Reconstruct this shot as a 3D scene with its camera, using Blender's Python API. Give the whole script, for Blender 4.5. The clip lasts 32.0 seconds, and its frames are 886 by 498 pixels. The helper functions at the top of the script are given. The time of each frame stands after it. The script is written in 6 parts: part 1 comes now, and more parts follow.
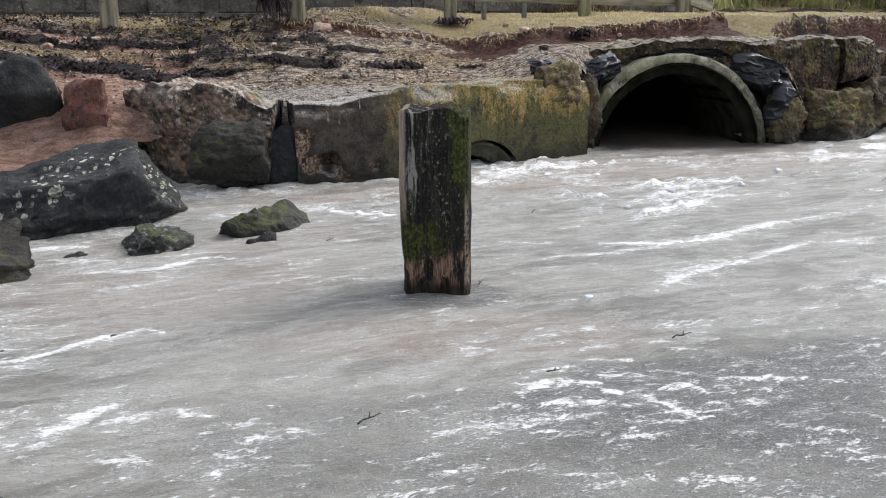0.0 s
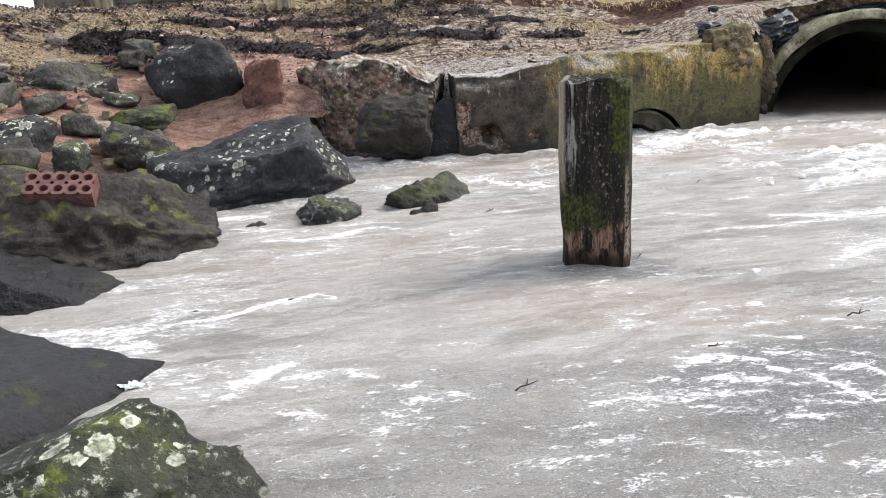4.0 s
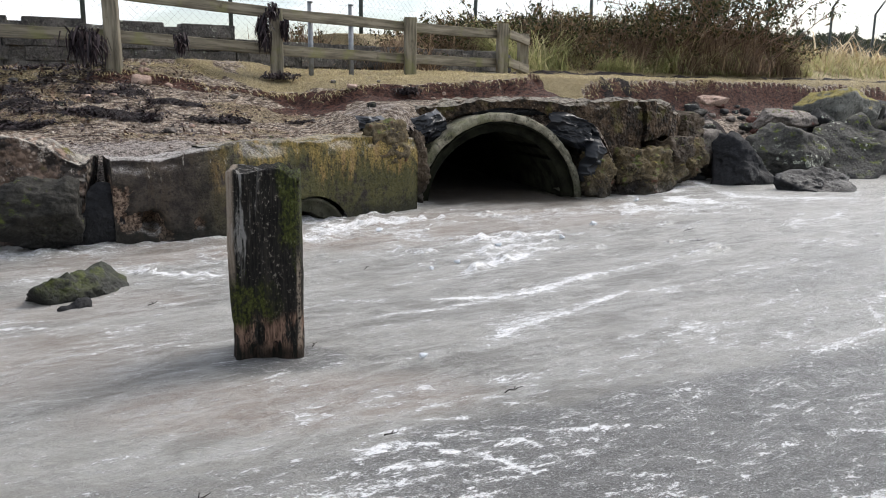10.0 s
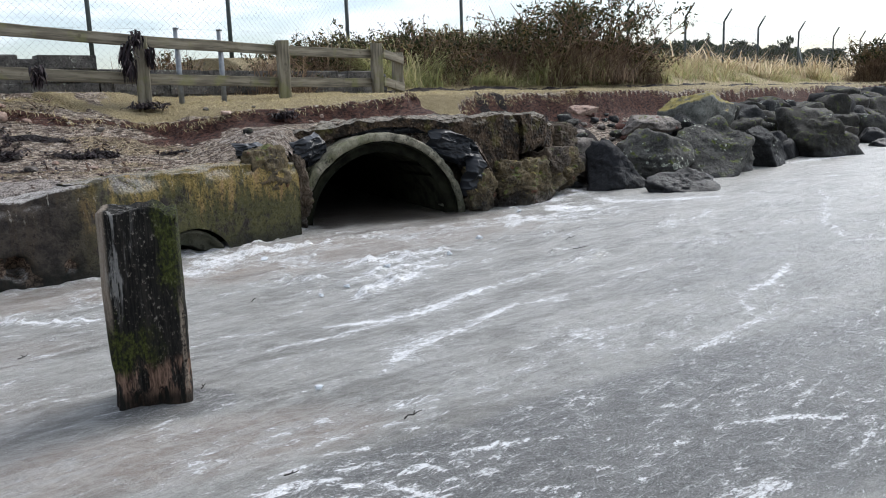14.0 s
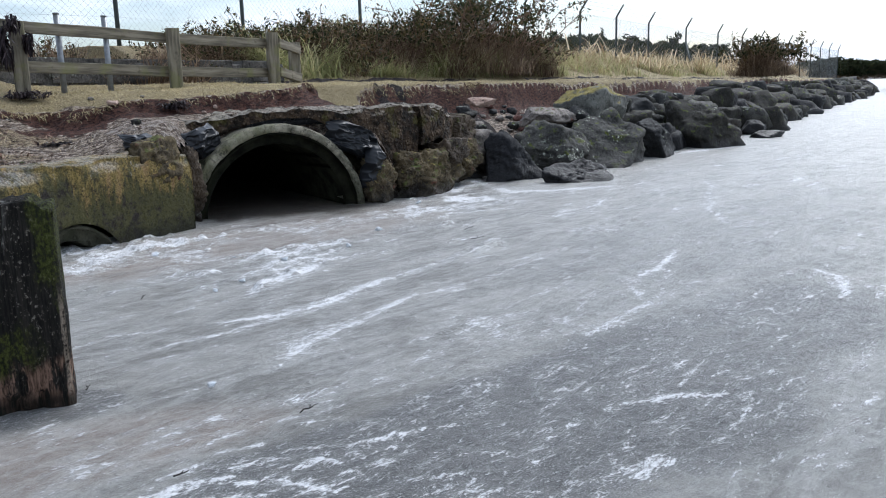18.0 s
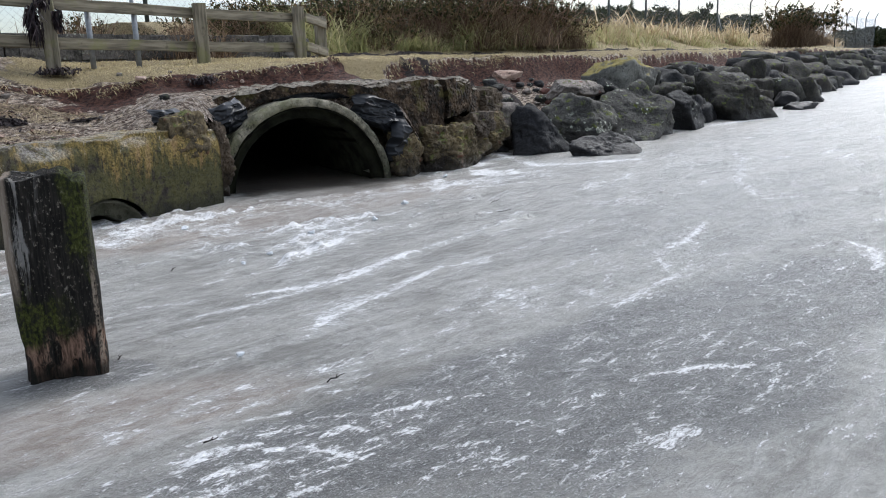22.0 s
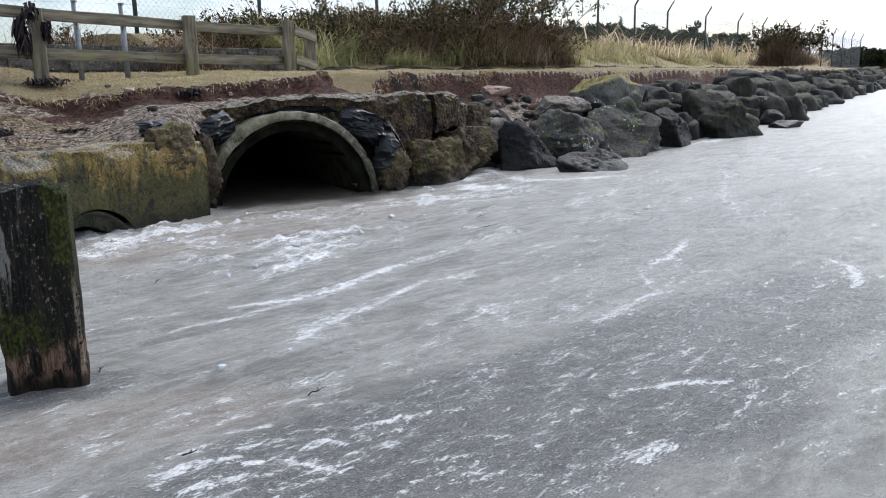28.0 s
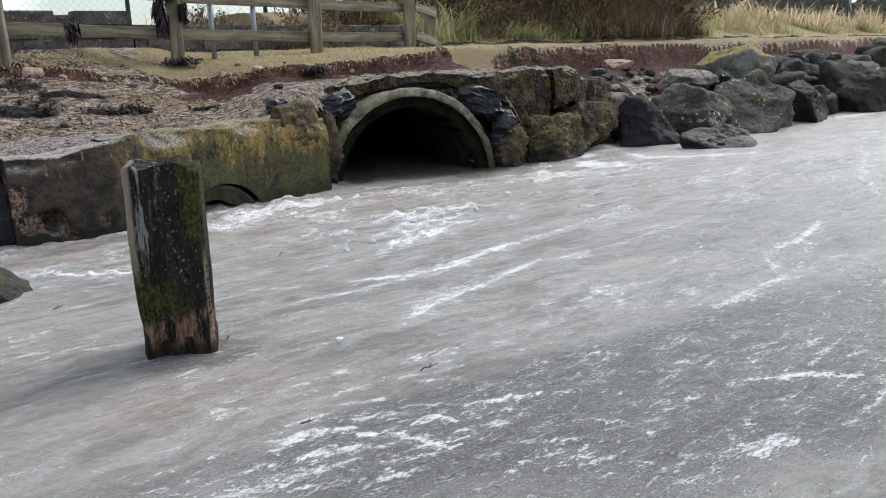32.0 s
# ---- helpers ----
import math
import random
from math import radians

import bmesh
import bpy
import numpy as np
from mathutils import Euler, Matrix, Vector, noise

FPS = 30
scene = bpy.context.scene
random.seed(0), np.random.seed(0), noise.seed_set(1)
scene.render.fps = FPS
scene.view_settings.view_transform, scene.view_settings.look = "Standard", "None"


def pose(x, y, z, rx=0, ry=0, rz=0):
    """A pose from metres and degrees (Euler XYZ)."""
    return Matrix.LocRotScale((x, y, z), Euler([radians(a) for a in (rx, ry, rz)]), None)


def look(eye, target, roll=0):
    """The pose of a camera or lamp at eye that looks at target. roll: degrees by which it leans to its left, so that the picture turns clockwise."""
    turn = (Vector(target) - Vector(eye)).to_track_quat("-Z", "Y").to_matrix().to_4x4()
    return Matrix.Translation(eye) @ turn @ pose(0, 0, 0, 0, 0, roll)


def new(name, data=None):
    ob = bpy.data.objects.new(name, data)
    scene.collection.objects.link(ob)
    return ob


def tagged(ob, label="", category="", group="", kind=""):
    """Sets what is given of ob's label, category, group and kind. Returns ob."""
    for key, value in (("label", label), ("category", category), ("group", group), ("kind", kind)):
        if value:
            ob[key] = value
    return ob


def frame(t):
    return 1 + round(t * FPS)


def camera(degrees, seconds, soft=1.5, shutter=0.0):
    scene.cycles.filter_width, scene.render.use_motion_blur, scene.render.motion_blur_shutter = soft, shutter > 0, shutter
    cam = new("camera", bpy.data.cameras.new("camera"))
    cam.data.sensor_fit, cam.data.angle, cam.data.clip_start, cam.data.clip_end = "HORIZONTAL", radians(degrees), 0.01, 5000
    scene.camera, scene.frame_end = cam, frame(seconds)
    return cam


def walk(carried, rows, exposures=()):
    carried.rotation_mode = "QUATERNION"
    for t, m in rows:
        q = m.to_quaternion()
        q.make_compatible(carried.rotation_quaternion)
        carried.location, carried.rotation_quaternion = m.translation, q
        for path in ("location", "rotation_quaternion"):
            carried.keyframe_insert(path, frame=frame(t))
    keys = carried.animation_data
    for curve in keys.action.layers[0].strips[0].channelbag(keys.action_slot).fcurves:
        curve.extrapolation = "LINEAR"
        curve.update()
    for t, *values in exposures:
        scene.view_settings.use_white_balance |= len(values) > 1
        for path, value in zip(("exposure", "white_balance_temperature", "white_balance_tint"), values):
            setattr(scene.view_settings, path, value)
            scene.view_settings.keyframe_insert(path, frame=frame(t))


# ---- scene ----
cam = camera(57.39, 32.0, soft=1.0)
# seconds, place, pitch, roll and yaw of the held camera
PATH = [
    (0.0, -0.018, -0.004, 0.771, -15.05, 0.65, -0.98),
    (0.5, -0.018, -0.013, 0.771, -16.34, 1.23, 0.93),
    (1.0, -0.019, -0.023, 0.775, -17.26, 2.28, 3.67),
    (1.5, -0.013, -0.031, 0.776, -17.89, 3.26, 6.72),
    (2.0, -0.011, -0.037, 0.781, -17.83, 3.77, 9.33),
    (2.5, -0.012, -0.039, 0.782, -17.25, 3.62, 10.52),
    (4.5, -0.016, -0.040, 0.785, -16.73, 2.99, 9.09),
    (5.0, -0.018, -0.036, 0.784, -16.56, 2.57, 7.40),
    (5.5, -0.020, -0.032, 0.784, -16.38, 2.11, 5.60),
    (6.0, -0.019, -0.030, 0.786, -16.09, 1.86, 3.63),
    (6.5, -0.018, -0.023, 0.783, -15.71, 1.57, 1.08),
    (7.0, -0.019, -0.014, 0.784, -15.19, 1.09, -1.68),
    (7.5, -0.022, -0.007, 0.786, -14.45, 0.62, -3.83),
    (8.0, -0.022, -0.000, 0.791, -13.73, 0.13, -5.74),
    (8.5, -0.020, 0.001, 0.794, -13.06, -0.21, -7.73),
    (9.0, -0.019, 0.005, 0.794, -12.62, -0.43, -9.54),
    (9.5, -0.019, 0.006, 0.794, -12.19, -0.55, -11.09),
    (10.0, -0.020, 0.009, 0.797, -11.47, -0.67, -12.84),
    (10.5, -0.017, 0.013, 0.801, -11.17, -0.33, -14.67),
    (11.0, -0.013, 0.013, 0.801, -11.12, 0.99, -16.28),
    (11.5, -0.010, 0.014, 0.807, -11.47, 2.82, -17.67),
    (12.0, -0.013, 0.016, 0.814, -11.10, 2.87, -18.38),
    (12.5, -0.015, 0.021, 0.816, -10.78, 2.53, -19.05),
    (13.0, -0.017, 0.023, 0.818, -10.60, 2.18, -19.80),
    (13.5, -0.014, 0.026, 0.816, -10.57, 2.01, -20.44),
    (14.0, -0.015, 0.026, 0.817, -10.39, 1.82, -21.36),
    (14.5, -0.011, 0.024, 0.819, -10.25, 1.40, -22.50),
    (16.5, -0.003, 0.021, 0.822, -10.34, 1.15, -26.34),
    (17.0, 0.001, 0.019, 0.820, -10.29, 1.41, -27.50),
    (17.5, 0.008, 0.020, 0.813, -10.53, 1.52, -28.07),
    (18.0, 0.009, 0.019, 0.811, -11.14, 1.46, -28.21),
    (18.5, 0.010, 0.019, 0.809, -11.54, 1.50, -28.06),
    (19.0, 0.008, 0.018, 0.807, -11.79, 1.62, -27.72),
    (19.5, 0.010, 0.013, 0.807, -12.17, 1.60, -27.30),
    (20.0, 0.014, 0.014, 0.804, -12.54, 1.67, -27.02),
    (20.5, 0.014, 0.013, 0.801, -12.69, 1.75, -26.85),
    (21.0, 0.013, 0.010, 0.799, -12.68, 1.77, -26.69),
    (21.5, 0.013, 0.012, 0.800, -12.69, 1.87, -26.52),
    (22.0, 0.012, 0.014, 0.799, -12.82, 1.97, -26.35),
    (22.5, 0.014, 0.014, 0.795, -13.03, 1.99, -26.14),
    (23.0, 0.015, 0.012, 0.792, -13.37, 2.00, -25.90),
    (23.5, 0.011, 0.009, 0.794, -13.69, 1.83, -25.48),
    (24.0, 0.012, 0.009, 0.796, -14.00, 1.86, -24.96),
    (24.5, 0.012, 0.006, 0.797, -13.91, 1.82, -24.77),
    (25.0, 0.014, 0.004, 0.800, -13.48, 1.78, -24.92),
    (25.5, 0.016, 0.002, 0.803, -12.99, 1.76, -25.21),
    (26.0, 0.018, -0.003, 0.803, -12.31, 1.61, -26.06),
    (26.5, 0.020, -0.005, 0.804, -11.53, 1.41, -27.28),
    (28.5, 0.025, -0.007, 0.804, -12.00, 1.21, -26.59),
    (29.0, 0.030, -0.007, 0.804, -12.12, 1.30, -25.45),
    (29.5, 0.028, -0.009, 0.806, -12.44, 1.51, -24.17),
    (30.0, 0.026, -0.011, 0.808, -12.84, 1.67, -22.69),
    (30.5, 0.025, -0.012, 0.812, -13.18, 1.86, -21.36),
    (31.0, 0.024, -0.013, 0.817, -13.29, 2.22, -20.29),
    (31.5, 0.024, -0.014, 0.819, -13.29, 2.31, -19.48),
    (32.0, 0.028, -0.013, 0.819, -13.42, 2.02, -18.74),
]
EXPOSURES = [
    (0.0, 0.85, 6500, 10),
    (1.0, 1.1, 6500, 11),
    (2.0, 1.25, 6550, 11),
    (4.5, 1.3, 6600, 11),
    (6.0, 1.25, 6600, 11),
    (7.0, 1.2, 6600, 12),
    (8.0, 0.85, 6570, 12),
    (10.0, 0.7, 6500, 11),
    (13.0, 0.62, 6300, 11),
    (14.5, 0.54, 6050, 9),
    (17.0, 0.44, 5780, 9),
    (20.0, 0.48, 5930, 10),
    (24.0, 0.55, 6120, 10),
    (28.5, 0.48, 6030, 10),
    (32.0, 0.63, 6320, 10),
]
walk(cam, [(t, pose(x, y, z, 90 + p, r, w)) for t, x, y, z, p, r, w in PATH], EXPOSURES)

# ---------------------------------------------------------------- world and sun
SUN_AZ, SUN_EL = 62.0, 44.0      # degrees clockwise from +y, and above the horizon
world = bpy.data.worlds.new("sky")
scene.world = world
world.use_nodes = True
wt = world.node_tree
wt.nodes.clear()
w_out = wt.nodes.new("ShaderNodeOutputWorld")
w_bg = wt.nodes.new("ShaderNodeBackground")
w_sky = wt.nodes.new("ShaderNodeTexSky")
w_sky.sky_type = "NISHITA"
w_sky.sun_disc = False
w_sky.sun_elevation = radians(SUN_EL)
w_sky.sun_rotation = radians(SUN_AZ)
w_sky.air_density, w_sky.dust_density, w_sky.ozone_density = 1.0, 1.5, 1.0
w_co = wt.nodes.new("ShaderNodeTexCoord")
w_map = wt.nodes.new("ShaderNodeMapping")
w_map.inputs["Scale"].default_value = (1.5, 1.5, 7.0)
w_noise = wt.nodes.new("ShaderNodeTexNoise")
w_noise.inputs["Scale"].default_value = 1.7
w_noise.inputs["Detail"].default_value = 7
w_noise.inputs["Roughness"].default_value = 0.55
w_ramp = wt.nodes.new("ShaderNodeValToRGB")
w_ramp.color_ramp.elements[0].position, w_ramp.color_ramp.elements[1].position = 0.42, 0.58
w_ramp.color_ramp.elements[0].color = (0.12, 0.12, 0.12, 1)
w_mix = wt.nodes.new("ShaderNodeMix")
w_mix.data_type = "RGBA"
w_mix.inputs["B"].default_value = (9.0, 9.3, 9.8, 1)
wt.links.new(w_co.outputs["Generated"], w_map.inputs["Vector"])
wt.links.new(w_map.outputs["Vector"], w_noise.inputs["Vector"])
wt.links.new(w_noise.outputs["Fac"], w_ramp.inputs["Fac"])
wt.links.new(w_ramp.outputs["Color"], w_mix.inputs["Factor"])
wt.links.new(w_sky.outputs["Color"], w_mix.inputs["A"])
wt.links.new(w_mix.outputs["Result"], w_bg.inputs["Color"])
wt.links.new(w_bg.outputs["Background"], w_out.inputs["Surface"])
w_bg.inputs["Strength"].default_value = 0.1

sun_data = bpy.data.lights.new("sun", "SUN")
sun_data.energy, sun_data.angle, sun_data.color = 2.2, radians(36), (1.0, 0.96, 0.9)
sun_az, sun_el = radians(SUN_AZ), radians(SUN_EL)
sun_from = Vector((math.sin(sun_az) * math.cos(sun_el), math.cos(sun_az) * math.cos(sun_el), math.sin(sun_el)))
new("sun", sun_data).matrix_world = look(sun_from * 60, (0, 0, 0))


# ---------------------------------------------------------------- numeric helpers
def lattice(ix, iy, iz, seed):
    h = (ix * 374761393 + iy * 668265263 + iz * 1274126177 + seed * 144665) & 0xFFFFFFFF
    h = ((h ^ (h >> 13)) * 1274126177) & 0xFFFFFFFF
    h = ((h ^ (h >> 16)) * 2246822519) & 0xFFFFFFFF
    return ((h ^ (h >> 15)) & 0xFFFFFF) / float(0xFFFFFF)


def vnoise(p, seed=0):
    """Smooth value noise in 0..1 at the places p (n x 3)."""
    p = np.asarray(p, float)
    f0 = np.floor(p)
    i = f0.astype(np.int64)
    f = p - f0
    f = f * f * f * (f * (f * 6 - 15) + 10)
    total = 0
    for dx in (0, 1):
        for dy in (0, 1):
            for dz in (0, 1):
                wgt = (f[:, 0] if dx else 1 - f[:, 0]) * (f[:, 1] if dy else 1 - f[:, 1]) * (f[:, 2] if dz else 1 - f[:, 2])
                total = total + wgt * lattice(i[:, 0] + dx, i[:, 1] + dy, i[:, 2] + dz, seed)
    return total


def fbm(p, scale, octaves=4, seed=0, gain=0.5):
    """Layered noise in about -1..1."""
    p = np.asarray(p, float) * scale
    total, amp, norm = 0, 1.0, 0
    for k in range(octaves):
        total = total + amp * (vnoise(p + 17.3 * k, seed + k) * 2 - 1)
        norm += amp
        amp *= gain
        p = p * 2.03
    return total / norm


def smooth(a, b, x):
    t = np.clip((x - a) / (b - a), 0, 1)
    return t * t * (3 - 2 * t)


def flat(x, y):
    return np.stack([x, y, np.zeros_like(x)], -1)


def mesh_of(name, verts, faces, mat, shade=True, attrs=None):
    """A mesh from numpy arrays; faces may be one array or a list of index tuples."""
    me = bpy.data.meshes.new(name)
    verts = np.asarray(verts, np.float32)
    if isinstance(faces, np.ndarray):
        k = faces.shape[1]
        me.vertices.add(len(verts))
        me.vertices.foreach_set("co", verts.ravel())
        me.loops.add(faces.size)
        me.loops.foreach_set("vertex_index", faces.astype(np.int32).ravel())
        me.polygons.add(len(faces))
        me.polygons.foreach_set("loop_start", np.arange(0, faces.size, k, dtype=np.int32))
        me.update(calc_edges=True)
    else:
        me.from_pydata([tuple(map(float, v)) for v in verts], [], faces)
    if shade:
        me.polygons.foreach_set("use_smooth", np.ones(len(me.polygons), bool))
    for key, values in (attrs or {}).items():
        a = me.attributes.new(key, "FLOAT", "POINT")
        a.data.foreach_set("value", np.asarray(values, np.float32))
    me.materials.append(mat)
    me.update()
    return me


def part(name, me, parent, label=""):
    """One mesh object under a thing or a part."""
    ob = new(name, me)
    ob.parent = parent
    if label:
        ob["label"] = label
    return ob


def thing(name, label, category, group="", at=(0, 0, 0), rz=0.0):
    """An Empty at the base of a thing, to carry its parts."""
    ob = new(name)
    ob.empty_display_size = 0.1
    ob.matrix_basis = pose(*at, 0, 0, rz)
    return tagged(ob, label, category, group)


def grid_faces(nu, nv, closed_u=False):
    """Quads of a grid with index u * nv + v."""
    u = np.arange(nu if closed_u else nu - 1)
    v = np.arange(nv - 1)
    uu, vv = np.meshgrid(u, v, indexing="ij")
    u2 = (uu + 1) % nu
    return np.stack([uu * nv + vv, u2 * nv + vv, u2 * nv + vv + 1, uu * nv + vv + 1], -1).reshape(-1, 4)


def bm_mesh(name, bm, mat, shade=False):
    me = bpy.data.meshes.new(name)
    bm.to_mesh(me)
    bm.free()
    if shade:
        me.polygons.foreach_set("use_smooth", np.ones(len(me.polygons), bool))
    me.materials.append(mat)
    return me


# ---------------------------------------------------------------- materials
class Nodes:
    """A short way to write node materials."""

    def __init__(self, name):
        self.mat = bpy.data.materials.new(name)
        self.mat.use_nodes = True
        self.tree = self.mat.node_tree
        self.tree.nodes.clear()
        self.out = self.tree.nodes.new("ShaderNodeOutputMaterial")
        self.bsdf = self.tree.nodes.new("ShaderNodeBsdfPrincipled")
        self.tree.links.new(self.bsdf.outputs[0], self.out.inputs["Surface"])
        co = self.tree.nodes.new("ShaderNodeTexCoord")
        self.where = co.outputs["Object"]
        geo = self.tree.nodes.new("ShaderNodeNewGeometry")
        self.pos, self.normal, self.island = geo.outputs["Position"], geo.outputs["Normal"], geo.outputs["Random Per Island"]

    def put(self, socket, value):
        if isinstance(value, bpy.types.NodeSocket):
            self.tree.links.new(value, socket)
        elif isinstance(value, (tuple, list)) and len(value) == 3 and socket.type == "RGBA":
            socket.default_value = (*value, 1)
        else:
            socket.default_value = value

    def noise(self, scale, detail=4, rough=0.55, vec=None, warp=0.0):
        n = self.tree.nodes.new("ShaderNodeTexNoise")
        self.put(n.inputs["Vector"], vec or self.pos)
        n.inputs["Scale"].default_value, n.inputs["Detail"].default_value = scale, detail
        n.inputs["Roughness"].default_value, n.inputs["Distortion"].default_value = rough, warp
        return n.outputs["Fac"]

    def voronoi(self, scale, feature="F1", vec=None, rand=1.0):
        n = self.tree.nodes.new("ShaderNodeTexVoronoi")
        n.feature = feature
        self.put(n.inputs["Vector"], vec or self.pos)
        n.inputs["Scale"].default_value = scale
        n.inputs["Randomness"].default_value = rand
        return n.outputs["Distance"]

    def rosette(self, scale, size):
        """Lichen discs of uneven outline and size: the whole disc and its rim."""
        bend = self.tree.nodes.new("ShaderNodeTexNoise")
        self.put(bend.inputs["Vector"], self.pos)
        bend.inputs["Scale"].default_value, bend.inputs["Detail"].default_value = 38, 4
        shift = self.tree.nodes.new("ShaderNodeVectorMath")
        shift.operation = "MULTIPLY_ADD"
        self.put(shift.inputs[0], bend.outputs["Color"])
        shift.inputs[1].default_value = (0.03, 0.03, 0.03)
        self.put(shift.inputs[2], self.pos)
        v = self.tree.nodes.new("ShaderNodeTexVoronoi")
        self.put(v.inputs["Vector"], shift.outputs[0])
        v.inputs["Scale"].default_value = scale
        r = self.mul(self.step(self.axis(0, v.outputs["Color"]), 0.35, 1.0), size)
        d = self.math("SUBTRACT", v.outputs["Distance"], r)
        disc = self.step(d, 0.02, -0.02)
        return disc, self.mul(disc, self.step(d, -0.14, -0.06))

    def stretch(self, scale, turn=(0, 0, 0), vec=None):
        n = self.tree.nodes.new("ShaderNodeMapping")
        self.put(n.inputs["Vector"], vec or self.pos)
        n.inputs["Scale"].default_value = scale
        n.inputs["Rotation"].default_value = [radians(a) for a in turn]
        return n.outputs[0]

    def lay(self, turn, along, across, vec=None):
        """The ground seen along a direction, its detail drawn out that way."""
        n = self.tree.nodes.new("ShaderNodeMapping")
        n.vector_type = "TEXTURE"
        self.put(n.inputs["Vector"], vec or self.pos)
        n.inputs["Scale"].default_value = (1 / along, 1 / across, 1 / across)
        n.inputs["Rotation"].default_value = (0, 0, radians(turn))
        return n.outputs[0]

    def step(self, value, a, b):
        n = self.tree.nodes.new("ShaderNodeMapRange")
        n.interpolation_type = "SMOOTHSTEP"
        self.put(n.inputs["Value"], value)
        n.inputs["From Min"].default_value, n.inputs["From Max"].default_value = a, b
        return n.outputs["Result"]

    def math(self, op, a, b=0.0):
        n = self.tree.nodes.new("ShaderNodeMath")
        n.operation = op
        self.put(n.inputs[0], a)
        self.put(n.inputs[1], b)
        return n.outputs[0]

    def mul(self, a, b):
        return self.math("MULTIPLY", a, b)

    def add(self, a, b):
        return self.math("ADD", a, b)

    def mix(self, fac, a, b):
        n = self.tree.nodes.new("ShaderNodeMix")
        n.data_type = "RGBA"
        self.put(n.inputs["Factor"], fac)
        self.put(n.inputs["A"], a)
        self.put(n.inputs["B"], b)
        return n.outputs["Result"]

    def attr(self, name):
        n = self.tree.nodes.new("ShaderNodeAttribute")
        n.attribute_name = name
        return n.outputs["Fac"]

    def random(self):
        return self.tree.nodes.new("ShaderNodeObjectInfo").outputs["Random"]

    def axis(self, k, vec=None):
        n = self.tree.nodes.new("ShaderNodeSeparateXYZ")
        self.put(n.inputs[0], vec or self.pos)
        return n.outputs[k]

    def done(self, colour, rough=0.8, bump=None, strength=0.4, distance=0.01, spec=0.4, metal=0.0):
        self.put(self.bsdf.inputs["Base Color"], colour)
        self.put(self.bsdf.inputs["Roughness"], rough)
        self.put(self.bsdf.inputs["Metallic"], metal)
        self.put(self.bsdf.inputs["Specular IOR Level"], spec)
        if bump is not None:
            b = self.tree.nodes.new("ShaderNodeBump")
            b.inputs["Strength"].default_value, b.inputs["Distance"].default_value = strength, distance
            self.put(b.inputs["Height"], bump)
            self.tree.links.new(b.outputs[0], self.bsdf.inputs["Normal"])
        return self.mat


def rock_material(name, dark, light, lichen=0.0, moss=0.0, yellow=0.0, rust=0.0, wet=0.12):
    n = Nodes(name)
    grain, big = n.noise(60, 5, 0.65), n.noise(5, 4, 0.6)
    colour = n.mix(n.step(big, 0.3, 0.7), dark, light)
    colour = n.mix(n.mul(n.step(grain, 0.45, 0.75), 0.45), colour, tuple(min(1, c * 1.8 + 0.012) for c in light))
    up = n.axis(2, n.normal)
    if rust:
        colour = n.mix(n.mul(n.step(n.noise(7, 5, 0.6), 0.62 - 0.25 * rust, 0.72 - 0.25 * rust), 0.85), colour, (0.17, 0.06, 0.04))
    if moss:
        m = n.mul(n.step(n.noise(11, 5, 0.65), 0.62 - 0.3 * moss, 0.72 - 0.25 * moss), n.step(up, -0.3, 0.6))
        mossy = n.mix(n.noise(70, 3), (0.03, 0.04, 0.008), (0.12, 0.14, 0.02))
        colour = n.mix(m, colour, mossy)
    if yellow:
        y = n.mul(n.step(n.noise(9, 6, 0.7), 0.56 - 0.2 * yellow, 0.66 - 0.2 * yellow), n.step(up, 0.45, 0.85))
        colour = n.mix(n.mul(y, 0.85), colour, n.mix(n.noise(50, 3), (0.2, 0.165, 0.035), (0.32, 0.25, 0.05)))
    if lichen:
        spread = n.step(n.noise(3.5, 4, 0.6), 0.58 - 0.22 * lichen, 0.66 - 0.22 * lichen)
        fine = n.mul(n.step(n.noise(34, 6, 0.75), 0.61 - 0.05 * lichen, 0.67 - 0.05 * lichen), 0.7)
        big, ring = n.rosette(13, 0.42)
        tiny, _ = n.rosette(34, 0.5)
        spot = n.math("MAXIMUM", n.mul(ring, 0.95), n.math("MAXIMUM", n.mul(big, 0.45), tiny))
        cover = n.mul(n.math("MAXIMUM", spot, n.mul(fine, lichen)), n.mul(spread, n.step(up, -0.3, 0.4)))
        colour = n.mix(n.mul(cover, 0.85), colour, n.mix(n.step(n.noise(90, 4), 0.35, 0.6), (0.2, 0.22, 0.16), (0.52, 0.54, 0.45)))
    if wet:
        edge = n.add(n.axis(2), n.mul(n.noise(14, 3), 0.06))
        low = n.math("SUBTRACT", 1.0, n.step(edge, 0.04, 0.06 + wet))
        colour = n.mix(n.mul(low, 0.65), colour, (0.008, 0.008, 0.009))
        rough = n.math("SUBTRACT", 0.82, n.mul(low, 0.3))
    else:
        rough = 0.8
    height = n.add(n.mul(grain, 0.6), n.add(n.noise(16, 6, 0.7), n.mul(n.voronoi(26), 0.3)))
    colour = n.mix(n.mul(n.step(n.noise(23, 6, 0.72), 0.5, 0.36), 0.6), colour, (0.006, 0.006, 0.006))
    return n.done(colour, rough, height, 0.9, 0.02, spec=0.3)


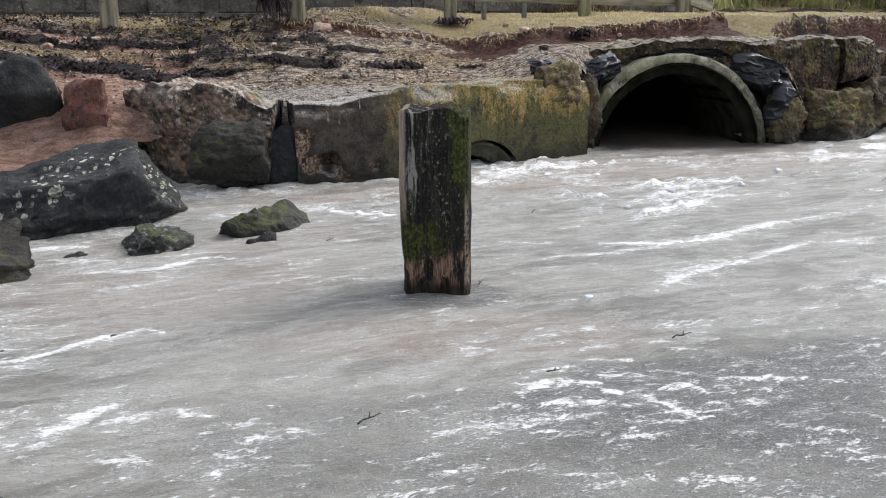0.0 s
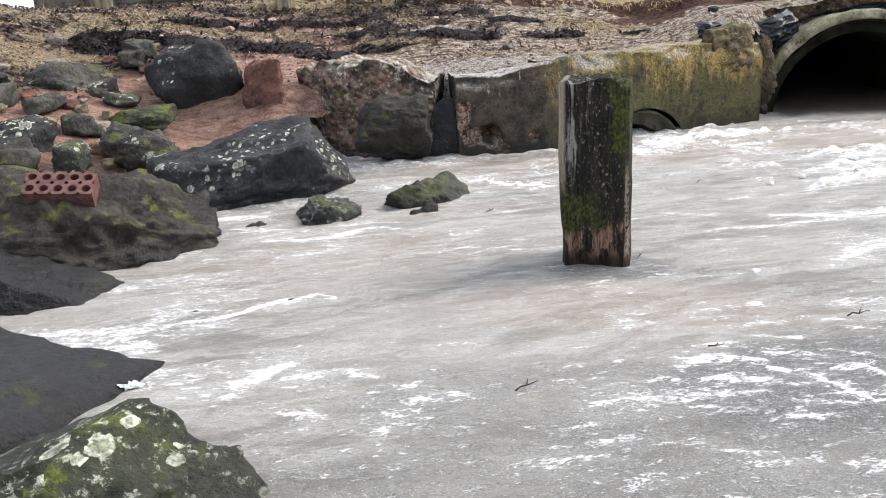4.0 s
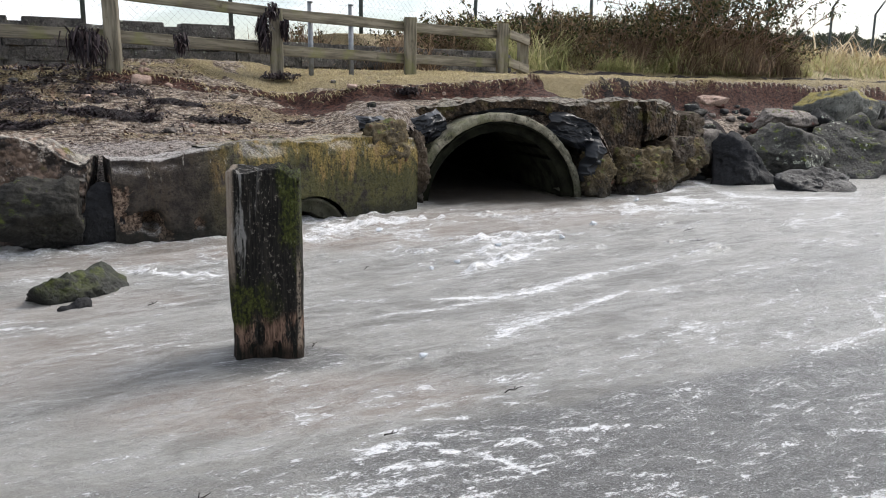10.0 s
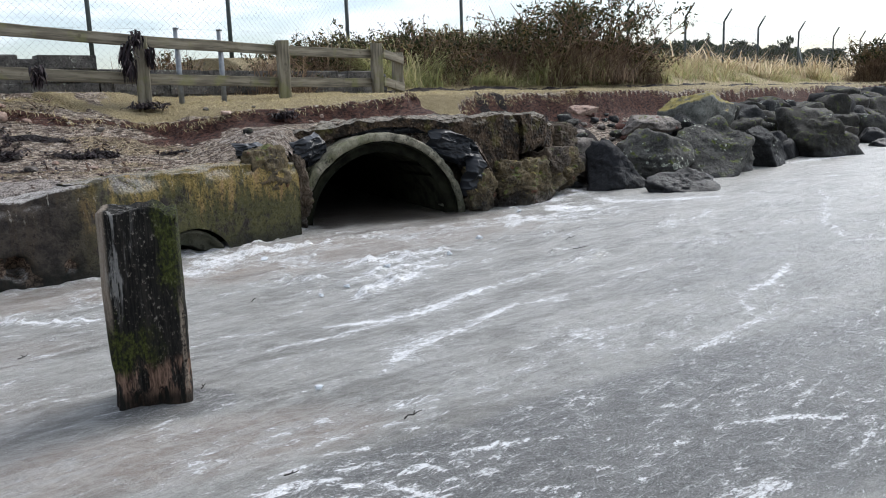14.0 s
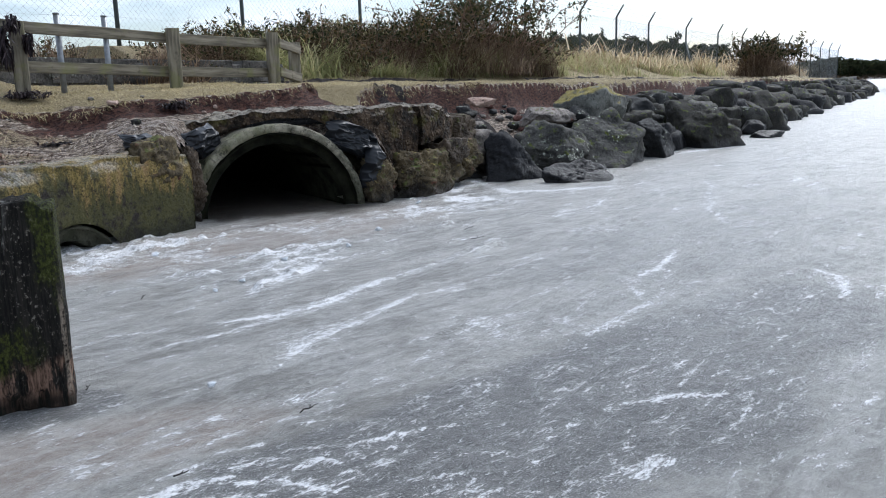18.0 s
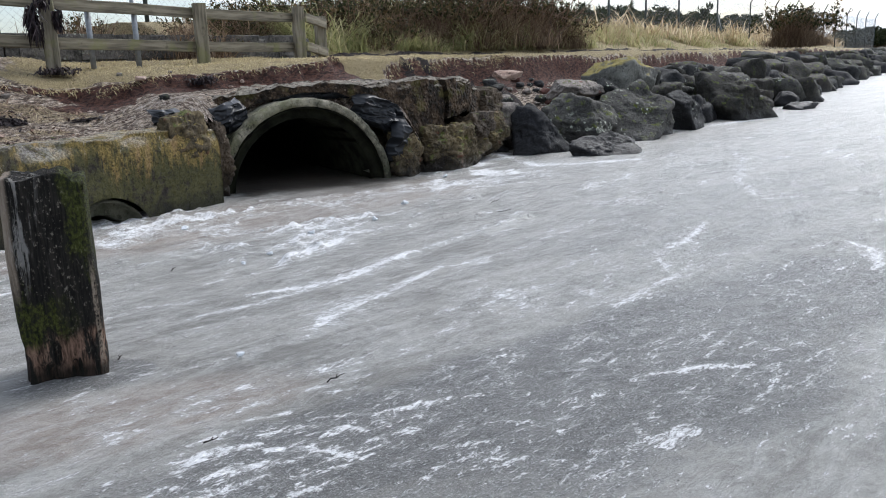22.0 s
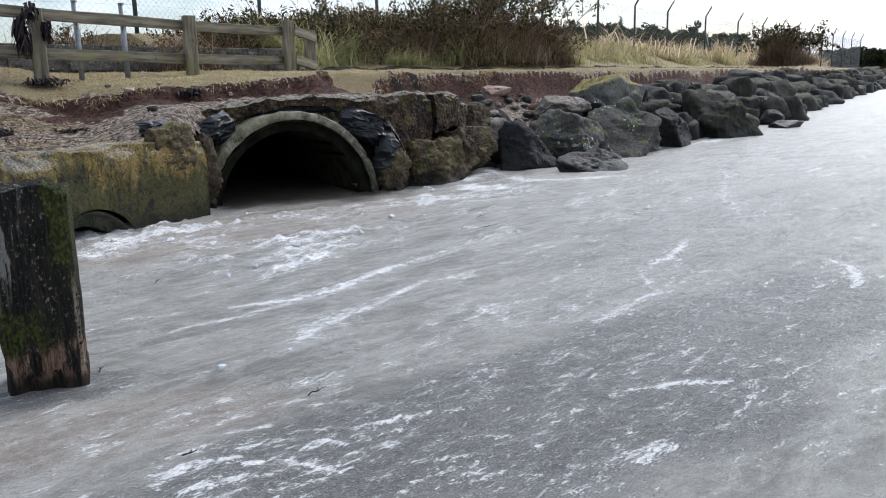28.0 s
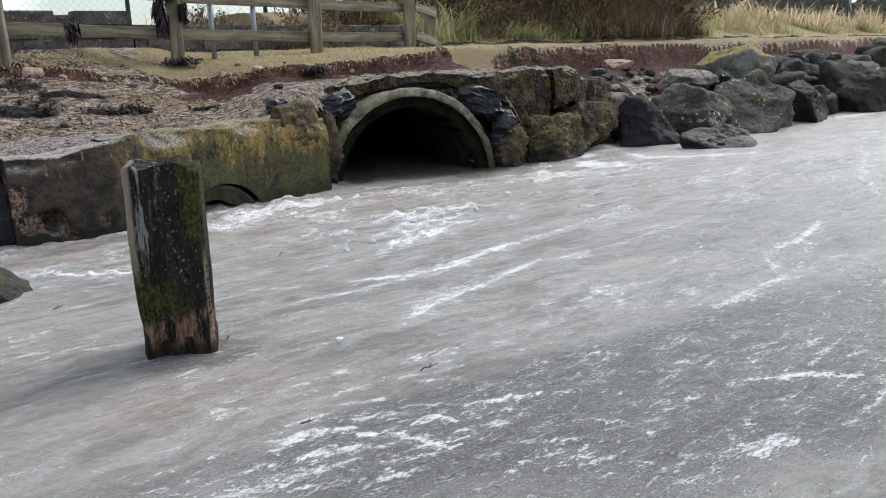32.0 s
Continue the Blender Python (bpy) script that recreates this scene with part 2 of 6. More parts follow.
M_BASALT = rock_material("basalt", (0.008, 0.0083, 0.0088), (0.028, 0.0285, 0.0285), lichen=0.32)
M_BASALT_LICHEN = rock_material("basalt_with_lichen", (0.018, 0.021, 0.021), (0.05, 0.055, 0.045), lichen=0.95, moss=0.45)
M_ROUNDLICHEN = rock_material("rock_with_round_lichen", (0.01, 0.012, 0.007), (0.034, 0.038, 0.02), lichen=1.15, moss=0.22)
M_WETSLAB = rock_material("wet_dark_slab", (0.006, 0.006, 0.0065), (0.019, 0.0185, 0.019), moss=0.12, wet=0.3)
M_BASALT_MOSS = rock_material("basalt_with_moss", (0.011, 0.01, 0.009), (0.04, 0.034, 0.028), moss=0.32)
M_BLACK = rock_material("wet_black_rock", (0.005, 0.005, 0.006), (0.016, 0.0165, 0.019), wet=0.3)
M_GREY = rock_material("grey_rock", (0.014, 0.014, 0.013), (0.07, 0.067, 0.059), lichen=0.25, moss=0.25)
M_GREY_YELLOW = rock_material("grey_rock_yellow", (0.07, 0.07, 0.062), (0.17, 0.17, 0.15), yellow=1.1)
M_GREEN = rock_material("green_rock", (0.016, 0.018, 0.012), (0.045, 0.05, 0.03), moss=0.55)
M_SLAB = rock_material("slab_with_lichen_rings", (0.01, 0.0105, 0.012), (0.03, 0.031, 0.034), lichen=0.6)
M_UMBER = rock_material("dark_umber_rock", (0.009, 0.0085, 0.007), (0.036, 0.033, 0.026), moss=0.2)
M_RED = rock_material("red_sandstone", (0.05, 0.024, 0.02), (0.15, 0.07, 0.055), rust=0.35, lichen=0.1, wet=0)
M_OCHRE = rock_material("ochre_stone", (0.1, 0.075, 0.045), (0.24, 0.2, 0.13), moss=0.25, rust=0.1, wet=0)
M_PINK = rock_material("pink_stone", (0.26, 0.17, 0.13), (0.42, 0.31, 0.25), wet=0)
M_COBBLE = rock_material("beach_cobble", (0.09, 0.08, 0.072), (0.26, 0.225, 0.195), moss=0.2, rust=0.15, wet=0.08)
M_RUBBLE = rock_material("rubble_concrete", (0.016, 0.012, 0.009), (0.1, 0.074, 0.05), lichen=0.12, moss=0.15)
M_RUBBLE_YELLOW = rock_material("rubble_with_algae", (0.02, 0.015, 0.009), (0.13, 0.098, 0.05), moss=0.3, yellow=0.12, rust=0.15)


def slush_material():
    n = Nodes("slush_ice")
    foam_at, brown_at, wet_and_shade = n.attr("foam"), n.attr("brown"), n.attr("wet_and_shade")
    run, lie = n.lay(20, 1.0, 3.2), n.lay(14, 1.0, 2.3)
    broad = n.noise(1.3, 5, 0.62, run, 0.6)
    cloud = n.noise(5.0, 8, 0.72, run, 0.8)
    mid = n.noise(22, 7, 0.75, lie, 0.5)
    fine = n.noise(72, 6, 0.8, lie, 0.3)
    grain = n.noise(230, 3, 0.7)
    off = [n.add(f, -0.5) for f in (cloud, mid, fine)]
    dry = n.math("SUBTRACT", 1.0, wet_and_shade)
    dark_at = n.step(n.add(n.attr("dark"), n.add(n.mul(off[0], 1.6), n.mul(off[1], 0.5))), 0.08, 0.75)
    # wet grey-green ice under a thin milky skin
    colour = n.mix(n.step(broad, 0.36, 0.64), (0.16, 0.154, 0.138), (0.285, 0.277, 0.254))
    colour = n.mix(n.mul(brown_at, 0.7), colour, (0.285, 0.225, 0.185))
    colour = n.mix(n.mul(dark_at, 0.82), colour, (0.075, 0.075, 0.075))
    # dark wet slush; inside the culvert this colour also paints the pipe's shade
    colour = n.mix(wet_and_shade, colour, n.mix(n.step(mid, 0.38, 0.62), (0.02, 0.017, 0.013), (0.09, 0.075, 0.058)))
    veil = n.mul(n.mul(n.step(n.add(cloud, n.mul(foam_at, 0.16)), 0.4, 0.66), dry), n.math("SUBTRACT", 0.65, n.mul(dark_at, 0.45)))
    colour = n.mix(veil, colour, (0.5, 0.496, 0.475))
    # speckle of clear and cloudy grains, stronger where the skin is thin
    thin = n.add(0.35, n.mul(dark_at, 0.5))
    colour = n.mix(n.mul(n.step(fine, 0.48, 0.34), thin), colour, (0.075, 0.074, 0.068))
    colour = n.mix(n.mul(n.step(grain, 0.47, 0.34), n.mul(thin, 0.6)), colour, (0.09, 0.088, 0.08))
    colour = n.mix(n.mul(n.step(grain, 0.54, 0.66), n.mul(thin, 0.6)), colour, (0.7, 0.7, 0.69))
    # broken white foam, and flecks of it everywhere
    wisp = n.math("ABSOLUTE", n.add(n.noise(7, 4, 0.6, n.lay(24, 0.8, 3.4), 1.2), -0.5))
    wisp = n.mul(n.step(wisp, 0.03, 0.004), n.step(n.add(n.noise(2.2, 4, 0.6), n.mul(foam_at, 0.15)), 0.46, 0.62))
    ragged = n.add(n.mul(off[0], 1.3), n.add(n.mul(off[1], 2.6), n.mul(off[2], 2.2)))
    level = n.add(n.mul(ragged, 1.35), n.add(n.mul(foam_at, 0.98), n.mul(wisp, 0.26)))
    cover = n.step(level, 0.42, 0.8)
    flecks = n.mul(n.step(n.add(ragged, n.mul(dark_at, 0.14)), 0.27, 0.58), 0.75)
    cover = n.mul(n.math("MAXIMUM", cover, flecks), dry)
    colour = n.mix(n.mul(cover, 0.86), colour, n.mix(n.step(fine, 0.36, 0.6), (0.68, 0.68, 0.69), (0.92, 0.925, 0.935)))
    height = n.add(n.mul(cover, 0.7), n.add(n.mul(fine, 0.9), n.add(n.mul(mid, 1.2), n.mul(grain, 0.3))))
    return n.done(colour, n.add(0.3, n.mul(cover, 0.35)), height, 0.8, 0.01, spec=0.5)


M_SLUSH = slush_material()


def land_material():
    n = Nodes("shore_turf_and_mud")
    weed, straw, mud, grass, scarp, crust = (n.attr(k) for k in ("weed", "straw", "mud", "grass", "scarp", "crust"))
    f1, f2 = n.noise(11, 9, 0.76, n.lay(14, 0.7, 1.9), 0.4), n.noise(120, 5, 0.74)
    f3 = n.noise(30, 7, 0.78, n.lay(14, 0.8, 1.5), 0.3)
    soil = n.mix(n.step(f1, 0.42, 0.6), (0.13, 0.088, 0.066), (0.6, 0.485, 0.375))
    soil = n.mix(n.step(f3, 0.52, 0.62), soil, (0.78, 0.7, 0.6))
    red = n.mix(n.step(f1, 0.36, 0.64), (0.27, 0.145, 0.11), (0.62, 0.4, 0.315))
    bank = n.mix(n.step(f3, 0.38, 0.62), (0.025, 0.013, 0.011), (0.16, 0.07, 0.05))
    dry = n.mix(n.step(f2, 0.36, 0.62), (0.12, 0.08, 0.045), (0.58, 0.47, 0.29))
    green = n.mix(n.step(f2, 0.36, 0.64), (0.2, 0.155, 0.075), (0.56, 0.46, 0.27))
    lime = n.mix(n.step(f2, 0.36, 0.62), (0.16, 0.125, 0.11), (0.68, 0.61, 0.56))
    black = n.mix(n.step(f2, 0.42, 0.66), (0.005, 0.004, 0.005), (0.07, 0.05, 0.05))
    wob = n.mul(n.add(f1, -0.5), 1.8)
    colour = n.mix(n.step(n.add(mud, wob), 0.4, 0.6), soil, red)
    colour = n.mix(n.mul(n.step(n.add(straw, wob), 0.45, 0.6), 0.8), colour, dry)
    colour = n.mix(n.step(n.add(crust, wob), 0.4, 0.6), colour, lime)
    colour = n.mix(n.mul(n.step(f3, 0.5, 0.42), n.math("SUBTRACT", 0.78, n.mul(mud, 0.5))), colour, (0.035, 0.024, 0.02))
    colour = n.mix(n.step(n.add(grass, n.mul(wob, 0.4)), 0.4, 0.6), colour, green)
    colour = n.mix(n.mul(n.step(f2, 0.48, 0.38), 0.5), colour, (0.022, 0.016, 0.013))
    colour = n.mix(n.step(n.add(scarp, n.mul(wob, 0.4)), 0.4, 0.6), colour, bank)
    colour = n.mix(n.step(n.add(weed, wob), 0.4, 0.6), colour, black)
    height = n.add(f2, n.add(n.mul(f1, 2.2), n.mul(f3, 1.2)))
    return n.done(colour, 0.85, height, 1.0, 0.035, spec=0.25)


M_LAND = land_material()


def concrete_material():
    n = Nodes("mossy_sea_wall_concrete")
    z, up = n.axis(2), n.axis(2, n.normal)
    big, mid, fine = n.noise(3.2, 4, 0.6), n.noise(14, 7, 0.75), n.noise(90, 5, 0.75)
    drip = n.noise(14, 6, 0.7, n.stretch((1.0, 1.0, 0.16)))
    right = n.attr("right")
    colour = n.mix(n.step(mid, 0.36, 0.64), (0.02, 0.016, 0.014), (0.078, 0.062, 0.05))
    colour = n.mix(n.mul(n.step(drip, 0.5, 0.62), 0.5), colour, (0.085, 0.06, 0.04))
    # algae: dark green low down, olive towards the pipe, ochre run-off below the crest
    green = n.mul(n.step(n.add(n.add(mid, n.mul(big, 0.7)), n.mul(drip, 0.4)), 0.86, 1.06), n.add(n.mul(right, 0.9), 0.03))
    colour = n.mix(n.mul(green, 0.85), colour, n.mix(fine, (0.024, 0.028, 0.007), (0.125, 0.12, 0.03)))
    band = n.step(n.add(z, n.add(n.mul(n.add(drip, -0.5), 0.5), n.mul(n.add(mid, -0.5), 0.3))), 0.26, 0.37)
    ochre = n.mul(n.mul(band, n.step(n.add(drip, n.mul(big, 0.5)), 0.66, 0.82)), right)
    colour = n.mix(n.mul(ochre, 0.8), colour, n.mix(n.step(fine, 0.36, 0.64), (0.11, 0.075, 0.018), (0.38, 0.27, 0.085)))
    rust = n.mul(n.mul(band, n.step(drip, 0.56, 0.66)), right)
    colour = n.mix(n.mul(rust, 0.5), colour, (0.3, 0.18, 0.095))
    white = n.mul(n.step(n.noise(20, 7, 0.78, n.stretch((1.6, 1.6, 0.4))), 0.6, 0.66), n.step(z, 0.26, 0.4))
    colour = n.mix(n.mul(white, 0.75), colour, (0.46, 0.42, 0.36))
    colour = n.mix(n.mul(n.step(n.noise(38, 6, 0.75), 0.54, 0.62), 0.75), colour, (0.016, 0.014, 0.011))
    hurt = n.add(n.attr("spall"), n.add(n.mul(n.add(mid, -0.5), 1.4), n.mul(n.add(fine, -0.5), 0.8)))
    spall = n.mul(n.step(hurt, 0.4, 0.5), n.step(n.attr("spall"), 0.05, 0.2))
    colour = n.mix(spall, colour, n.mix(n.step(n.noise(60, 5, 0.7), 0.4, 0.62), (0.055, 0.03, 0.02), (0.4, 0.29, 0.21)))
    crest = n.mul(n.mul(n.step(up, 0.3, 0.65), n.step(n.noise(9, 6, 0.75), 0.4, 0.5)), n.math("SUBTRACT", 1.0, n.mul(right, 0.55)))
    colour = n.mix(n.mul(crest, 0.75), colour, n.mix(n.step(fine, 0.4, 0.6), (0.2, 0.175, 0.16), (0.72, 0.69, 0.66)))
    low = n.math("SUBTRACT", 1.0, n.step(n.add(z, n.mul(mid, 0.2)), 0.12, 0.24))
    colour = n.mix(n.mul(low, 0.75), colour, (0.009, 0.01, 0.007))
    height = n.add(n.mul(mid, 1.2), n.add(n.mul(fine, 0.7), n.mul(n.voronoi(32), 0.35)))
    return n.done(colour, 0.8, height, 1.0, 0.02, spec=0.3)


M_WALL = concrete_material()


def conglomerate_material():
    n = Nodes("crumbling_conglomerate")
    peb, mid, fine = n.voronoi(30), n.noise(10, 5, 0.7), n.noise(90, 4, 0.7)
    colour = n.mix(n.step(mid, 0.38, 0.62), (0.02, 0.015, 0.012), (0.19, 0.13, 0.095))
    colour = n.mix(n.mul(n.mul(n.step(peb, 0.35, 0.15), n.step(n.noise(8, 4), 0.45, 0.6)), 0.6), colour, n.mix(fine, (0.34, 0.24, 0.18), (0.62, 0.52, 0.42)))
    colour = n.mix(n.mul(n.step(n.noise(6, 6, 0.7), 0.5, 0.58), 0.9), colour, (0.012, 0.011, 0.01))
    pale = n.mul(n.step(n.noise(7, 6, 0.75), 0.52, 0.6), n.step(n.axis(2), 0.2, 0.4))
    colour = n.mix(n.mul(pale, 0.8), colour, n.mix(n.step(fine, 0.4, 0.6), (0.2, 0.16, 0.125), (0.58, 0.52, 0.45)))
    colour = n.mix(n.mul(n.step(n.noise(9, 4), 0.6, 0.7), n.step(n.axis(2), 0.2, 0.36)), colour, (0.1, 0.085, 0.02))
    low = n.math("SUBTRACT", 1.0, n.step(n.add(n.axis(2), n.mul(mid, 0.1)), 0.07, 0.18))
    crest = n.mul(n.step(n.axis(2, n.normal), 0.4, 0.75), n.step(n.noise(12, 6, 0.72), 0.46, 0.56))
    colour = n.mix(n.mul(crest, 0.7), colour, (0.36, 0.33, 0.28))
    colour = n.mix(n.mul(low, 0.7), colour, (0.01, 0.009, 0.008))
    return n.done(colour, 0.85, n.add(n.math("SUBTRACT", 1.0, peb), n.mul(mid, 0.9)), 0.9, 0.03)


M_CONGLOMERATE = conglomerate_material()


def old_slab_material():
    n = Nodes("old_pebbly_slab")
    peb, mid, fine = n.voronoi(34), n.noise(9, 6, 0.72), n.noise(85, 4, 0.72)
    colour = n.mix(n.step(mid, 0.36, 0.64), (0.016, 0.011, 0.008), (0.1, 0.068, 0.043))
    colour = n.mix(n.mul(n.step(peb, 0.3, 0.16), 0.55), colour, n.mix(fine, (0.12, 0.085, 0.06), (0.3, 0.24, 0.17)))
    colour = n.mix(n.mul(n.step(n.noise(15, 6, 0.75), 0.5, 0.42), 0.85), colour, (0.009, 0.008, 0.006))
    colour = n.mix(n.mul(n.step(n.noise(5, 4, 0.6), 0.55, 0.65), 0.6), colour, (0.085, 0.075, 0.02))
    crest = n.mul(n.step(n.axis(2, n.normal), 0.4, 0.75), n.step(n.noise(10, 6, 0.7), 0.4, 0.52))
    colour = n.mix(n.mul(crest, 0.75), colour, n.mix(fine, (0.16, 0.14, 0.11), (0.46, 0.42, 0.36)))
    return n.done(colour, 0.88, n.add(n.math("SUBTRACT", 1.0, peb), n.add(mid, n.mul(fine, 0.4))), 1.0, 0.03, spec=0.2)


M_OLDSLAB = old_slab_material()


def pipe_material():
    n = Nodes("weathered_concrete_pipe")
    mid, fine = n.noise(11, 5, 0.65), n.noise(80, 4, 0.7)
    colour = n.mix(n.step(mid, 0.3, 0.7), (0.11, 0.104, 0.074), (0.38, 0.35, 0.265))
    colour = n.mix(n.mul(n.step(n.noise(5, 4), 0.45, 0.66), 0.7), colour, (0.12, 0.125, 0.055))
    low = n.math("SUBTRACT", 1.0, n.step(n.add(n.axis(2), n.mul(mid, 0.2)), 0.2, 0.52))
    colour = n.mix(n.mul(low, 0.75), colour, (0.03, 0.034, 0.02))
    colour = n.mix(n.mul(n.step(fine, 0.55, 0.66), 0.55), colour, (0.05, 0.046, 0.033))
    colour = n.mix(n.mul(n.step(n.noise(17, 6, 0.75), 0.47, 0.38), 0.8), colour, (0.028, 0.026, 0.018))
    return n.done(colour, 0.85, n.add(mid, fine), 0.9, 0.014, spec=0.25)


M_PIPE = pipe_material()


def pile_material():
    n = Nodes("weathered_pile_timber")
    x, z = n.axis(0, n.where), n.axis(2, n.where)
    g = n.stretch((1.0, 1.0, 0.07), vec=n.where)
    grain, wide = n.noise(95, 6, 0.72, g), n.noise(22, 5, 0.66, n.stretch((1, 1, 0.16), vec=n.where))
    blot, speck = n.noise(13, 5, 0.7, n.stretch((1.3, 1.3, 0.6), vec=n.where)), n.noise(130, 4, 0.7, n.stretch((1, 1, 0.6), vec=n.where))
    colour = n.mix(n.step(grain, 0.36, 0.66), (0.004, 0.0038, 0.0034), (0.026, 0.023, 0.019))
    colour = n.mix(n.mul(n.step(speck, 0.56, 0.68), 0.5), colour, (0.17, 0.145, 0.115))
    # worn pale fibres on the upper left of the face
    pale = n.mul(n.step(n.add(wide, n.mul(grain, 0.5)), 0.78, 0.87), n.mul(n.step(z, 0.22, 0.34), n.step(x, 0.0, -0.04)))
    colour = n.mix(n.mul(pale, 0.75), colour, n.mix(speck, (0.16, 0.155, 0.145), (0.36, 0.35, 0.33)))
    fleck = n.mul(n.step(n.add(n.mul(wide, 0.5), speck), 0.86, 0.96), n.step(z, 0.16, 0.24))
    colour = n.mix(n.mul(fleck, 0.7), colour, (0.26, 0.24, 0.2))
    # moss: a patch high on the right, a belt low on the left
    green = n.mix(n.step(speck, 0.35, 0.65), (0.012, 0.018, 0.004), (0.065, 0.075, 0.013))
    high = n.mul(n.step(n.add(x, n.mul(n.add(blot, -0.5), 0.1)), 0.03, 0.055), n.step(n.add(z, n.mul(n.add(blot, -0.5), 0.5)), 0.3, 0.38))
    low = n.mul(n.step(n.add(n.mul(n.math("ABSOLUTE", n.add(z, -0.17)), -1.0), n.mul(n.add(blot, -0.5), 0.45)), -0.07, -0.01), n.step(n.add(x, n.mul(n.add(blot, -0.5), 0.2)), 0.06, 0.0))
    moss = n.mul(n.math("MAXIMUM", high, low), n.step(n.add(n.mul(speck, 0.7), n.mul(wide, 0.6)), 0.5, 0.7))
    colour = n.mix(n.mul(moss, 0.85), colour, green)
    # bare pinkish wood where the foot has worn away
    foot = n.math("SUBTRACT", 1.0, n.step(n.add(z, n.add(n.mul(n.add(wide, -0.5), 0.16), n.mul(x, -0.25))), 0.1, 0.14))
    raw = n.mul(foot, n.step(n.add(n.noise(26, 4, 0.6, n.stretch((1.6, 1.6, 0.35), vec=n.where)), n.mul(grain, 0.25)), 0.56, 0.68))
    colour = n.mix(n.mul(raw, 0.88), colour, n.mix(n.step(grain, 0.35, 0.65), (0.055, 0.03, 0.02), (0.3, 0.19, 0.135)))
    # pale splintered arrises
    arris = n.mul(n.step(n.add(x, n.mul(n.add(wide, -0.5), 0.02)), -0.078, -0.09), n.step(n.add(z, n.mul(n.add(blot, -0.5), 0.3)), 0.22, 0.34))
    seam = n.mul(n.step(n.math("ABSOLUTE", n.add(n.add(x, -0.094), n.mul(n.add(wide, -0.5), 0.02))), 0.008, 0.004), n.step(z, 0.34, 0.24))
    colour = n.mix(n.mul(n.math("MAXIMUM", arris, n.mul(seam, n.step(speck, 0.35, 0.55))), 0.8), colour, n.mix(grain, (0.16, 0.12, 0.09), (0.44, 0.37, 0.29)))
    wetfoot = n.math("SUBTRACT", 1.0, n.step(n.add(z, n.mul(blot, 0.07)), 0.055, 0.1))
    colour = n.mix(n.mul(wetfoot, 0.85), colour, (0.007, 0.007, 0.005))
    return n.done(colour, 0.82, n.add(n.add(grain, n.mul(speck, 0.6)), n.mul(wide, 0.8)), 1.0, 0.012, spec=0.18)


M_PILE = pile_material()


def fence_wood():
    n = Nodes("weathered_fence_timber")
    grain = n.noise(40, 5, 0.6, n.stretch((0.08, 0.6, 1.0), vec=n.where))
    colour = n.mix(n.step(grain, 0.3, 0.7), (0.08, 0.068, 0.046), (0.25, 0.22, 0.16))
    colour = n.mix(n.mul(n.step(n.noise(6, 4, 0.6), 0.5, 0.7), 0.6), colour, (0.17, 0.17, 0.06))
    colour = n.mix(n.mul(n.step(n.noise(13, 4, 0.6), 0.6, 0.72), 0.6), colour, (0.07, 0.055, 0.035))
    return n.done(colour, 0.8, grain, 0.5, 0.004)


M_FENCE = fence_wood()


def plain(name, a, b, scale, rough, bump=0.4, metal=0.0, spec=0.4, dist=0.006):
    n = Nodes(name)
    f = n.noise(scale, 5, 0.65)
    return n.done(n.mix(n.step(f, 0.3, 0.7), a, b), rough, n.noise(scale * 3, 4, 0.6), bump, dist, spec, metal)


def leafy(name, cols, rough=0.7, glow=0.45):
    """Blades or leaves: each island its own shade; light shines through them."""
    n = Nodes(name)
    colour = n.mix(n.step(n.island, 0.0, 0.45), cols[0], cols[1])
    colour = n.mix(n.step(n.island, 0.5, 1.0), colour, cols[2])
    n.done(colour, rough, spec=0.2)
    thin = n.tree.nodes.new("ShaderNodeBsdfTranslucent")
    n.put(thin.inputs["Color"], colour)
    both = n.tree.nodes.new("ShaderNodeMixShader")
    both.inputs[0].default_value = glow
    n.tree.links.new(n.bsdf.outputs[0], both.inputs[1])
    n.tree.links.new(thin.outputs[0], both.inputs[2])
    n.tree.links.new(both.outputs[0], n.out.inputs["Surface"])
    return n.mat


M_PLASTIC = plain("black_plastic", (0.005, 0.006, 0.008), (0.013, 0.015, 0.019), 9, 0.4, 0.3, spec=0.4)
M_GALV = plain("galvanised_steel", (0.17, 0.18, 0.19), (0.27, 0.28, 0.29), 25, 0.45, 0.1, 0.7)
M_GREENSTEEL = plain("dark_green_steel", (0.02, 0.028, 0.026), (0.045, 0.055, 0.05), 20, 0.5, 0.1, 0.2)
M_BLOCK = rock_material("grey_concrete_block", (0.034, 0.032, 0.03), (0.13, 0.12, 0.106), lichen=0.3, moss=0.15, wet=0)
M_BRICK = plain("red_brick", (0.05, 0.024, 0.021), (0.13, 0.06, 0.05), 40, 0.85, 0.5)
# near-black: algae slime with the deep shade of the pipe put into the colour
M_PIPE_DARK = plain("black_slime_and_shade", (0.004, 0.004, 0.003), (0.02, 0.021, 0.013), 8, 0.8, 0.4, spec=0.05)
M_SNOW = plain("frozen_snow", (0.5, 0.53, 0.56), (0.74, 0.76, 0.78), 30, 0.6, 0.6)
M_STRAW = leafy("dry_straw", ((0.24, 0.16, 0.09), (0.58, 0.46, 0.28), (0.82, 0.7, 0.5)))
M_TURF = leafy("pale_turf", ((0.3, 0.24, 0.11), (0.54, 0.45, 0.25), (0.7, 0.6, 0.38)))
M_GRASS = leafy("long_green_grass", ((0.18, 0.2, 0.075), (0.38, 0.38, 0.17), (0.58, 0.51, 0.3)))
M_REED = leafy("dry_reeds", ((0.18, 0.13, 0.07), (0.38, 0.3, 0.17), (0.56, 0.48, 0.3)))
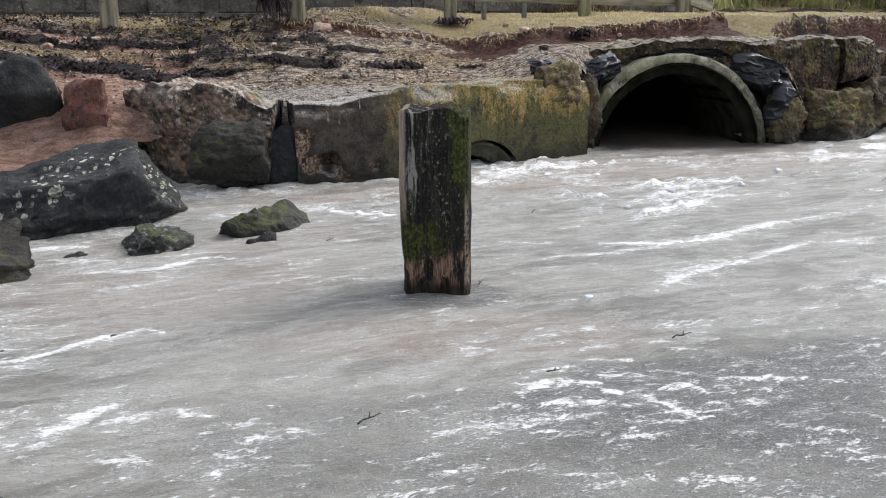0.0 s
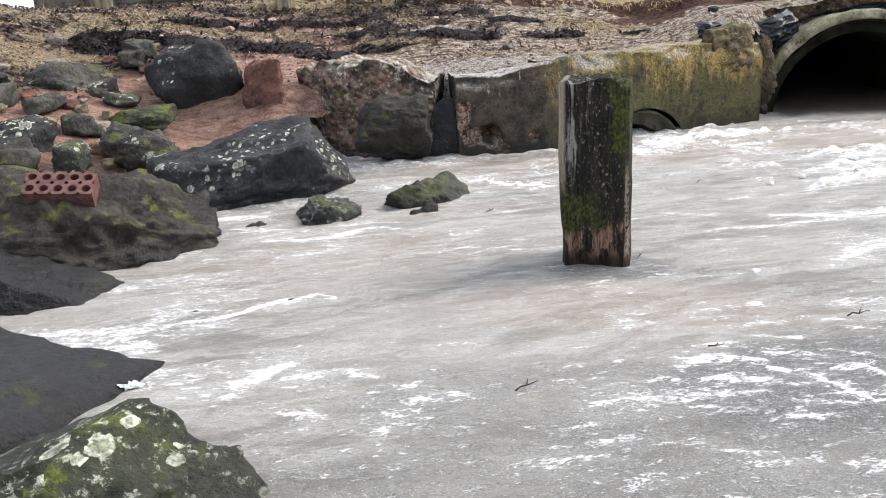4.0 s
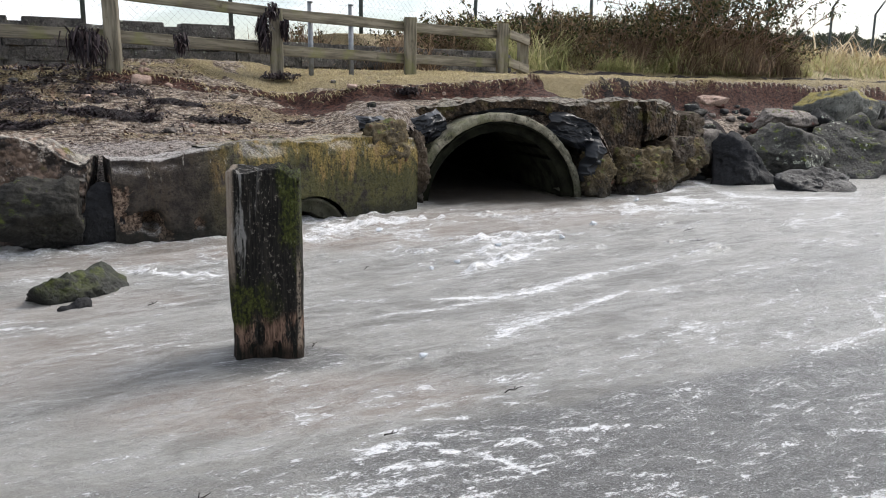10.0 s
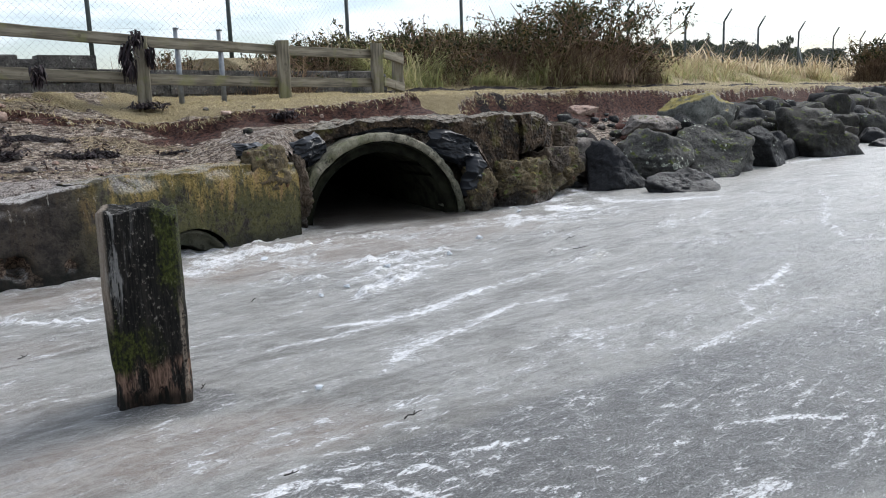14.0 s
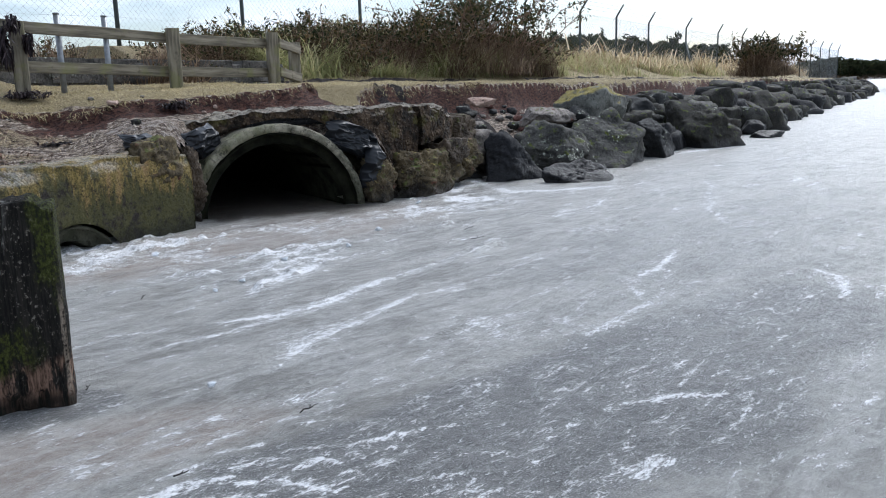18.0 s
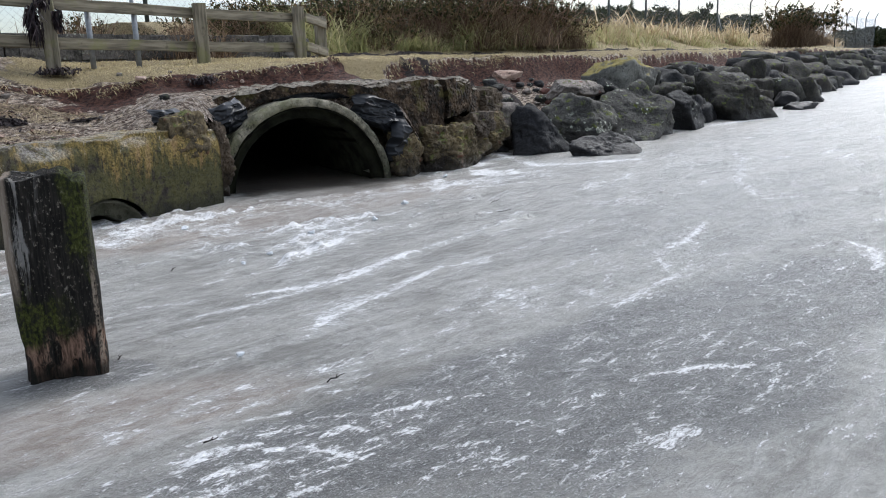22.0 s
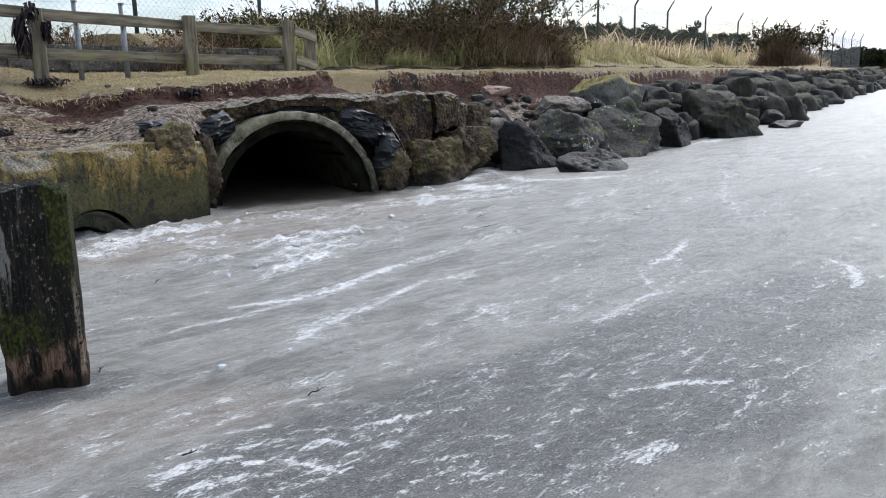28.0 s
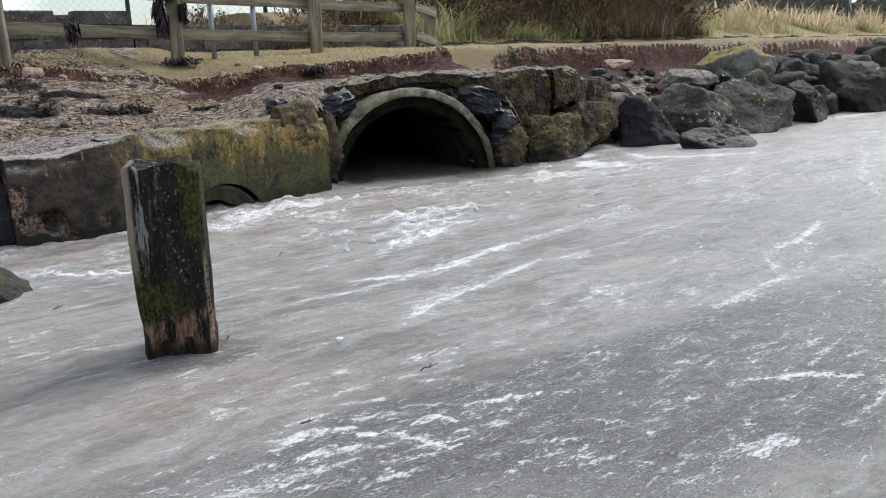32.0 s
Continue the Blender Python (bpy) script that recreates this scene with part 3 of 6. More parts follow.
M_WEED = leafy("dried_seaweed", ((0.008, 0.006, 0.008), (0.028, 0.02, 0.023), (0.075, 0.055, 0.056)), 0.55, 0.1)
M_CRUMB = leafy("pale_crumbs", ((0.04, 0.028, 0.024), (0.15, 0.11, 0.09), (0.5, 0.44, 0.37)), 0.85, 0.0)
M_ICECRUMB = leafy("ice_crumbs", ((0.2, 0.2, 0.195), (0.36, 0.355, 0.34), (0.6, 0.6, 0.59)), 0.4, 0.2)
M_TWIG = leafy("brown_twigs", ((0.06, 0.038, 0.026), (0.16, 0.1, 0.07), (0.24, 0.16, 0.11)), 0.8, 0.0)
M_LEAF = leafy("dark_gorse_leaves", ((0.012, 0.017, 0.007), (0.04, 0.048, 0.018), (0.15, 0.1, 0.045)), 0.7, 0.3)
M_DEADSTEM = leafy("dead_brown_stems", ((0.07, 0.047, 0.032), (0.2, 0.14, 0.095), (0.38, 0.28, 0.18)), 0.8, 0.3)
M_HEDGE = leafy("dark_evergreen", ((0.012, 0.018, 0.01), (0.03, 0.042, 0.018), (0.055, 0.06, 0.025)))

# ---------------------------------------------------------------- ground: shoreline, land and slush
SHORE = np.array([(-9, -14), (-3, -2.0), (-1.25, 0.55), (-1.35, 1.3), (-1.8, 2.0), (-2.0, 2.6), (-2.0, 3.2), (-1.5, 4.25),
                  (-0.8, 4.28), (-0.1, 4.5), (0.95, 5.2), (1.2, 5.6), (2.3, 5.55), (2.75, 5.6), (3.3, 6.1), (4.4, 6.6), (6.9, 7.6), (10.3, 9.0),
                  (17, 13.6), (35.5, 24.6), (90, 62), (500, 345), (2600, 1800)], float)


def inland(x, y):
    """Distance inland of the shoreline (negative over the water) and the place along it, in corners."""
    best = np.full(x.shape, 1e9)
    side = np.zeros(x.shape)
    along = np.zeros(x.shape)
    for k in range(len(SHORE) - 1):
        a, b = SHORE[k], SHORE[k + 1]
        d = b - a
        t = np.clip(((x - a[0]) * d[0] + (y - a[1]) * d[1]) / (d @ d), 0, 1)
        px, py = x - a[0] - t * d[0], y - a[1] - t * d[1]
        dist = np.hypot(px, py)
        near = dist < best - 1e-9
        best = np.where(near, dist, best)
        side = np.where(near, d[0] * (y - a[1]) - d[1] * (x - a[0]), side)
        along = np.where(near, k + t, along)
    return np.where(side >= 0, best, -best), along


LIP_X, LIP_Y = (-4.5, -2.3, -0.8, 0.0, 0.55, 1.0, 1.7, 2.6, 3.2), (5.4, 5.78, 6.05, 6.1, 6.02, 6.06, 6.24, 6.62, 7.15)


def turf_edge(v, p):
    """How far inland the turf begins: along a broken lip in plan, then at one distance from the shore."""
    plan = v - 0.9 * (p[:, 1] - np.interp(p[:, 0], LIP_X, LIP_Y))
    t = smooth(2.6, 3.6, p[:, 0])
    return plan * (1 - t) + 1.36 * t + (0.3 - 0.17 * t) * fbm(p, 2.0, 5, 83, 0.6)


def land_height(x, y):
    v, s = inland(x, y)
    left = np.interp(v, [-1, -0.2, 0, 0.3, 0.8, 1.5, 2.0, 2.5, 4, 8, 60], [-0.5, -0.2, -0.06, 0.12, 0.3, 0.56, 0.84, 0.95, 1.12, 1.4, 1.5])
    wall = np.interp(v, [-1, -0.02, 0.0, 0.11, 0.2, 0.6, 0.95, 1.6, 1.95, 2.6, 8, 60], [-0.5, -0.4, 0.20, 0.26, 0.43, 0.50, 0.59, 0.77, 0.87, 0.9, 0.95, 1.0])
    crown = np.interp(v, [-1, -0.02, 0.0, 0.09, 0.18, 0.5, 1.0, 1.5, 2.2, 8, 60], [-0.5, -0.4, 0.4, 0.5, 0.645, 0.69, 0.76, 0.79, 0.82, 0.88, 1.0])
    right = np.interp(v, [-1, -0.1, 0.3, 0.9, 1.25, 1.4, 2.8, 3.5, 4.8, 6.5, 9, 60], [-0.5, -0.2, 0.1, 0.42, 0.58, 0.76, 0.8, 0.92, 1.3, 1.35, 1.1, 1.0])
    w1 = smooth(6.6, 7.1, s)
    w2 = smooth(0.4, 1.1, x + 0.25 * (y - 5)) * smooth(7.5, 8.0, s)
    w3 = smooth(12.2, 13.2, s)
    z = left * (1 - w1) + wall * w1
    z = z * (1 - w2) + crown * w2
    z = z * (1 - w3) + right * w3
    p = flat(x, y)
    rise = smooth(-0.1, 0.4, v)
    first = turf_edge(v, p)
    z = z + (0.04 + 0.07 * smooth(10.4, 11.4, s)) * smooth(first - 0.09, first + 0.03, v) * smooth(7.4, 8.2, s)
    z = z + rise * (0.035 * fbm(p, 1.7, 4, 5) + 0.014 * fbm(p, 9, 3, 9))
    return z, v, s


def polar(az, r):
    a, rr = np.meshgrid(np.radians(az), r, indexing="ij")
    return (np.sin(a) * rr).ravel(), (np.cos(a) * rr).ravel()


LAND_AZ = np.concatenate([np.arange(-180, -50, 3.0), np.arange(-50, 64, 0.3), np.arange(64, 180, 3.0)])
LAND_R = np.concatenate([np.geomspace(1.0, 3.0, 50, endpoint=False), np.geomspace(3.0, 12, 300, endpoint=False), np.geomspace(12, 90, 150, endpoint=False), np.geomspace(90, 2600, 60)])
lx, ly = polar(LAND_AZ, LAND_R)
lz, lv, ls = land_height(lx, ly)
lp = flat(lx, ly)


def drift(p):
    """Ground stretched along the tide line, so that litter lies in bands."""
    c, s = math.cos(radians(14)), math.sin(radians(14))
    return np.stack([(p[:, 0] * c + p[:, 1] * s) * 0.42, (-p[:, 0] * s + p[:, 1] * c) * 1.5, p[:, 2]], 1)


n1, n2, n3 = fbm(drift(lp), 2.3, 5, 21), fbm(drift(lp), 3.4, 4, 33), fbm(lp, 0.7, 3, 41)
lower = np.interp(ls, [6.7, 7.3], [0.95, 0.3])
slope_zone = smooth(lower, lower + 0.4, lv) * (1 - smooth(2.2, 3.0, lv)) * (1 - smooth(9.3, 10.6, ls))


def drifts(p):
    """Long heaps of black seaweed left along the tide line, 0..1."""
    wob = 0.45 * fbm(p, 6.0, 4, 22)
    total = np.zeros(len(p))
    for x, y, rx, ry, turn in ((-0.85, 5.27, 0.42, 0.11, 8), (-0.24, 5.42, 0.34, 0.09, 16), (-0.95, 5.74, 0.3, 0.12, 10), (-2.75, 4.82, 0.55, 0.17, 16), (-2.05, 5.06, 0.5, 0.15, 14),
                               (-1.45, 5.02, 0.46, 0.13, 10), (-1.5, 5.42, 0.4, 0.1, 8), (-2.6, 5.3, 0.5, 0.12, 14), (-0.5, 5.66, 0.25, 0.06, 8), (0.28, 5.62, 0.2, 0.04, 20), (-1.95, 5.6, 0.5, 0.1, 12)):
        c, q = math.cos(radians(turn)), math.sin(radians(turn))
        u, w = (p[:, 0] - x) * c + (p[:, 1] - y) * q, -(p[:, 0] - x) * q + (p[:, 1] - y) * c
        total = np.maximum(total, 1 - smooth(0.6, 1.0, np.hypot(u / rx, w / (ry * 0.85)) + 1.3 * wob))
    return total


def wrack_line(v, s, p):
    """The dark line of wrack at the back of the path."""
    return (1 - smooth(0.05, 0.13, np.abs(v - 2.95 + 0.12 * fbm(p, 1.4, 3, 29)))) * smooth(11.6, 12.4, s) * smooth(-0.35, 0.0, fbm(p, 2.5, 3, 30))


weed_at = np.maximum(drifts(lp), 0.5 * slope_zone * smooth(0.05, 0.2, 0.75 * n1 + 0.6 * fbm(lp, 8, 4, 22)) * (1 - smooth(8.2, 9.6, ls)))
weed_at = np.maximum(weed_at, (1 - smooth(0.35, 0.8, 0.8 * np.hypot(lx - 4.15, ly - 7.1) + 0.5 * fbm(lp, 5, 3, 27))))
weed_at = np.maximum(weed_at, wrack_line(lv, ls, lp))
straw_at = np.clip(slope_zone * smooth(-0.1, 0.3, n2) + (1 - smooth(-3.0, -2.6, lx)) * smooth(1.0, 1.3, lv), 0, 1) * (1 - weed_at)
first = turf_edge(lv, lp)
grass_at = smooth(first + 0.03, first + 0.09, lv) * np.clip(smooth(-0.5, 0.3, lx) + smooth(-0.1, 0.12, fbm(lp, 2.6, 4, 58)), 0, 1)
mud_at = np.clip((1 - smooth(6.7, 7.4, ls)) * (1 - smooth(0.95, 1.5, lv)) * 1.2 + smooth(12.6, 13.2, ls) * smooth(0.9, 1.1, lv) * (1 - smooth(1.15, 1.3, lv)) + 0.6 * smooth(0.25, 0.4, n3 - n2), 0, 1)
deep = np.interp(lx, [0.5, 2.5], [0.0, 0.16])
scarp_at = smooth(first - 0.15 - deep, first - 0.06 - deep, lv + 0.14 * n2) * (1 - smooth(first + 0.02, first + 0.045, lv)) * smooth(7.2, 8.0, ls) * smooth(-0.35, 0.05, n3 + 0.6 * smooth(10.2, 11.2, ls))
mud_at = mud_at * (1 - smooth(8.0, 8.8, ls))
crust_at = (1 - smooth(0.3, 0.55, lv + 0.2 * n1)) * smooth(6.9, 7.2, ls) * (1 - smooth(8.8, 9.4, ls)) + 0.45 * smooth(9.6, 10.1, ls) * (1 - smooth(10.7, 11.4, ls)) * (1 - smooth(0.5, 0.7, lv))
lz = lz + 0.03 * weed_at * (0.5 + fbm(lp, 12, 3, 51))
lf = grid_faces(len(LAND_AZ), len(LAND_R), closed_u=True)[:, ::-1]
fv, fs = lv[lf], ls[lf]
keep = (fv.max(1) > -0.5) & ~((fv.min(1) < 0.07) & (fs.min(1) > 6.9) & (fs.max(1) < 13.2))
land = new("ground", mesh_of("ground", np.stack([lx, ly, lz], 1), lf[keep], M_LAND, True,
                             {"weed": weed_at, "straw": straw_at, "mud": mud_at, "grass": np.clip(grass_at, 0, 1), "scarp": scarp_at, "crust": crust_at}))
tagged(land, "sloping shore of red mud, straw and dark seaweed under turf", "ground", kind="structure")


ICE_AZ = np.concatenate([np.arange(-180, -48, 3.0), np.arange(-48, 64, 0.19), np.arange(64, 180, 3.0)])
ICE_R = np.concatenate([np.geomspace(0.0005, 1.0, 16, endpoint=False), np.geomspace(1.0, 12, 480, endpoint=False), np.geomspace(12, 150, 90, endpoint=False), np.geomspace(150, 3500, 25)])
ix, iy = polar(ICE_AZ, ICE_R)
ip = flat(ix, iy)
ca, sa = math.cos(radians(14)), math.sin(radians(14))
run = np.stack([(ix * ca + iy * sa) * 0.35, -ix * sa + iy * ca, np.zeros_like(ix)], 1)
foam = np.zeros(len(ix))


warp_x, warp_y = 0.035 * fbm(ip, 4.5, 4, 77), 0.035 * fbm(ip, 4.5, 4, 79)


def streak(width, power, *at):
    """A drawn-out ridge of white slush along the places x, y, x, y ..., frayed at its sides and ends."""
    spots = np.array(at, float).reshape(-1, 2)
    m = 0.06 + 3.4 * width
    (x0, y0), (x1, y1) = spots.min(0), spots.max(0)
    near = np.where((ix > x0 - m) & (ix < x1 + m) & (iy > y0 - m) & (iy < y1 + m))[0]
    px, py = ix[near] + warp_x[near], iy[near] + warp_y[near]
    seg = np.hypot(*np.diff(spots, axis=0).T)
    cum = np.concatenate([[0], np.cumsum(seg)]) / seg.sum()
    best, where = np.full(len(near), 9.0), np.zeros(len(near))
    for k in range(len(seg)):
        d = spots[k + 1] - spots[k]
        t = np.clip(((px - spots[k, 0]) * d[0] + (py - spots[k, 1]) * d[1]) / (d @ d), 0, 1)
        away = np.hypot(px - spots[k, 0] - t * d[0], py - spots[k, 1] - t * d[1])
        where = np.where(away < best, cum[k] + t * (cum[k + 1] - cum[k]), where)
        best = np.minimum(best, away)
    taper = width * (0.4 + 0.6 * np.sin(math.pi * np.clip(where, 0.05, 0.95)))
    ridge, froth = 1 - smooth(taper * 0.15, taper * 1.5, best), 1 - smooth(taper * 0.6, taper * 3.4, best)
    foam[near] = np.maximum(foam[near], power * np.maximum(ridge, 0.45 * froth))


def patch(x, y, rx, ry, turn, noise_seed):
    """A soft uneven patch, 0..1."""
    c, s = math.cos(radians(turn)), math.sin(radians(turn))
    u, w = (ix - x) * c + (iy - y) * s, -(ix - x) * s + (iy - y) * c
    d = np.hypot(u / rx, w / ry) + 0.35 * fbm(ip, 2.0, 4, noise_seed)
    return 1 - smooth(0.55, 1.15, d)


streak(.022, 1.0, -1.15, 1.79, -1.04, 1.87, -0.90, 2.00, -0.80, 2.08, -0.74, 2.05)
streak(.040, 0.7, -1.30, 1.70, -1.26, 1.78, -1.14, 1.78)
streak(.045, 0.8, -1.22, 1.70, -1.10, 1.67)
streak(.040, 0.85, -0.80, 1.49, -0.76, 1.55, -0.71, 1.60)
streak(.030, 0.6, -0.71, 1.51, -0.60, 1.56)
streak(.020, 0.9, -0.64, 1.36, -0.55, 1.35)
streak(.020, 0.6, -0.59, 1.57, -0.49, 1.54)
streak(.020, 0.6, -0.81, 1.39, -0.77, 1.46)
streak(.050, 0.5, -0.42, 1.28, -0.39, 1.39, -0.32, 1.47, -0.26, 1.49)
streak(.040, 0.5, -0.43, 1.49, -0.34, 1.48)
streak(.030, 0.9, -1.67, 2.94, -1.49, 2.95, -1.31, 2.98)
streak(.025, 0.95, -1.18, 2.62, -0.95, 2.67, -0.85, 2.77, -0.73, 2.79)
streak(.030, 0.6, -1.38, 2.79, -1.17, 2.75)
streak(.025, 0.5, -1.35, 4.06, -1.06, 3.86, -0.87, 3.93)
streak(.050, 0.95, 0.21, 4.72, 0.40, 4.81, 0.59, 4.95)
streak(.035, 0.85, 0.22, 4.08, 0.38, 4.26)
streak(.060, 0.8, 0.84, 3.29, 0.99, 3.49, 1.21, 3.58)
streak(.050, 0.75, 1.03, 3.76, 1.19, 3.81, 1.51, 3.97)
streak(.024, 0.7, 0.38, 2.69, 0.66, 2.79, 0.81, 2.86)
streak(.030, 1.0, 0.63, 2.90, 0.85, 2.90, 1.00, 2.95, 1.25, 3.09, 1.45, 3.20)
streak(.020, 0.55, 1.45, 3.20, 1.84, 3.44, 2.30, 3.71)
streak(.060, 0.55, 0.69, 2.40, 0.81, 2.55, 1.05, 2.68)
streak(.040, 0.45, 0.61, 2.04, 0.70, 2.07)
streak(.030, 0.8, 0.16, 1.62, 0.24, 1.68, 0.32, 1.65)
streak(.020, 0.55, 0.32, 1.64, 0.48, 1.61)
streak(.016, 0.95, 0.46, 1.56, 0.48, 1.53, 0.53, 1.52)
streak(.016, 0.5, 0.50, 1.53, 0.63, 1.51)
streak(.035, 0.6, -0.01, 1.45, 0.09, 1.48, 0.22, 1.50)
streak(.012, 0.6, 0.12, 1.51, 0.33, 1.52)
streak(.035, 0.65, 0.32, 1.41, 0.42, 1.43)
streak(.030, 0.55, -0.15, 1.22, 0.01, 1.25)
streak(.025, 0.55, 0.27, 1.26, 0.37, 1.26)
streak(.022, 0.6, 0.40, 1.25, 0.54, 1.26)
streak(.006, 0.8, 0.32, 1.86, 0.41, 1.90, 0.53, 1.96)
streak(.007, 0.7, 0.30, 1.73, 0.43, 1.73)
streak(.024, 0.8, 0.85, 2.52, 0.96, 2.60, 1.06, 2.64, 1.22, 2.76, 1.40, 2.87)
streak(.018, 0.6, 1.40, 2.87, 1.55, 2.91, 1.94, 3.03, 2.46, 3.31)
streak(.050, 0.9, 0.71, 2.44, 0.81, 2.50)
streak(.055, 0.95, 1.00, 3.96, 1.29, 4.03, 1.55, 4.15)
streak(.050, 0.95, 0.88, 3.37, 1.03, 3.49, 1.25, 3.66)
streak(.045, 0.75, 1.02, 3.64, 1.27, 3.72, 1.55, 3.81)
streak(.050, 0.95, 1.90, 5.16, 2.08, 5.09, 2.28, 5.06)
streak(.050, 0.85, 2.26, 4.73, 2.52, 4.94, 2.69, 5.01)
streak(.035, 0.9, 0.18, 4.60, 0.31, 4.69, 0.47, 4.73)
streak(.030, 0.8, 0.17, 4.25, 0.27, 4.16)
streak(.030, 0.7, 0.66, 3.75, 0.81, 3.73)
streak(.006, 0.8, 0.37, 1.89, 0.44, 1.92, 0.51, 1.96)
streak(.020, 0.5, 0.20, 2.95, 0.33, 2.94, 0.50, 2.93)
streak(.030, 0.45, 0.33, 3.62, 0.45, 3.63)
streak(.014, 0.85, 0.64, 1.71, 0.76, 1.70, 0.88, 1.69)
streak(.022, 0.85, 0.18, 1.68, 0.26, 1.68, 0.36, 1.66)
streak(.022, 0.85, 0.44, 1.58, 0.52, 1.49)
streak(.012, 0.6, 0.49, 1.74, 0.57, 1.73, 0.67, 1.71)
streak(.014, 0.6, 0.34, 1.70, 0.41, 1.73)
streak(.014, 0.55, 0.56, 1.56, 0.70, 1.57)
streak(.020, 0.6, 0.04, 2.19, -0.03, 2.16)
streak(.050, 0.5, 0.02, 1.91, 0.14, 1.87)
streak(.100, 0.8, 3.63, 6.22, 3.48, 5.42, 3.90, 5.25, 4.32, 5.20)
streak(.090, 0.75, 5.80, 6.89, 6.98, 7.18, 8.39, 7.52)
streak(.060, 0.55, 1.30, 2.32, 1.45, 2.42, 1.40, 2.23)
streak(.030, 0.6, 1.62, 2.28, 1.71, 2.29)
streak(.030, 0.7, 1.64, 2.08, 1.89, 2.21, 2.07, 2.26)
streak(.030, 0.75, 2.21, 2.56, 2.50, 2.70, 2.89, 2.96)
streak(.022, 0.6, 2.18, 2.51, 2.07, 2.32)
streak(.040, 0.55, 5.25, 5.04, 4.02, 3.83, 3.67, 3.36)
streak(.030, 0.5, 3.61, 3.26, 3.97, 3.18)
streak(.020, 0.5, 2.40, 2.45, 2.58, 2.37)
streak(.030, 0.9, 3.04, 2.30, 2.98, 2.11, 2.72, 1.93)
streak(.030, 0.6, 2.80, 1.86, 3.04, 1.96)
streak(.014, 0.95, 1.35, 1.56, 1.50, 1.52, 1.62, 1.47)
streak(.014, 0.5, 1.67, 1.51, 1.87, 1.52)
streak(.030, 0.65, 1.08, 1.24, 1.23, 1.26)
streak(.020, 0.5, 1.20, 1.48, 1.31, 1.56)
streak(.020, 0.5, 2.23, 1.95, 2.22, 1.86)
streak(.016, 0.55, 0.81, 1.51, 0.93, 1.46)
streak(.016, 0.6, 0.73, 1.37, 0.85, 1.33)
streak(.018, 0.85, 0.23, 1.74, 0.33, 1.76)
streak(.008, 0.8, 0.34, 1.81, 0.48, 1.81)
streak(.016, 0.6, 0.35, 1.70, 0.51, 1.71)
streak(.022, 0.8, 0.49, 1.64, 0.55, 1.66, 0.59, 1.61)
streak(.028, 0.75, 0.20, 1.56, 0.26, 1.57, 0.35, 1.57)
streak(.018, 0.6, 0.09, 1.55, 0.17, 1.56)
streak(.016, 0.6, 0.35, 1.62, 0.40, 1.63)
streak(.012, 0.7, 0.58, 1.88, 0.68, 1.86)
streak(.022, 0.95, -0.59, 3.56, -0.38, 3.48, -0.17, 3.44)
streak(.030, 0.5, -0.29, 3.73, -0.19, 3.85)
rng = np.random.RandomState(17)
for x0, x1, y0, y1, count, size in ((0.3, 3.2, 3.5, 5.1, 70, 0.024), (-1.9, -0.3, 2.4, 3.6, 45, 0.016), (-1.0, 0.6, 3.3, 4.3, 36, 0.02), (-0.2, 1.8, 1.1, 1.75, 110, 0.007),
                                    (0.8, 3.0, 1.1, 2.4, 110, 0.008), (1.2, 4.2, 2.4, 4.6, 50, 0.014), (2.6, 7.5, 3.6, 7.0, 50, 0.04), (-0.8, 1.2, 1.8, 3.3, 26, 0.01)):
    for k in range(count):
        x, y = rng.uniform(x0, x1), rng.uniform(y0, y1)
        ln, tn = rng.uniform(0.05, 0.4) * (0.5 + size * 22), radians(rng.normal(12 if y < 2 else 24, 9))
        streak(size * rng.uniform(0.5, 1.5), rng.uniform(0.25, 0.7), x, y, x + ln * math.cos(tn), y + ln * math.sin(tn))
dark_at = 0.95 * patch(0.85, 1.68, 0.85, 0.24, 12, 91) + 0.6 * patch(1.9, 1.75, 1.4, 0.42, 14, 93) + 0.4 * patch(0.0, 1.5, 0.6, 0.22, 8, 95)
# the patch at (0.03, 2.32) paints the pile's wet ring and foot shadow
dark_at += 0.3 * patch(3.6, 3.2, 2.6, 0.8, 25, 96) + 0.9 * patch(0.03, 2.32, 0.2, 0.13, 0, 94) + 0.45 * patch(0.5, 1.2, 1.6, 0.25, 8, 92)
brown_at = 0.8 * patch(0.05, 2.0, 0.5, 0.2, 0, 97) + 0.8 * patch(1.3, 4.6, 1.5, 0.6, 22, 98) + 0.6 * patch(-0.85, 2.4, 0.7, 0.4, 10, 99) + 0.9 * patch(-0.3, 4.0, 1.0, 0.3, 20, 89)
brown_at += 0.7 * patch(0.5, 4.1, 0.5, 0.12, 25, 81) + 0.5 * patch(-0.8, 3.0, 0.7, 0.2, 10, 82)
wet_at = 0.7 * patch(0.66, 3.87, 0.2, 0.035, 12, 83) + 0.55 * patch(0.45, 4.0, 0.2, 0.05, 18, 84) + 0.6 * patch(1.6, 5.05, 0.6, 0.14, 12, 85) + 0.6 * patch(-0.3, 4.12, 0.5, 0.1, 25, 86) + 0.5 * patch(-1.0, 3.78, 0.5, 0.12, 5, 87)
wet_at += 0.5 * patch(3.4, 5.75, 0.5, 0.12, 30, 88)
calm = 1 - smooth(12, 40, np.hypot(ix, iy))
bank_v = inland(ix, iy)[0]
edge_foam = smooth(-0.5, -0.02, bank_v) * smooth(-0.05, 0.35, fbm(run, 4.0, 4, 67) + 0.12)
churn = smooth(-1.25, -0.35, bank_v) * smooth(-2.2, -1.6, ix) * (1 - smooth(3.2, 4.2, ix)) * smooth(2.4, 3.0, iy) * (0.45 + 0.55 * smooth(0.0, 0.5, ix))
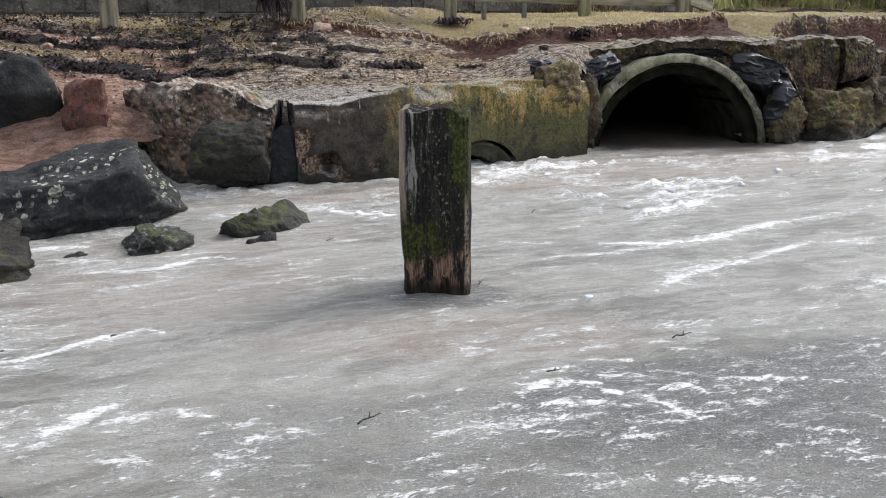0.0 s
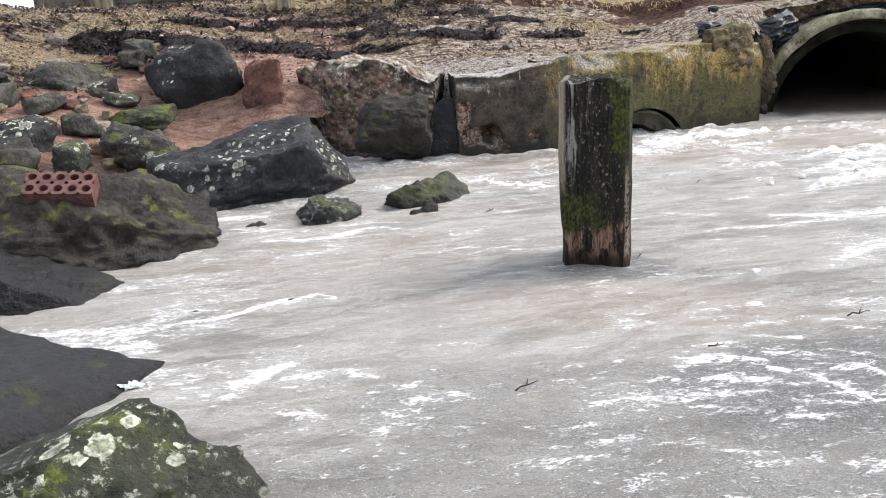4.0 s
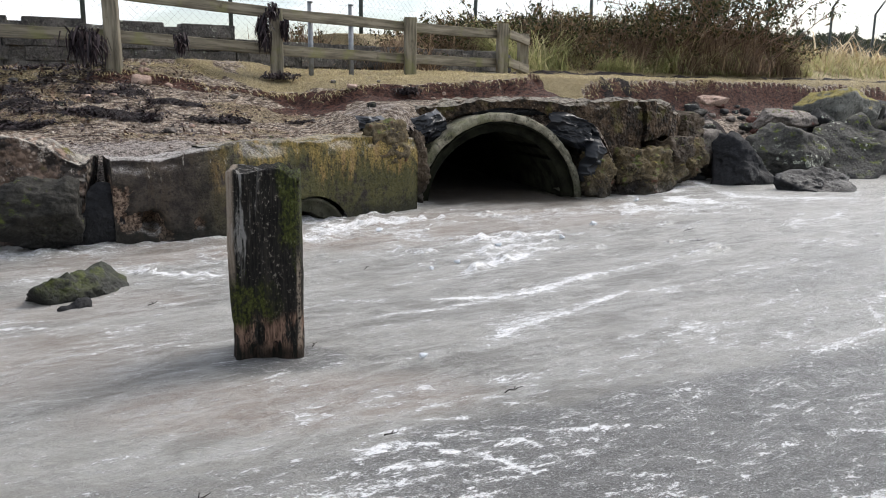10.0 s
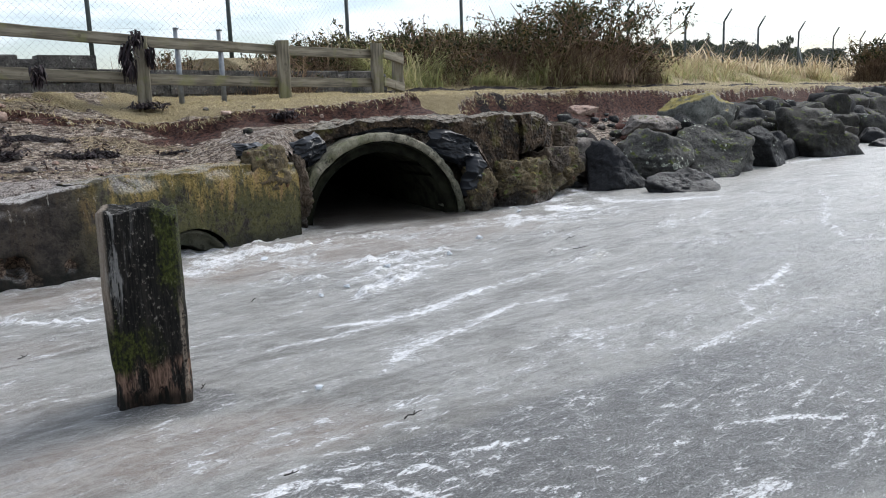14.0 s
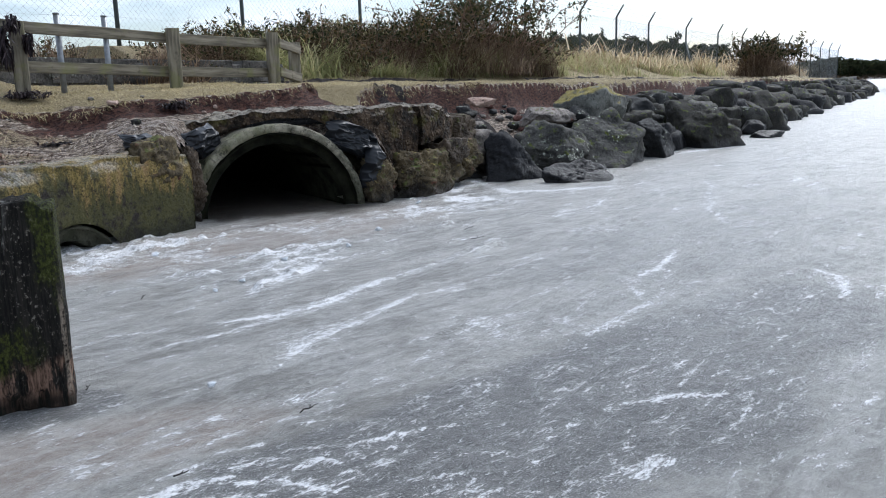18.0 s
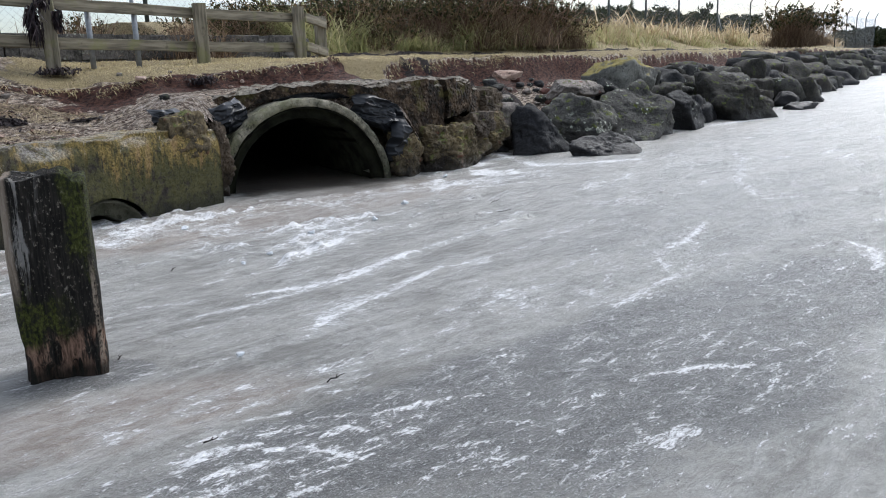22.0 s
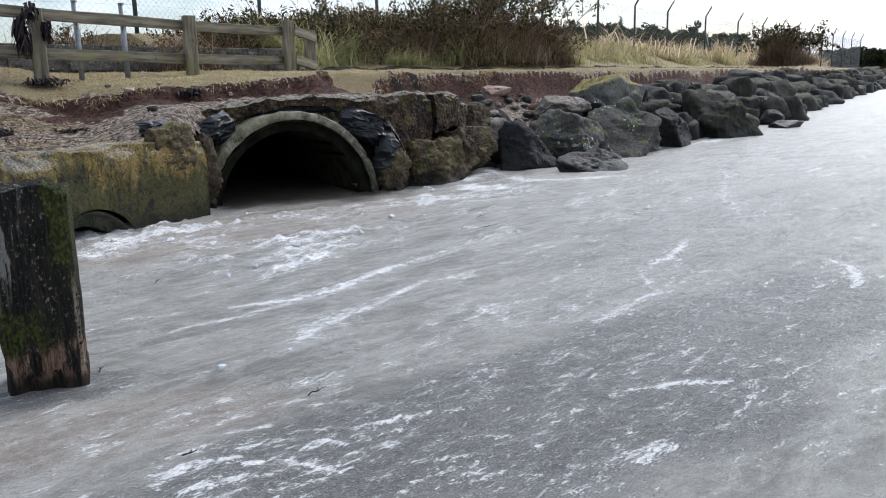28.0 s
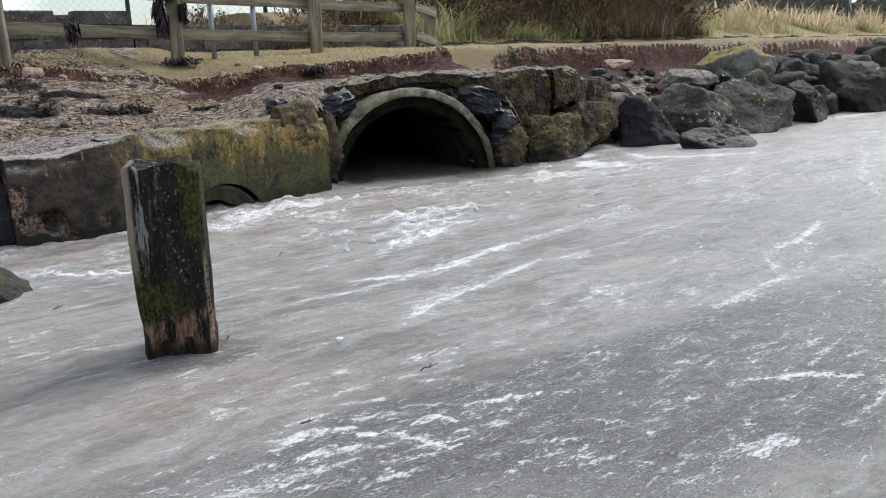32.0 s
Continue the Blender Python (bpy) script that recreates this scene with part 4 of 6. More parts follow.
churn *= smooth(0.0, 0.3, fbm(run * np.array([1.6, 1, 1]), 6.0, 4, 62) + 0.1) * 0.85
froth_left = smooth(-1.0, -0.25, bank_v) * (1 - smooth(-0.75, -0.45, ix)) * smooth(1.3, 1.6, iy) * smooth(-0.05, 0.3, fbm(run * np.array([1.4, 1, 1]), 7.0, 4, 60) + 0.08)
foam = np.maximum(foam, 0.62 * froth_left)
mouth = smooth(0.95, 1.1, ix) * (1 - smooth(2.3, 2.5, ix)) * smooth(4.95, 5.15, iy)
foam = np.maximum(np.maximum(foam, churn), 0.42 * edge_foam) * (1 - 0.85 * mouth) * (1 - np.clip(0.8 * wet_at, 0, 1))
near = 1 - smooth(4, 9, np.hypot(ix, iy))
iz = calm * (0.007 * fbm(run, 2.2, 4, 61) + 0.003 * fbm(ip, 11, 3, 63)) + near * 0.003 * fbm(run * np.array([2.0, 1, 1]), 42, 3, 68)
lumpy = smooth(3.0, 3.6, iy) * (1 - smooth(3.0, 4.5, ix))
iz += near * (0.006 + 0.045 * lumpy) * foam * np.clip(fbm(ip, 12, 4, 64) + 0.3, 0, 1)
iz += 0.012 * smooth(-0.9, -0.1, bank_v) * np.clip(fbm(ip, 5, 4, 66), -0.2, 1)
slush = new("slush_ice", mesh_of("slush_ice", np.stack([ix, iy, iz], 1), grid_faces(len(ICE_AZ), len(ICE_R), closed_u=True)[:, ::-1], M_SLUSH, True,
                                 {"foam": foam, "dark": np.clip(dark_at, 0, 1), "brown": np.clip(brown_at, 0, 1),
                                  # wet streaks, then painted shade and dark water from the culvert mouth inward
                                  "wet_and_shade": np.clip(wet_at, 0, 1) * 0.75 + (1 - 0.75 * np.clip(wet_at, 0, 1)) * smooth(5.1, 5.4, iy + 0.12 * fbm(ip, 5, 3, 55)) * smooth(1.1, 1.2, ix) * (1 - smooth(2.15, 2.6, ix)) * (1 - smooth(30, 40, iy))}))
tagged(slush, "grey-beige floating slush ice with drawn-out white foam streaks", "ice", kind="structure")


# ---------------------------------------------------------------- rocks
ICO = {}


def ico(level):
    if level not in ICO:
        bm = bmesh.new()
        bmesh.ops.create_icosphere(bm, subdivisions=level, radius=1)
        bm.verts.ensure_lookup_table()
        ICO[level] = (np.array([v.co for v in bm.verts]), np.array([[v.index for v in f.verts] for f in bm.faces]))
        bm.free()
    return ICO[level]


def rock_mesh(name, size, mat, seed, planes=14, level=5, rough=0.06, boxy=0.0, cuts=()):
    """A broken boulder: a ball cut by planes, its edges worn and its faces uneven. size: whole width, depth and height."""
    d, f = ico(level)
    rng = np.random.RandomState(seed)
    planes += 4
    n = rng.normal(size=(planes, 3))
    n /= np.linalg.norm(n, axis=1)[:, None]
    off = rng.uniform(0.6, 0.95, planes)
    if boxy:
        axes = np.concatenate([np.eye(3), -np.eye(3)]) + rng.normal(size=(6, 3)) * 0.12
        n = np.concatenate([n, axes / np.linalg.norm(axes, axis=1)[:, None]])
        off = np.concatenate([off + 0.15, np.full(6, 1 - 0.4 * boxy)])
    for nx, ny, nz, o in cuts:
        v = np.array([nx, ny, nz], float)
        n = np.concatenate([n, [v / np.linalg.norm(v)]])
        off = np.append(off, o)
    dots = np.maximum(d @ n.T, 1e-3) / off
    k = 60.0
    r = 1 / (np.sum(dots ** k, 1) ** (1 / k))
    r = np.minimum(r, 1.5)
    p = d * r[:, None]
    p = p / np.abs(p).max(0)
    half = np.array(size) / 2
    q = p * half
    s = float(np.mean(half))
    bump = rough * s * (fbm(q / s, 1.6, 5, seed) + 0.5 * fbm(q / s, 6, 4, seed + 4, 0.65)) * 1.9
    ledge = fbm(q / s * np.array([1, 1, 2.2]), 2.0, 3, seed + 8)
    bump -= 0.7 * rough * s * (smooth(0.08, 0.13, ledge) + smooth(-0.22, -0.18, ledge))
    return mesh_of(name, q + d * bump[:, None], f, mat)


# ---------------------------------------------------------------- walls along the shore
def wall_run(name, line, tops, thick, mat, rough=0.02, res=0.02, seed=1, hole=None, spalls=(), right=None, foot=-0.25):
    """A rough wall along a plan line: its front face is on the line, the body behind it."""
    line = np.array(line, float)
    seg = np.hypot(*np.diff(line, axis=0).T)
    cum = np.concatenate([[0], np.cumsum(seg)])
    nu = max(4, int(cum[-1] / res))
    s = np.linspace(0, cum[-1], nu)
    px, py = np.interp(s, cum, line[:, 0]), np.interp(s, cum, line[:, 1])
    top = np.interp(s, *zip(*tops))
    foot = np.interp(s, *zip(*foot))[:, None] if isinstance(foot, tuple) else foot
    tx, ty = np.gradient(px), np.gradient(py)
    ln = np.hypot(tx, ty)
    nx, ny = ty / ln, -tx / ln            # towards the water
    nf, nb = int(0.75 / res), 10
    prof_v = np.concatenate([np.linspace(0, 1, nf), np.ones(nb), [1.0, 0.0]])
    prof_d = np.concatenate([np.zeros(nf), np.linspace(0.03, 1, nb), [1.0, 1.0]])
    v, d = np.meshgrid(prof_v, prof_d)[0][0], prof_d
    uu = np.arange(nu)[:, None]
    z = foot + (top[:, None] - foot) * v[None]
    back = thick * d[None] + 0.0 * z
    x = px[:, None] - nx[:, None] * back
    y = py[:, None] - ny[:, None] * back
    p = np.stack([x, y, z], -1).reshape(-1, 3)
    front = (1 - smooth(0.1, 0.9, np.broadcast_to(d[None], z.shape))).ravel()
    push = rough * (fbm(p, 6, 5, seed) + 0.8 * fbm(p, 2.2, 3, seed + 9))
    worn = 0.07 * smooth(0.86, 1.0, np.broadcast_to(v[None], z.shape).ravel()) * (0.5 + fbm(p, 4, 4, seed + 3))
    sp = np.zeros(len(p))
    ss = np.broadcast_to(s[:, None], z.shape).ravel()
    for s0, z0, r, deep in spalls:
        q = 1 - smooth(r * 0.5, r, np.hypot(ss - s0, (p[:, 2] - z0) * 1.1) + r * 1.5 * fbm(p, 11, 5, seed + 5, 0.65))
        sp = np.maximum(sp, q)
        push = push - deep * q
    nxx = np.broadcast_to(nx[:, None], z.shape).ravel()
    nyy = np.broadcast_to(ny[:, None], z.shape).ravel()
    p[:, 0] += nxx * (push - worn) * front
    p[:, 1] += nyy * (push - worn) * front
    p[:, 2] += 1.5 * rough * fbm(p, 6, 5, seed + 7) * smooth(0.7, 1.0, np.broadcast_to(v[None], z.shape).ravel())
    f = grid_faces(nu, len(prof_v))
    if hole:
        s0, z0, r = hole
        ring = np.hypot(ss - s0, p[:, 2] - z0)
        snap = (np.abs(ring - r) < res * 0.75) & (np.broadcast_to(d[None], z.shape).ravel() < 0.02)
        move = np.where(snap, r / ring - 1, 0)
        p[:, 0] += move * (ss - s0) * -nyy
        p[:, 1] += move * (ss - s0) * nxx
        p[:, 2] += move * (p[:, 2] - z0)
        ss = ss + move * (ss - s0)
        far = np.hypot(ss - s0, p[:, 2] - z0)[f].mean(1)
        onfront = np.broadcast_to(d[None], z.shape).ravel()[f].max(1) < 0.02
        f = f[~(onfront & (far < r))]
    verts = p
    n = len(prof_v)
    faces = [tuple(q) for q in f.tolist()]
    faces += [tuple(range(n - 1, -1, -1)), tuple(range((nu - 1) * n, nu * n))]
    r_at = smooth(right[0], right[1], ss) if right else np.zeros(len(p))
    return mesh_of(name, verts, faces, mat, True, {"spall": sp, "right": r_at})


sea_wall = thing("sea_wall", "low broken concrete sea wall stained green and rust brown", "sea wall")
sea_wall["kind"] = "structure"
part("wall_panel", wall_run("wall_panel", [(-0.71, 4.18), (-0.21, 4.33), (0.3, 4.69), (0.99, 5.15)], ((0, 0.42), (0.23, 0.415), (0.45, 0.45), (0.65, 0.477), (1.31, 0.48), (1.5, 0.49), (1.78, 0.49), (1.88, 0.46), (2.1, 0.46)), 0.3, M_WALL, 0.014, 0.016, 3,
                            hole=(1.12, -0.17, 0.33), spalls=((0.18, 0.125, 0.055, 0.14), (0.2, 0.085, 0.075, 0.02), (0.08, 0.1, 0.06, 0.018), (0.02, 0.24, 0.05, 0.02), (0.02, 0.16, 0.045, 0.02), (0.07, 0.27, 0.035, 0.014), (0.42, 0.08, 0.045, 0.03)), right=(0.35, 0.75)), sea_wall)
lump = part("broken_corner", rock_mesh("broken_corner", (0.34, 0.26, 0.3), M_RUBBLE_YELLOW, 17, 6, 5, 0.09, 0.4), sea_wall, "mossy broken concrete corner")
lump.matrix_basis = pose(0.76, 5.09, 0.45, 4, -8, 34)
part("wall_return", wall_run("wall_return", [(0.96, 5.14), (0.99, 5.3), (1.0, 5.5), (1.02, 5.95)], ((0, 0.47), (0.16, 0.44), (0.36, 0.42), (0.8, 0.5)), 0.26, M_WALL, 0.03, 0.02, 17, right=(0.0, 0.1)), sea_wall)
part("crumbled_section", wall_run("crumbled_section", [(-1.66, 4.44), (-1.4, 4.31), (-1.1, 4.2), (-0.84, 4.18)], ((0, 0.51), (0.3, 0.5), (0.6, 0.48), (0.9, 0.42)), 0.3, M_CONGLOMERATE, 0.06, 0.016, 11), sea_wall,
     "crumbling pebbly concrete with pale patches")


def tube(name, r_in, r_out, length, mat, seed=0, lip=0.0, seg=176):
    """A pipe along +y from the origin, its rim worn."""
    prof = [(r_in + 0.004, 0.07), (r_in + 0.062, 0.06), (r_in + 0.068, 0.0), (r_out - 0.012, 0.0), (r_out, 0.015), (r_out, 0.12), (r_out, length), (0.001, length), (0.001, length - 0.1), (r_in, length - 0.1)]
    prof += [(r_in, length * (1 - k / 24)) for k in range(1, 23)] + [(r_in, 0.05 + lip)]
    prof = np.array(prof)
    a = np.linspace(0, 2 * math.pi, seg, endpoint=False)
    r, y = prof[:, 0], prof[:, 1]
    p = np.stack([np.cos(a)[:, None] * r, np.broadcast_to(y, (seg, len(y))), np.sin(a)[:, None] * r], -1).reshape(-1, 3)
    p += (0.006 * fbm(p, 14, 5, seed, 0.7) - 0.008 * smooth(0.3, 0.42, fbm(p, 10, 3, seed + 3)))[:, None] * np.stack([np.cos(np.repeat(a, len(y))), np.full(len(p), -1.0), np.sin(np.repeat(a, len(y)))], 1)
    nv = len(prof)
    f = grid_faces(seg, nv, closed_u=True)
    i = np.arange(seg)
    wrap = np.stack([i * nv + nv - 1, (i + 1) % seg * nv + nv - 1, (i + 1) % seg * nv, i * nv], -1)
    return mesh_of(name, p, np.concatenate([f, wrap]), mat, False)


culvert = thing("culvert_pipe", "large round concrete culvert pipe half sunk in the slush", "pipe", at=(1.655, 5.5, -0.045), rz=5)
culvert["kind"] = "structure"
part("pipe_barrel", tube("pipe_barrel", 0.53, 0.655, 11.0, M_PIPE, 4, lip=0.035), culvert)
# added sleeve that blackens the barrel's inside, standing in for its shade
part("lining", tube("lining", 0.519, 0.595, 10.6, M_PIPE_DARK, 6), culvert, "near-black lining coloured for the slime and deep shade inside the pipe").location = (0, -0.005, 0)
small = thing("buried_pipe", "second concrete pipe almost drowned below the sea wall", "pipe", at=(0.262, 4.694, -0.175), rz=34)
small["kind"] = "structure"
part("pipe_barrel", tube("pipe_barrel", 0.24, 0.325, 1.2, M_PIPE, 8, seg=112), small)


# ---------------------------------------------------------------- boulders
def boulder(label, at, size, mat, seed, rz=0.0, tilt=(0, 0), planes=11, level=5, rough=0.06, boxy=0.0, group="", cuts=(), name="boulder", cat="boulder"):
    ob = new(name, rock_mesh(name, size, mat, seed, planes, level, rough, boxy, cuts))
    ob.matrix_basis = pose(*at, tilt[0], tilt[1], rz)
    return tagged(ob, label, cat, group)


LEFT = "boulders on the left shore"
boulder("long dark basalt slab with pale lichen on its top", (-1.56, 3.36, 0.05), (1.0, 0.5, 0.46), M_SLAB, 3, 25, (8, -14), 9, 6, 0.05, 0.5, LEFT)
boulder("dark boulder with moss, a brick lying on it", (-1.8, 2.47, 0.03), (1.02, 0.68, 0.56), M_BASALT_MOSS, 8, 42, (0, 4), 12, 6, 0.09, 0.4, LEFT)
boulder("flat dark wet slab sloping into the slush", (-1.93, 2.03, -0.03), (1.1, 0.52, 0.48), M_WETSLAB, 14, 16, (0, 17), 8, 6, 0.04, 0.5, LEFT)
boulder("broad dark slab with moss and a frozen white patch", (-1.62, 1.2, -0.03), (1.16, 0.9, 0.48), M_WETSLAB, 21, 6, (0, 19), 8, 6, 0.04, 0.5, LEFT)
boulder("mossy boulder covered with round pale lichen", (-0.92, 0.93, -0.03), (1.05, 0.66, 0.66), M_ROUNDLICHEN, 27, 12, (0, 0), 6, 6, 0.05, 0, LEFT,
        cuts=((-0.62, 0.1, 0.72, 0.42), (0.66, -0.2, 0.6, 0.5), (0.1, -0.7, 0.6, 0.62)))
boulder("small rock crusted with pale lichen, half drowned", (-1.08, 2.93, -0.01), (0.34, 0.24, 0.22), M_BASALT_LICHEN, 33, 10, (0, 0), 10, 5, 0.1, 0, LEFT, name="rock", cat="rock")
boulder("small dark rock flat in the slush", (-1.32, 2.83, -0.02), (0.16, 0.1, 0.1), M_BASALT_LICHEN, 37, 10, (0, 0), 10, 4, 0.1, 0, LEFT, name="rock", cat="rock")
boulder("low moss-green rock half drowned in slush", (-0.70, 3.2, -0.02), (0.4, 0.3, 0.27), M_GREEN, 41, 15, (0, 8), 7, 5, 0.08, 0, LEFT, name="rock", cat="rock")
boulder("small wet black rock beside the green one", (-0.66, 3.03, -0.02), (0.16, 0.1, 0.12), M_BLACK, 44, 15, (0, 0), 9, 4, 0.07, 0, LEFT, name="rock", cat="rock")
boulder("dark rounded boulder lying on red mud", (-2.26, 4.42, 0.4), (0.62, 0.44, 0.62), M_BASALT, 55, 5, (0, 0), 44, 5, 0.05, 0, LEFT)
boulder("upright red-brown sandstone block", (-1.84, 4.34, 0.24), (0.28, 0.24, 0.66), M_RED, 57, 8, (0, 4), 9, 5, 0.07, 0.6, LEFT)
boulder("smooth dark green boulder set in the wall foot", (-0.99, 4.13, 0.12), (0.52, 0.36, 0.48), M_UMBER, 63, 10, (0, 0), 5, 6, 0.05, 0, LEFT)
# added dark backing: its black stands for the shadow in the wall's fissure
boulder("black stone added in the wall gap to stand in for its shade", (-0.77, 4.27, 0.02), (0.36, 0.22, 0.6), M_BLACK, 66, 10, (0, 0), 26, 5, 0.05, 0, LEFT)
boulder("grey boulder on the cobble slope", (-3.0, 4.2, 0.42), (0.6, 0.4, 0.36), M_GREY, 71, 40, (0, 0), 9, 5, 0.06, 0.1, LEFT)
boulder("greenish flat stone on the cobble slope", (-2.35, 3.9, 0.3), (0.36, 0.22, 0.14), M_GREEN, 77, 20, (0, 0), 9, 5, 0.06, 0.2, LEFT)
boulder("grey stone on the cobble slope", (-2.15, 3.5, 0.2), (0.46, 0.32, 0.26), M_GREY, 79, -10, (0, 0), 9, 5, 0.06, 0.1, LEFT)
boulder("dark grey stone on the cobble slope", (-2.75, 3.4, 0.26), (0.46, 0.36, 0.26), M_BASALT, 83, -30, (0, 0), 9, 5, 0.06, 0.1, LEFT)
boulder("pale lichened stone on the cobble slope", (-2.35, 3.25, 0.2), (0.22, 0.18, 0.2), M_BASALT_LICHEN, 85, -30, (0, 0), 9, 4, 0.08, 0.1, LEFT, name="rock", cat="rock")
rng = np.random.RandomState(31)
for k in range(120):
    x, y = rng.uniform(-3.3, -1.6), rng.uniform(2.9, 4.75)
    z, v, sh = (float(a[0]) for a in land_height(np.array([x]), np.array([y])))
    if v < 0.12 or v > 1.5 or (x > -2.5 and y > 3.9):
        continue
    w = rng.uniform(0.05, 0.13) + (0.12 if k % 4 == 1 else 0)
    boulder("small beach cobble bedded in red mud", (x, y, z + w * 0.12), (w, w * rng.uniform(0.6, 0.9), w * rng.uniform(0.4, 0.7)),
            (M_COBBLE, M_GREY, M_OCHRE, M_RED)[k % 4], 400 + k, rng.uniform(0, 360), (rng.uniform(-15, 15), rng.uniform(-15, 15)), 4, 4, 0.07, 0.3, "cobbles on the red mud", name="cobble", cat="stone")

RIGHT = "boulders along the right bank"
boulder("angular wet black boulder at the water's edge", (4.02, 6.25, 0.14), (0.86, 0.62, 0.8), M_BLACK, 103, 10, (0, 0), 5, 5, 0.05, 0, RIGHT,
        cuts=((-0.75, -0.35, 0.5, 0.46), (0.6, -0.3, 0.6, 0.52), (0.1, -0.9, 0.35, 0.55)))
boulder("low wet dark rock at the water's edge", (4.5, 5.78, 0.02), (0.95, 0.56, 0.5), M_BLACK, 109, 20, (0, 0), 6, 5, 0.07, 0, RIGHT,
        cuts=((-0.5, -0.4, 0.75, 0.55), (0.5, -0.4, 0.75, 0.6)))
boulder("big grey boulder with flat broken faces", (4.72, 6.5, 0.22), (0.98, 0.8, 0.86), M_GREY, 113, 10, (0, 0), 5, 5, 0.05, 0, RIGHT,
        cuts=((-0.7, -0.4, 0.5, 0.55), (0.4, -0.8, 0.4, 0.55), (0.3, -0.2, 0.9, 0.64)))
boulder("broad grey boulder speckled with lichen", (5.72, 6.82, 0.2), (1.5, 0.95, 0.9), M_GREY, 118, 15, (0, 0), 5, 5, 0.05, 0, RIGHT,
        cuts=((-0.4, -0.6, 0.7, 0.55), (0.75, -0.3, 0.55, 0.6)))
boulder("dark leaning boulder between grey ones", (6.55, 7.15, 0.2), (0.9, 0.7, 0.8), M_BASALT, 119, 40, (0, 12), 6, 5, 0.06, 0, RIGHT)
boulder("dark boulder behind the front row", (5.5, 7.3, 0.36), (0.7, 0.5, 0.45), M_BASALT, 120, 70, (0, 0), 6, 5, 0.06, 0, RIGHT)
boulder("flat grey slab high on the bank", (5.05, 7.1, 0.5), (0.55, 0.42, 0.22), M_COBBLE, 121, 15, (0, 0), 8, 5, 0.05, 0.3, RIGHT)
boulder("sloping dark slab beside the rubble wall", (3.85, 6.65, 0.25), (0.7, 0.5, 0.4), M_COBBLE, 123, 25, (0, 22), 8, 5, 0.06, 0.4, RIGHT)
boulder("grey boulder with yellow lichen on top", (6.05, 7.62, 0.5), (1.0, 0.75, 0.66), M_GREY_YELLOW, 126, 15, (0, 0), 8, 5, 0.06, 0.3, RIGHT)
boulder("dark mossy boulder at the water's edge", (8.0, 7.8, 0.22), (1.5, 1.0, 1.0), M_UMBER, 131, 15, (0, 0), 5, 5, 0.06, 0, RIGHT,
        cuts=((-0.5, -0.4, 0.7, 0.55), (0.7, -0.3, 0.6, 0.55)))
boulder("dark rock lying low in the slush", (9.9, 8.4, 0.0), (0.6, 0.4, 0.22), M_BLACK, 137, 15, (0, 0), 8, 4, 0.06, 0.2, RIGHT)
boulder("pale pink slab lying on the turf edge", (4.15, 7.0, 0.68), (0.34, 0.22, 0.09), M_PINK, 141, 15, (8, 0), 8, 5, 0.05, 0.2, RIGHT, name="stone_slab", cat="stone")
rng = np.random.RandomState(5)
mats = (M_BASALT, M_GREY, M_BLACK, M_UMBER, M_BASALT_MOSS, M_GREY, M_BLACK)
count = 0
for k in range(15, 20):
    a, b = SHORE[k], SHORE[k + 1]
    length = np.hypot(*(b - a))
    if length > 100:
        length, b = 60.0, a + (b - a) * 60 / length
    inward = np.array([-(b - a)[1], (b - a)[0]]) / np.hypot(*(b - a))
    gap = 0.46 + 0.03 * max(0, (np.hypot(*a) - 12))
    for row, (v0, zz) in enumerate(((0.05, 0.05), (0.5, 0.26), (0.95, 0.48))):
        for j in range(int(length / gap)):
            size = rng.uniform(0.4, 0.85) * (1 + 0.012 * np.hypot(*a))
            q = a + (b - a) * (j + rng.uniform(0, 0.8)) * gap / length + inward * (v0 + rng.uniform(-0.18, 0.18))
            if q[0] < 6.3 and row < 2 or q[0] < 6.6:
                continue
            far = np.hypot(*q) > 14
            boulder("dark weathered boulder of the rough bank", (q[0], q[1], zz + rng.uniform(-0.06, 0.06)), (size, size * rng.uniform(0.6, 0.9), size * rng.uniform(0.5, 0.85)),
                    mats[rng.randint(len(mats))], 200 + count, rng.uniform(0, 360), (0, 0), 8, 3 if far else 4, 0.06, 0.2, RIGHT)
            count += 1

rng = np.random.RandomState(37)
for k in range(330):
    x, y = rng.uniform(3.1, 6.4), rng.uniform(6.0, 8.3)
    z, v, sh = (float(a[0]) for a in land_height(np.array([x]), np.array([y])))
    if v < 0.15 or v > 1.25:
        continue
    w = rng.uniform(0.07, 0.2)
    boulder("loose dark stone on the worn bank", (x, y, z + w * 0.12), (w, w * rng.uniform(0.6, 0.9), w * rng.uniform(0.4, 0.7)),
            (M_BLACK, M_COBBLE, M_GREY, M_BASALT, M_RED)[k % 5], 600 + k, rng.uniform(0, 360), (0, 0), 9, 3, 0.06, 0.1, "loose stones on the bank", name="loose_stone", cat="stone")
rng = np.random.RandomState(38)
for k in range(110):
    x, y = rng.normal(3.95, 0.3), rng.normal(6.8, 0.22)
    z, v, sh = (float(a[0]) for a in land_height(np.array([x]), np.array([y])))
    w = rng.uniform(0.06, 0.19)
    boulder("flat dark slate piece in the pile beside the slab", (x, y, z + w * 0.14), (w, w * rng.uniform(0.5, 0.8), w * rng.uniform(0.25, 0.5)),
            (M_BLACK, M_COBBLE, M_BLACK, M_BASALT, M_GREY)[k % 5], 1000 + k, rng.uniform(0, 360), (rng.uniform(-20, 20), rng.uniform(-20, 20)), 9, 3, 0.06, 0.1, "slate pieces on the bank", name="slate_piece", cat="stone")
rng = np.random.RandomState(39)
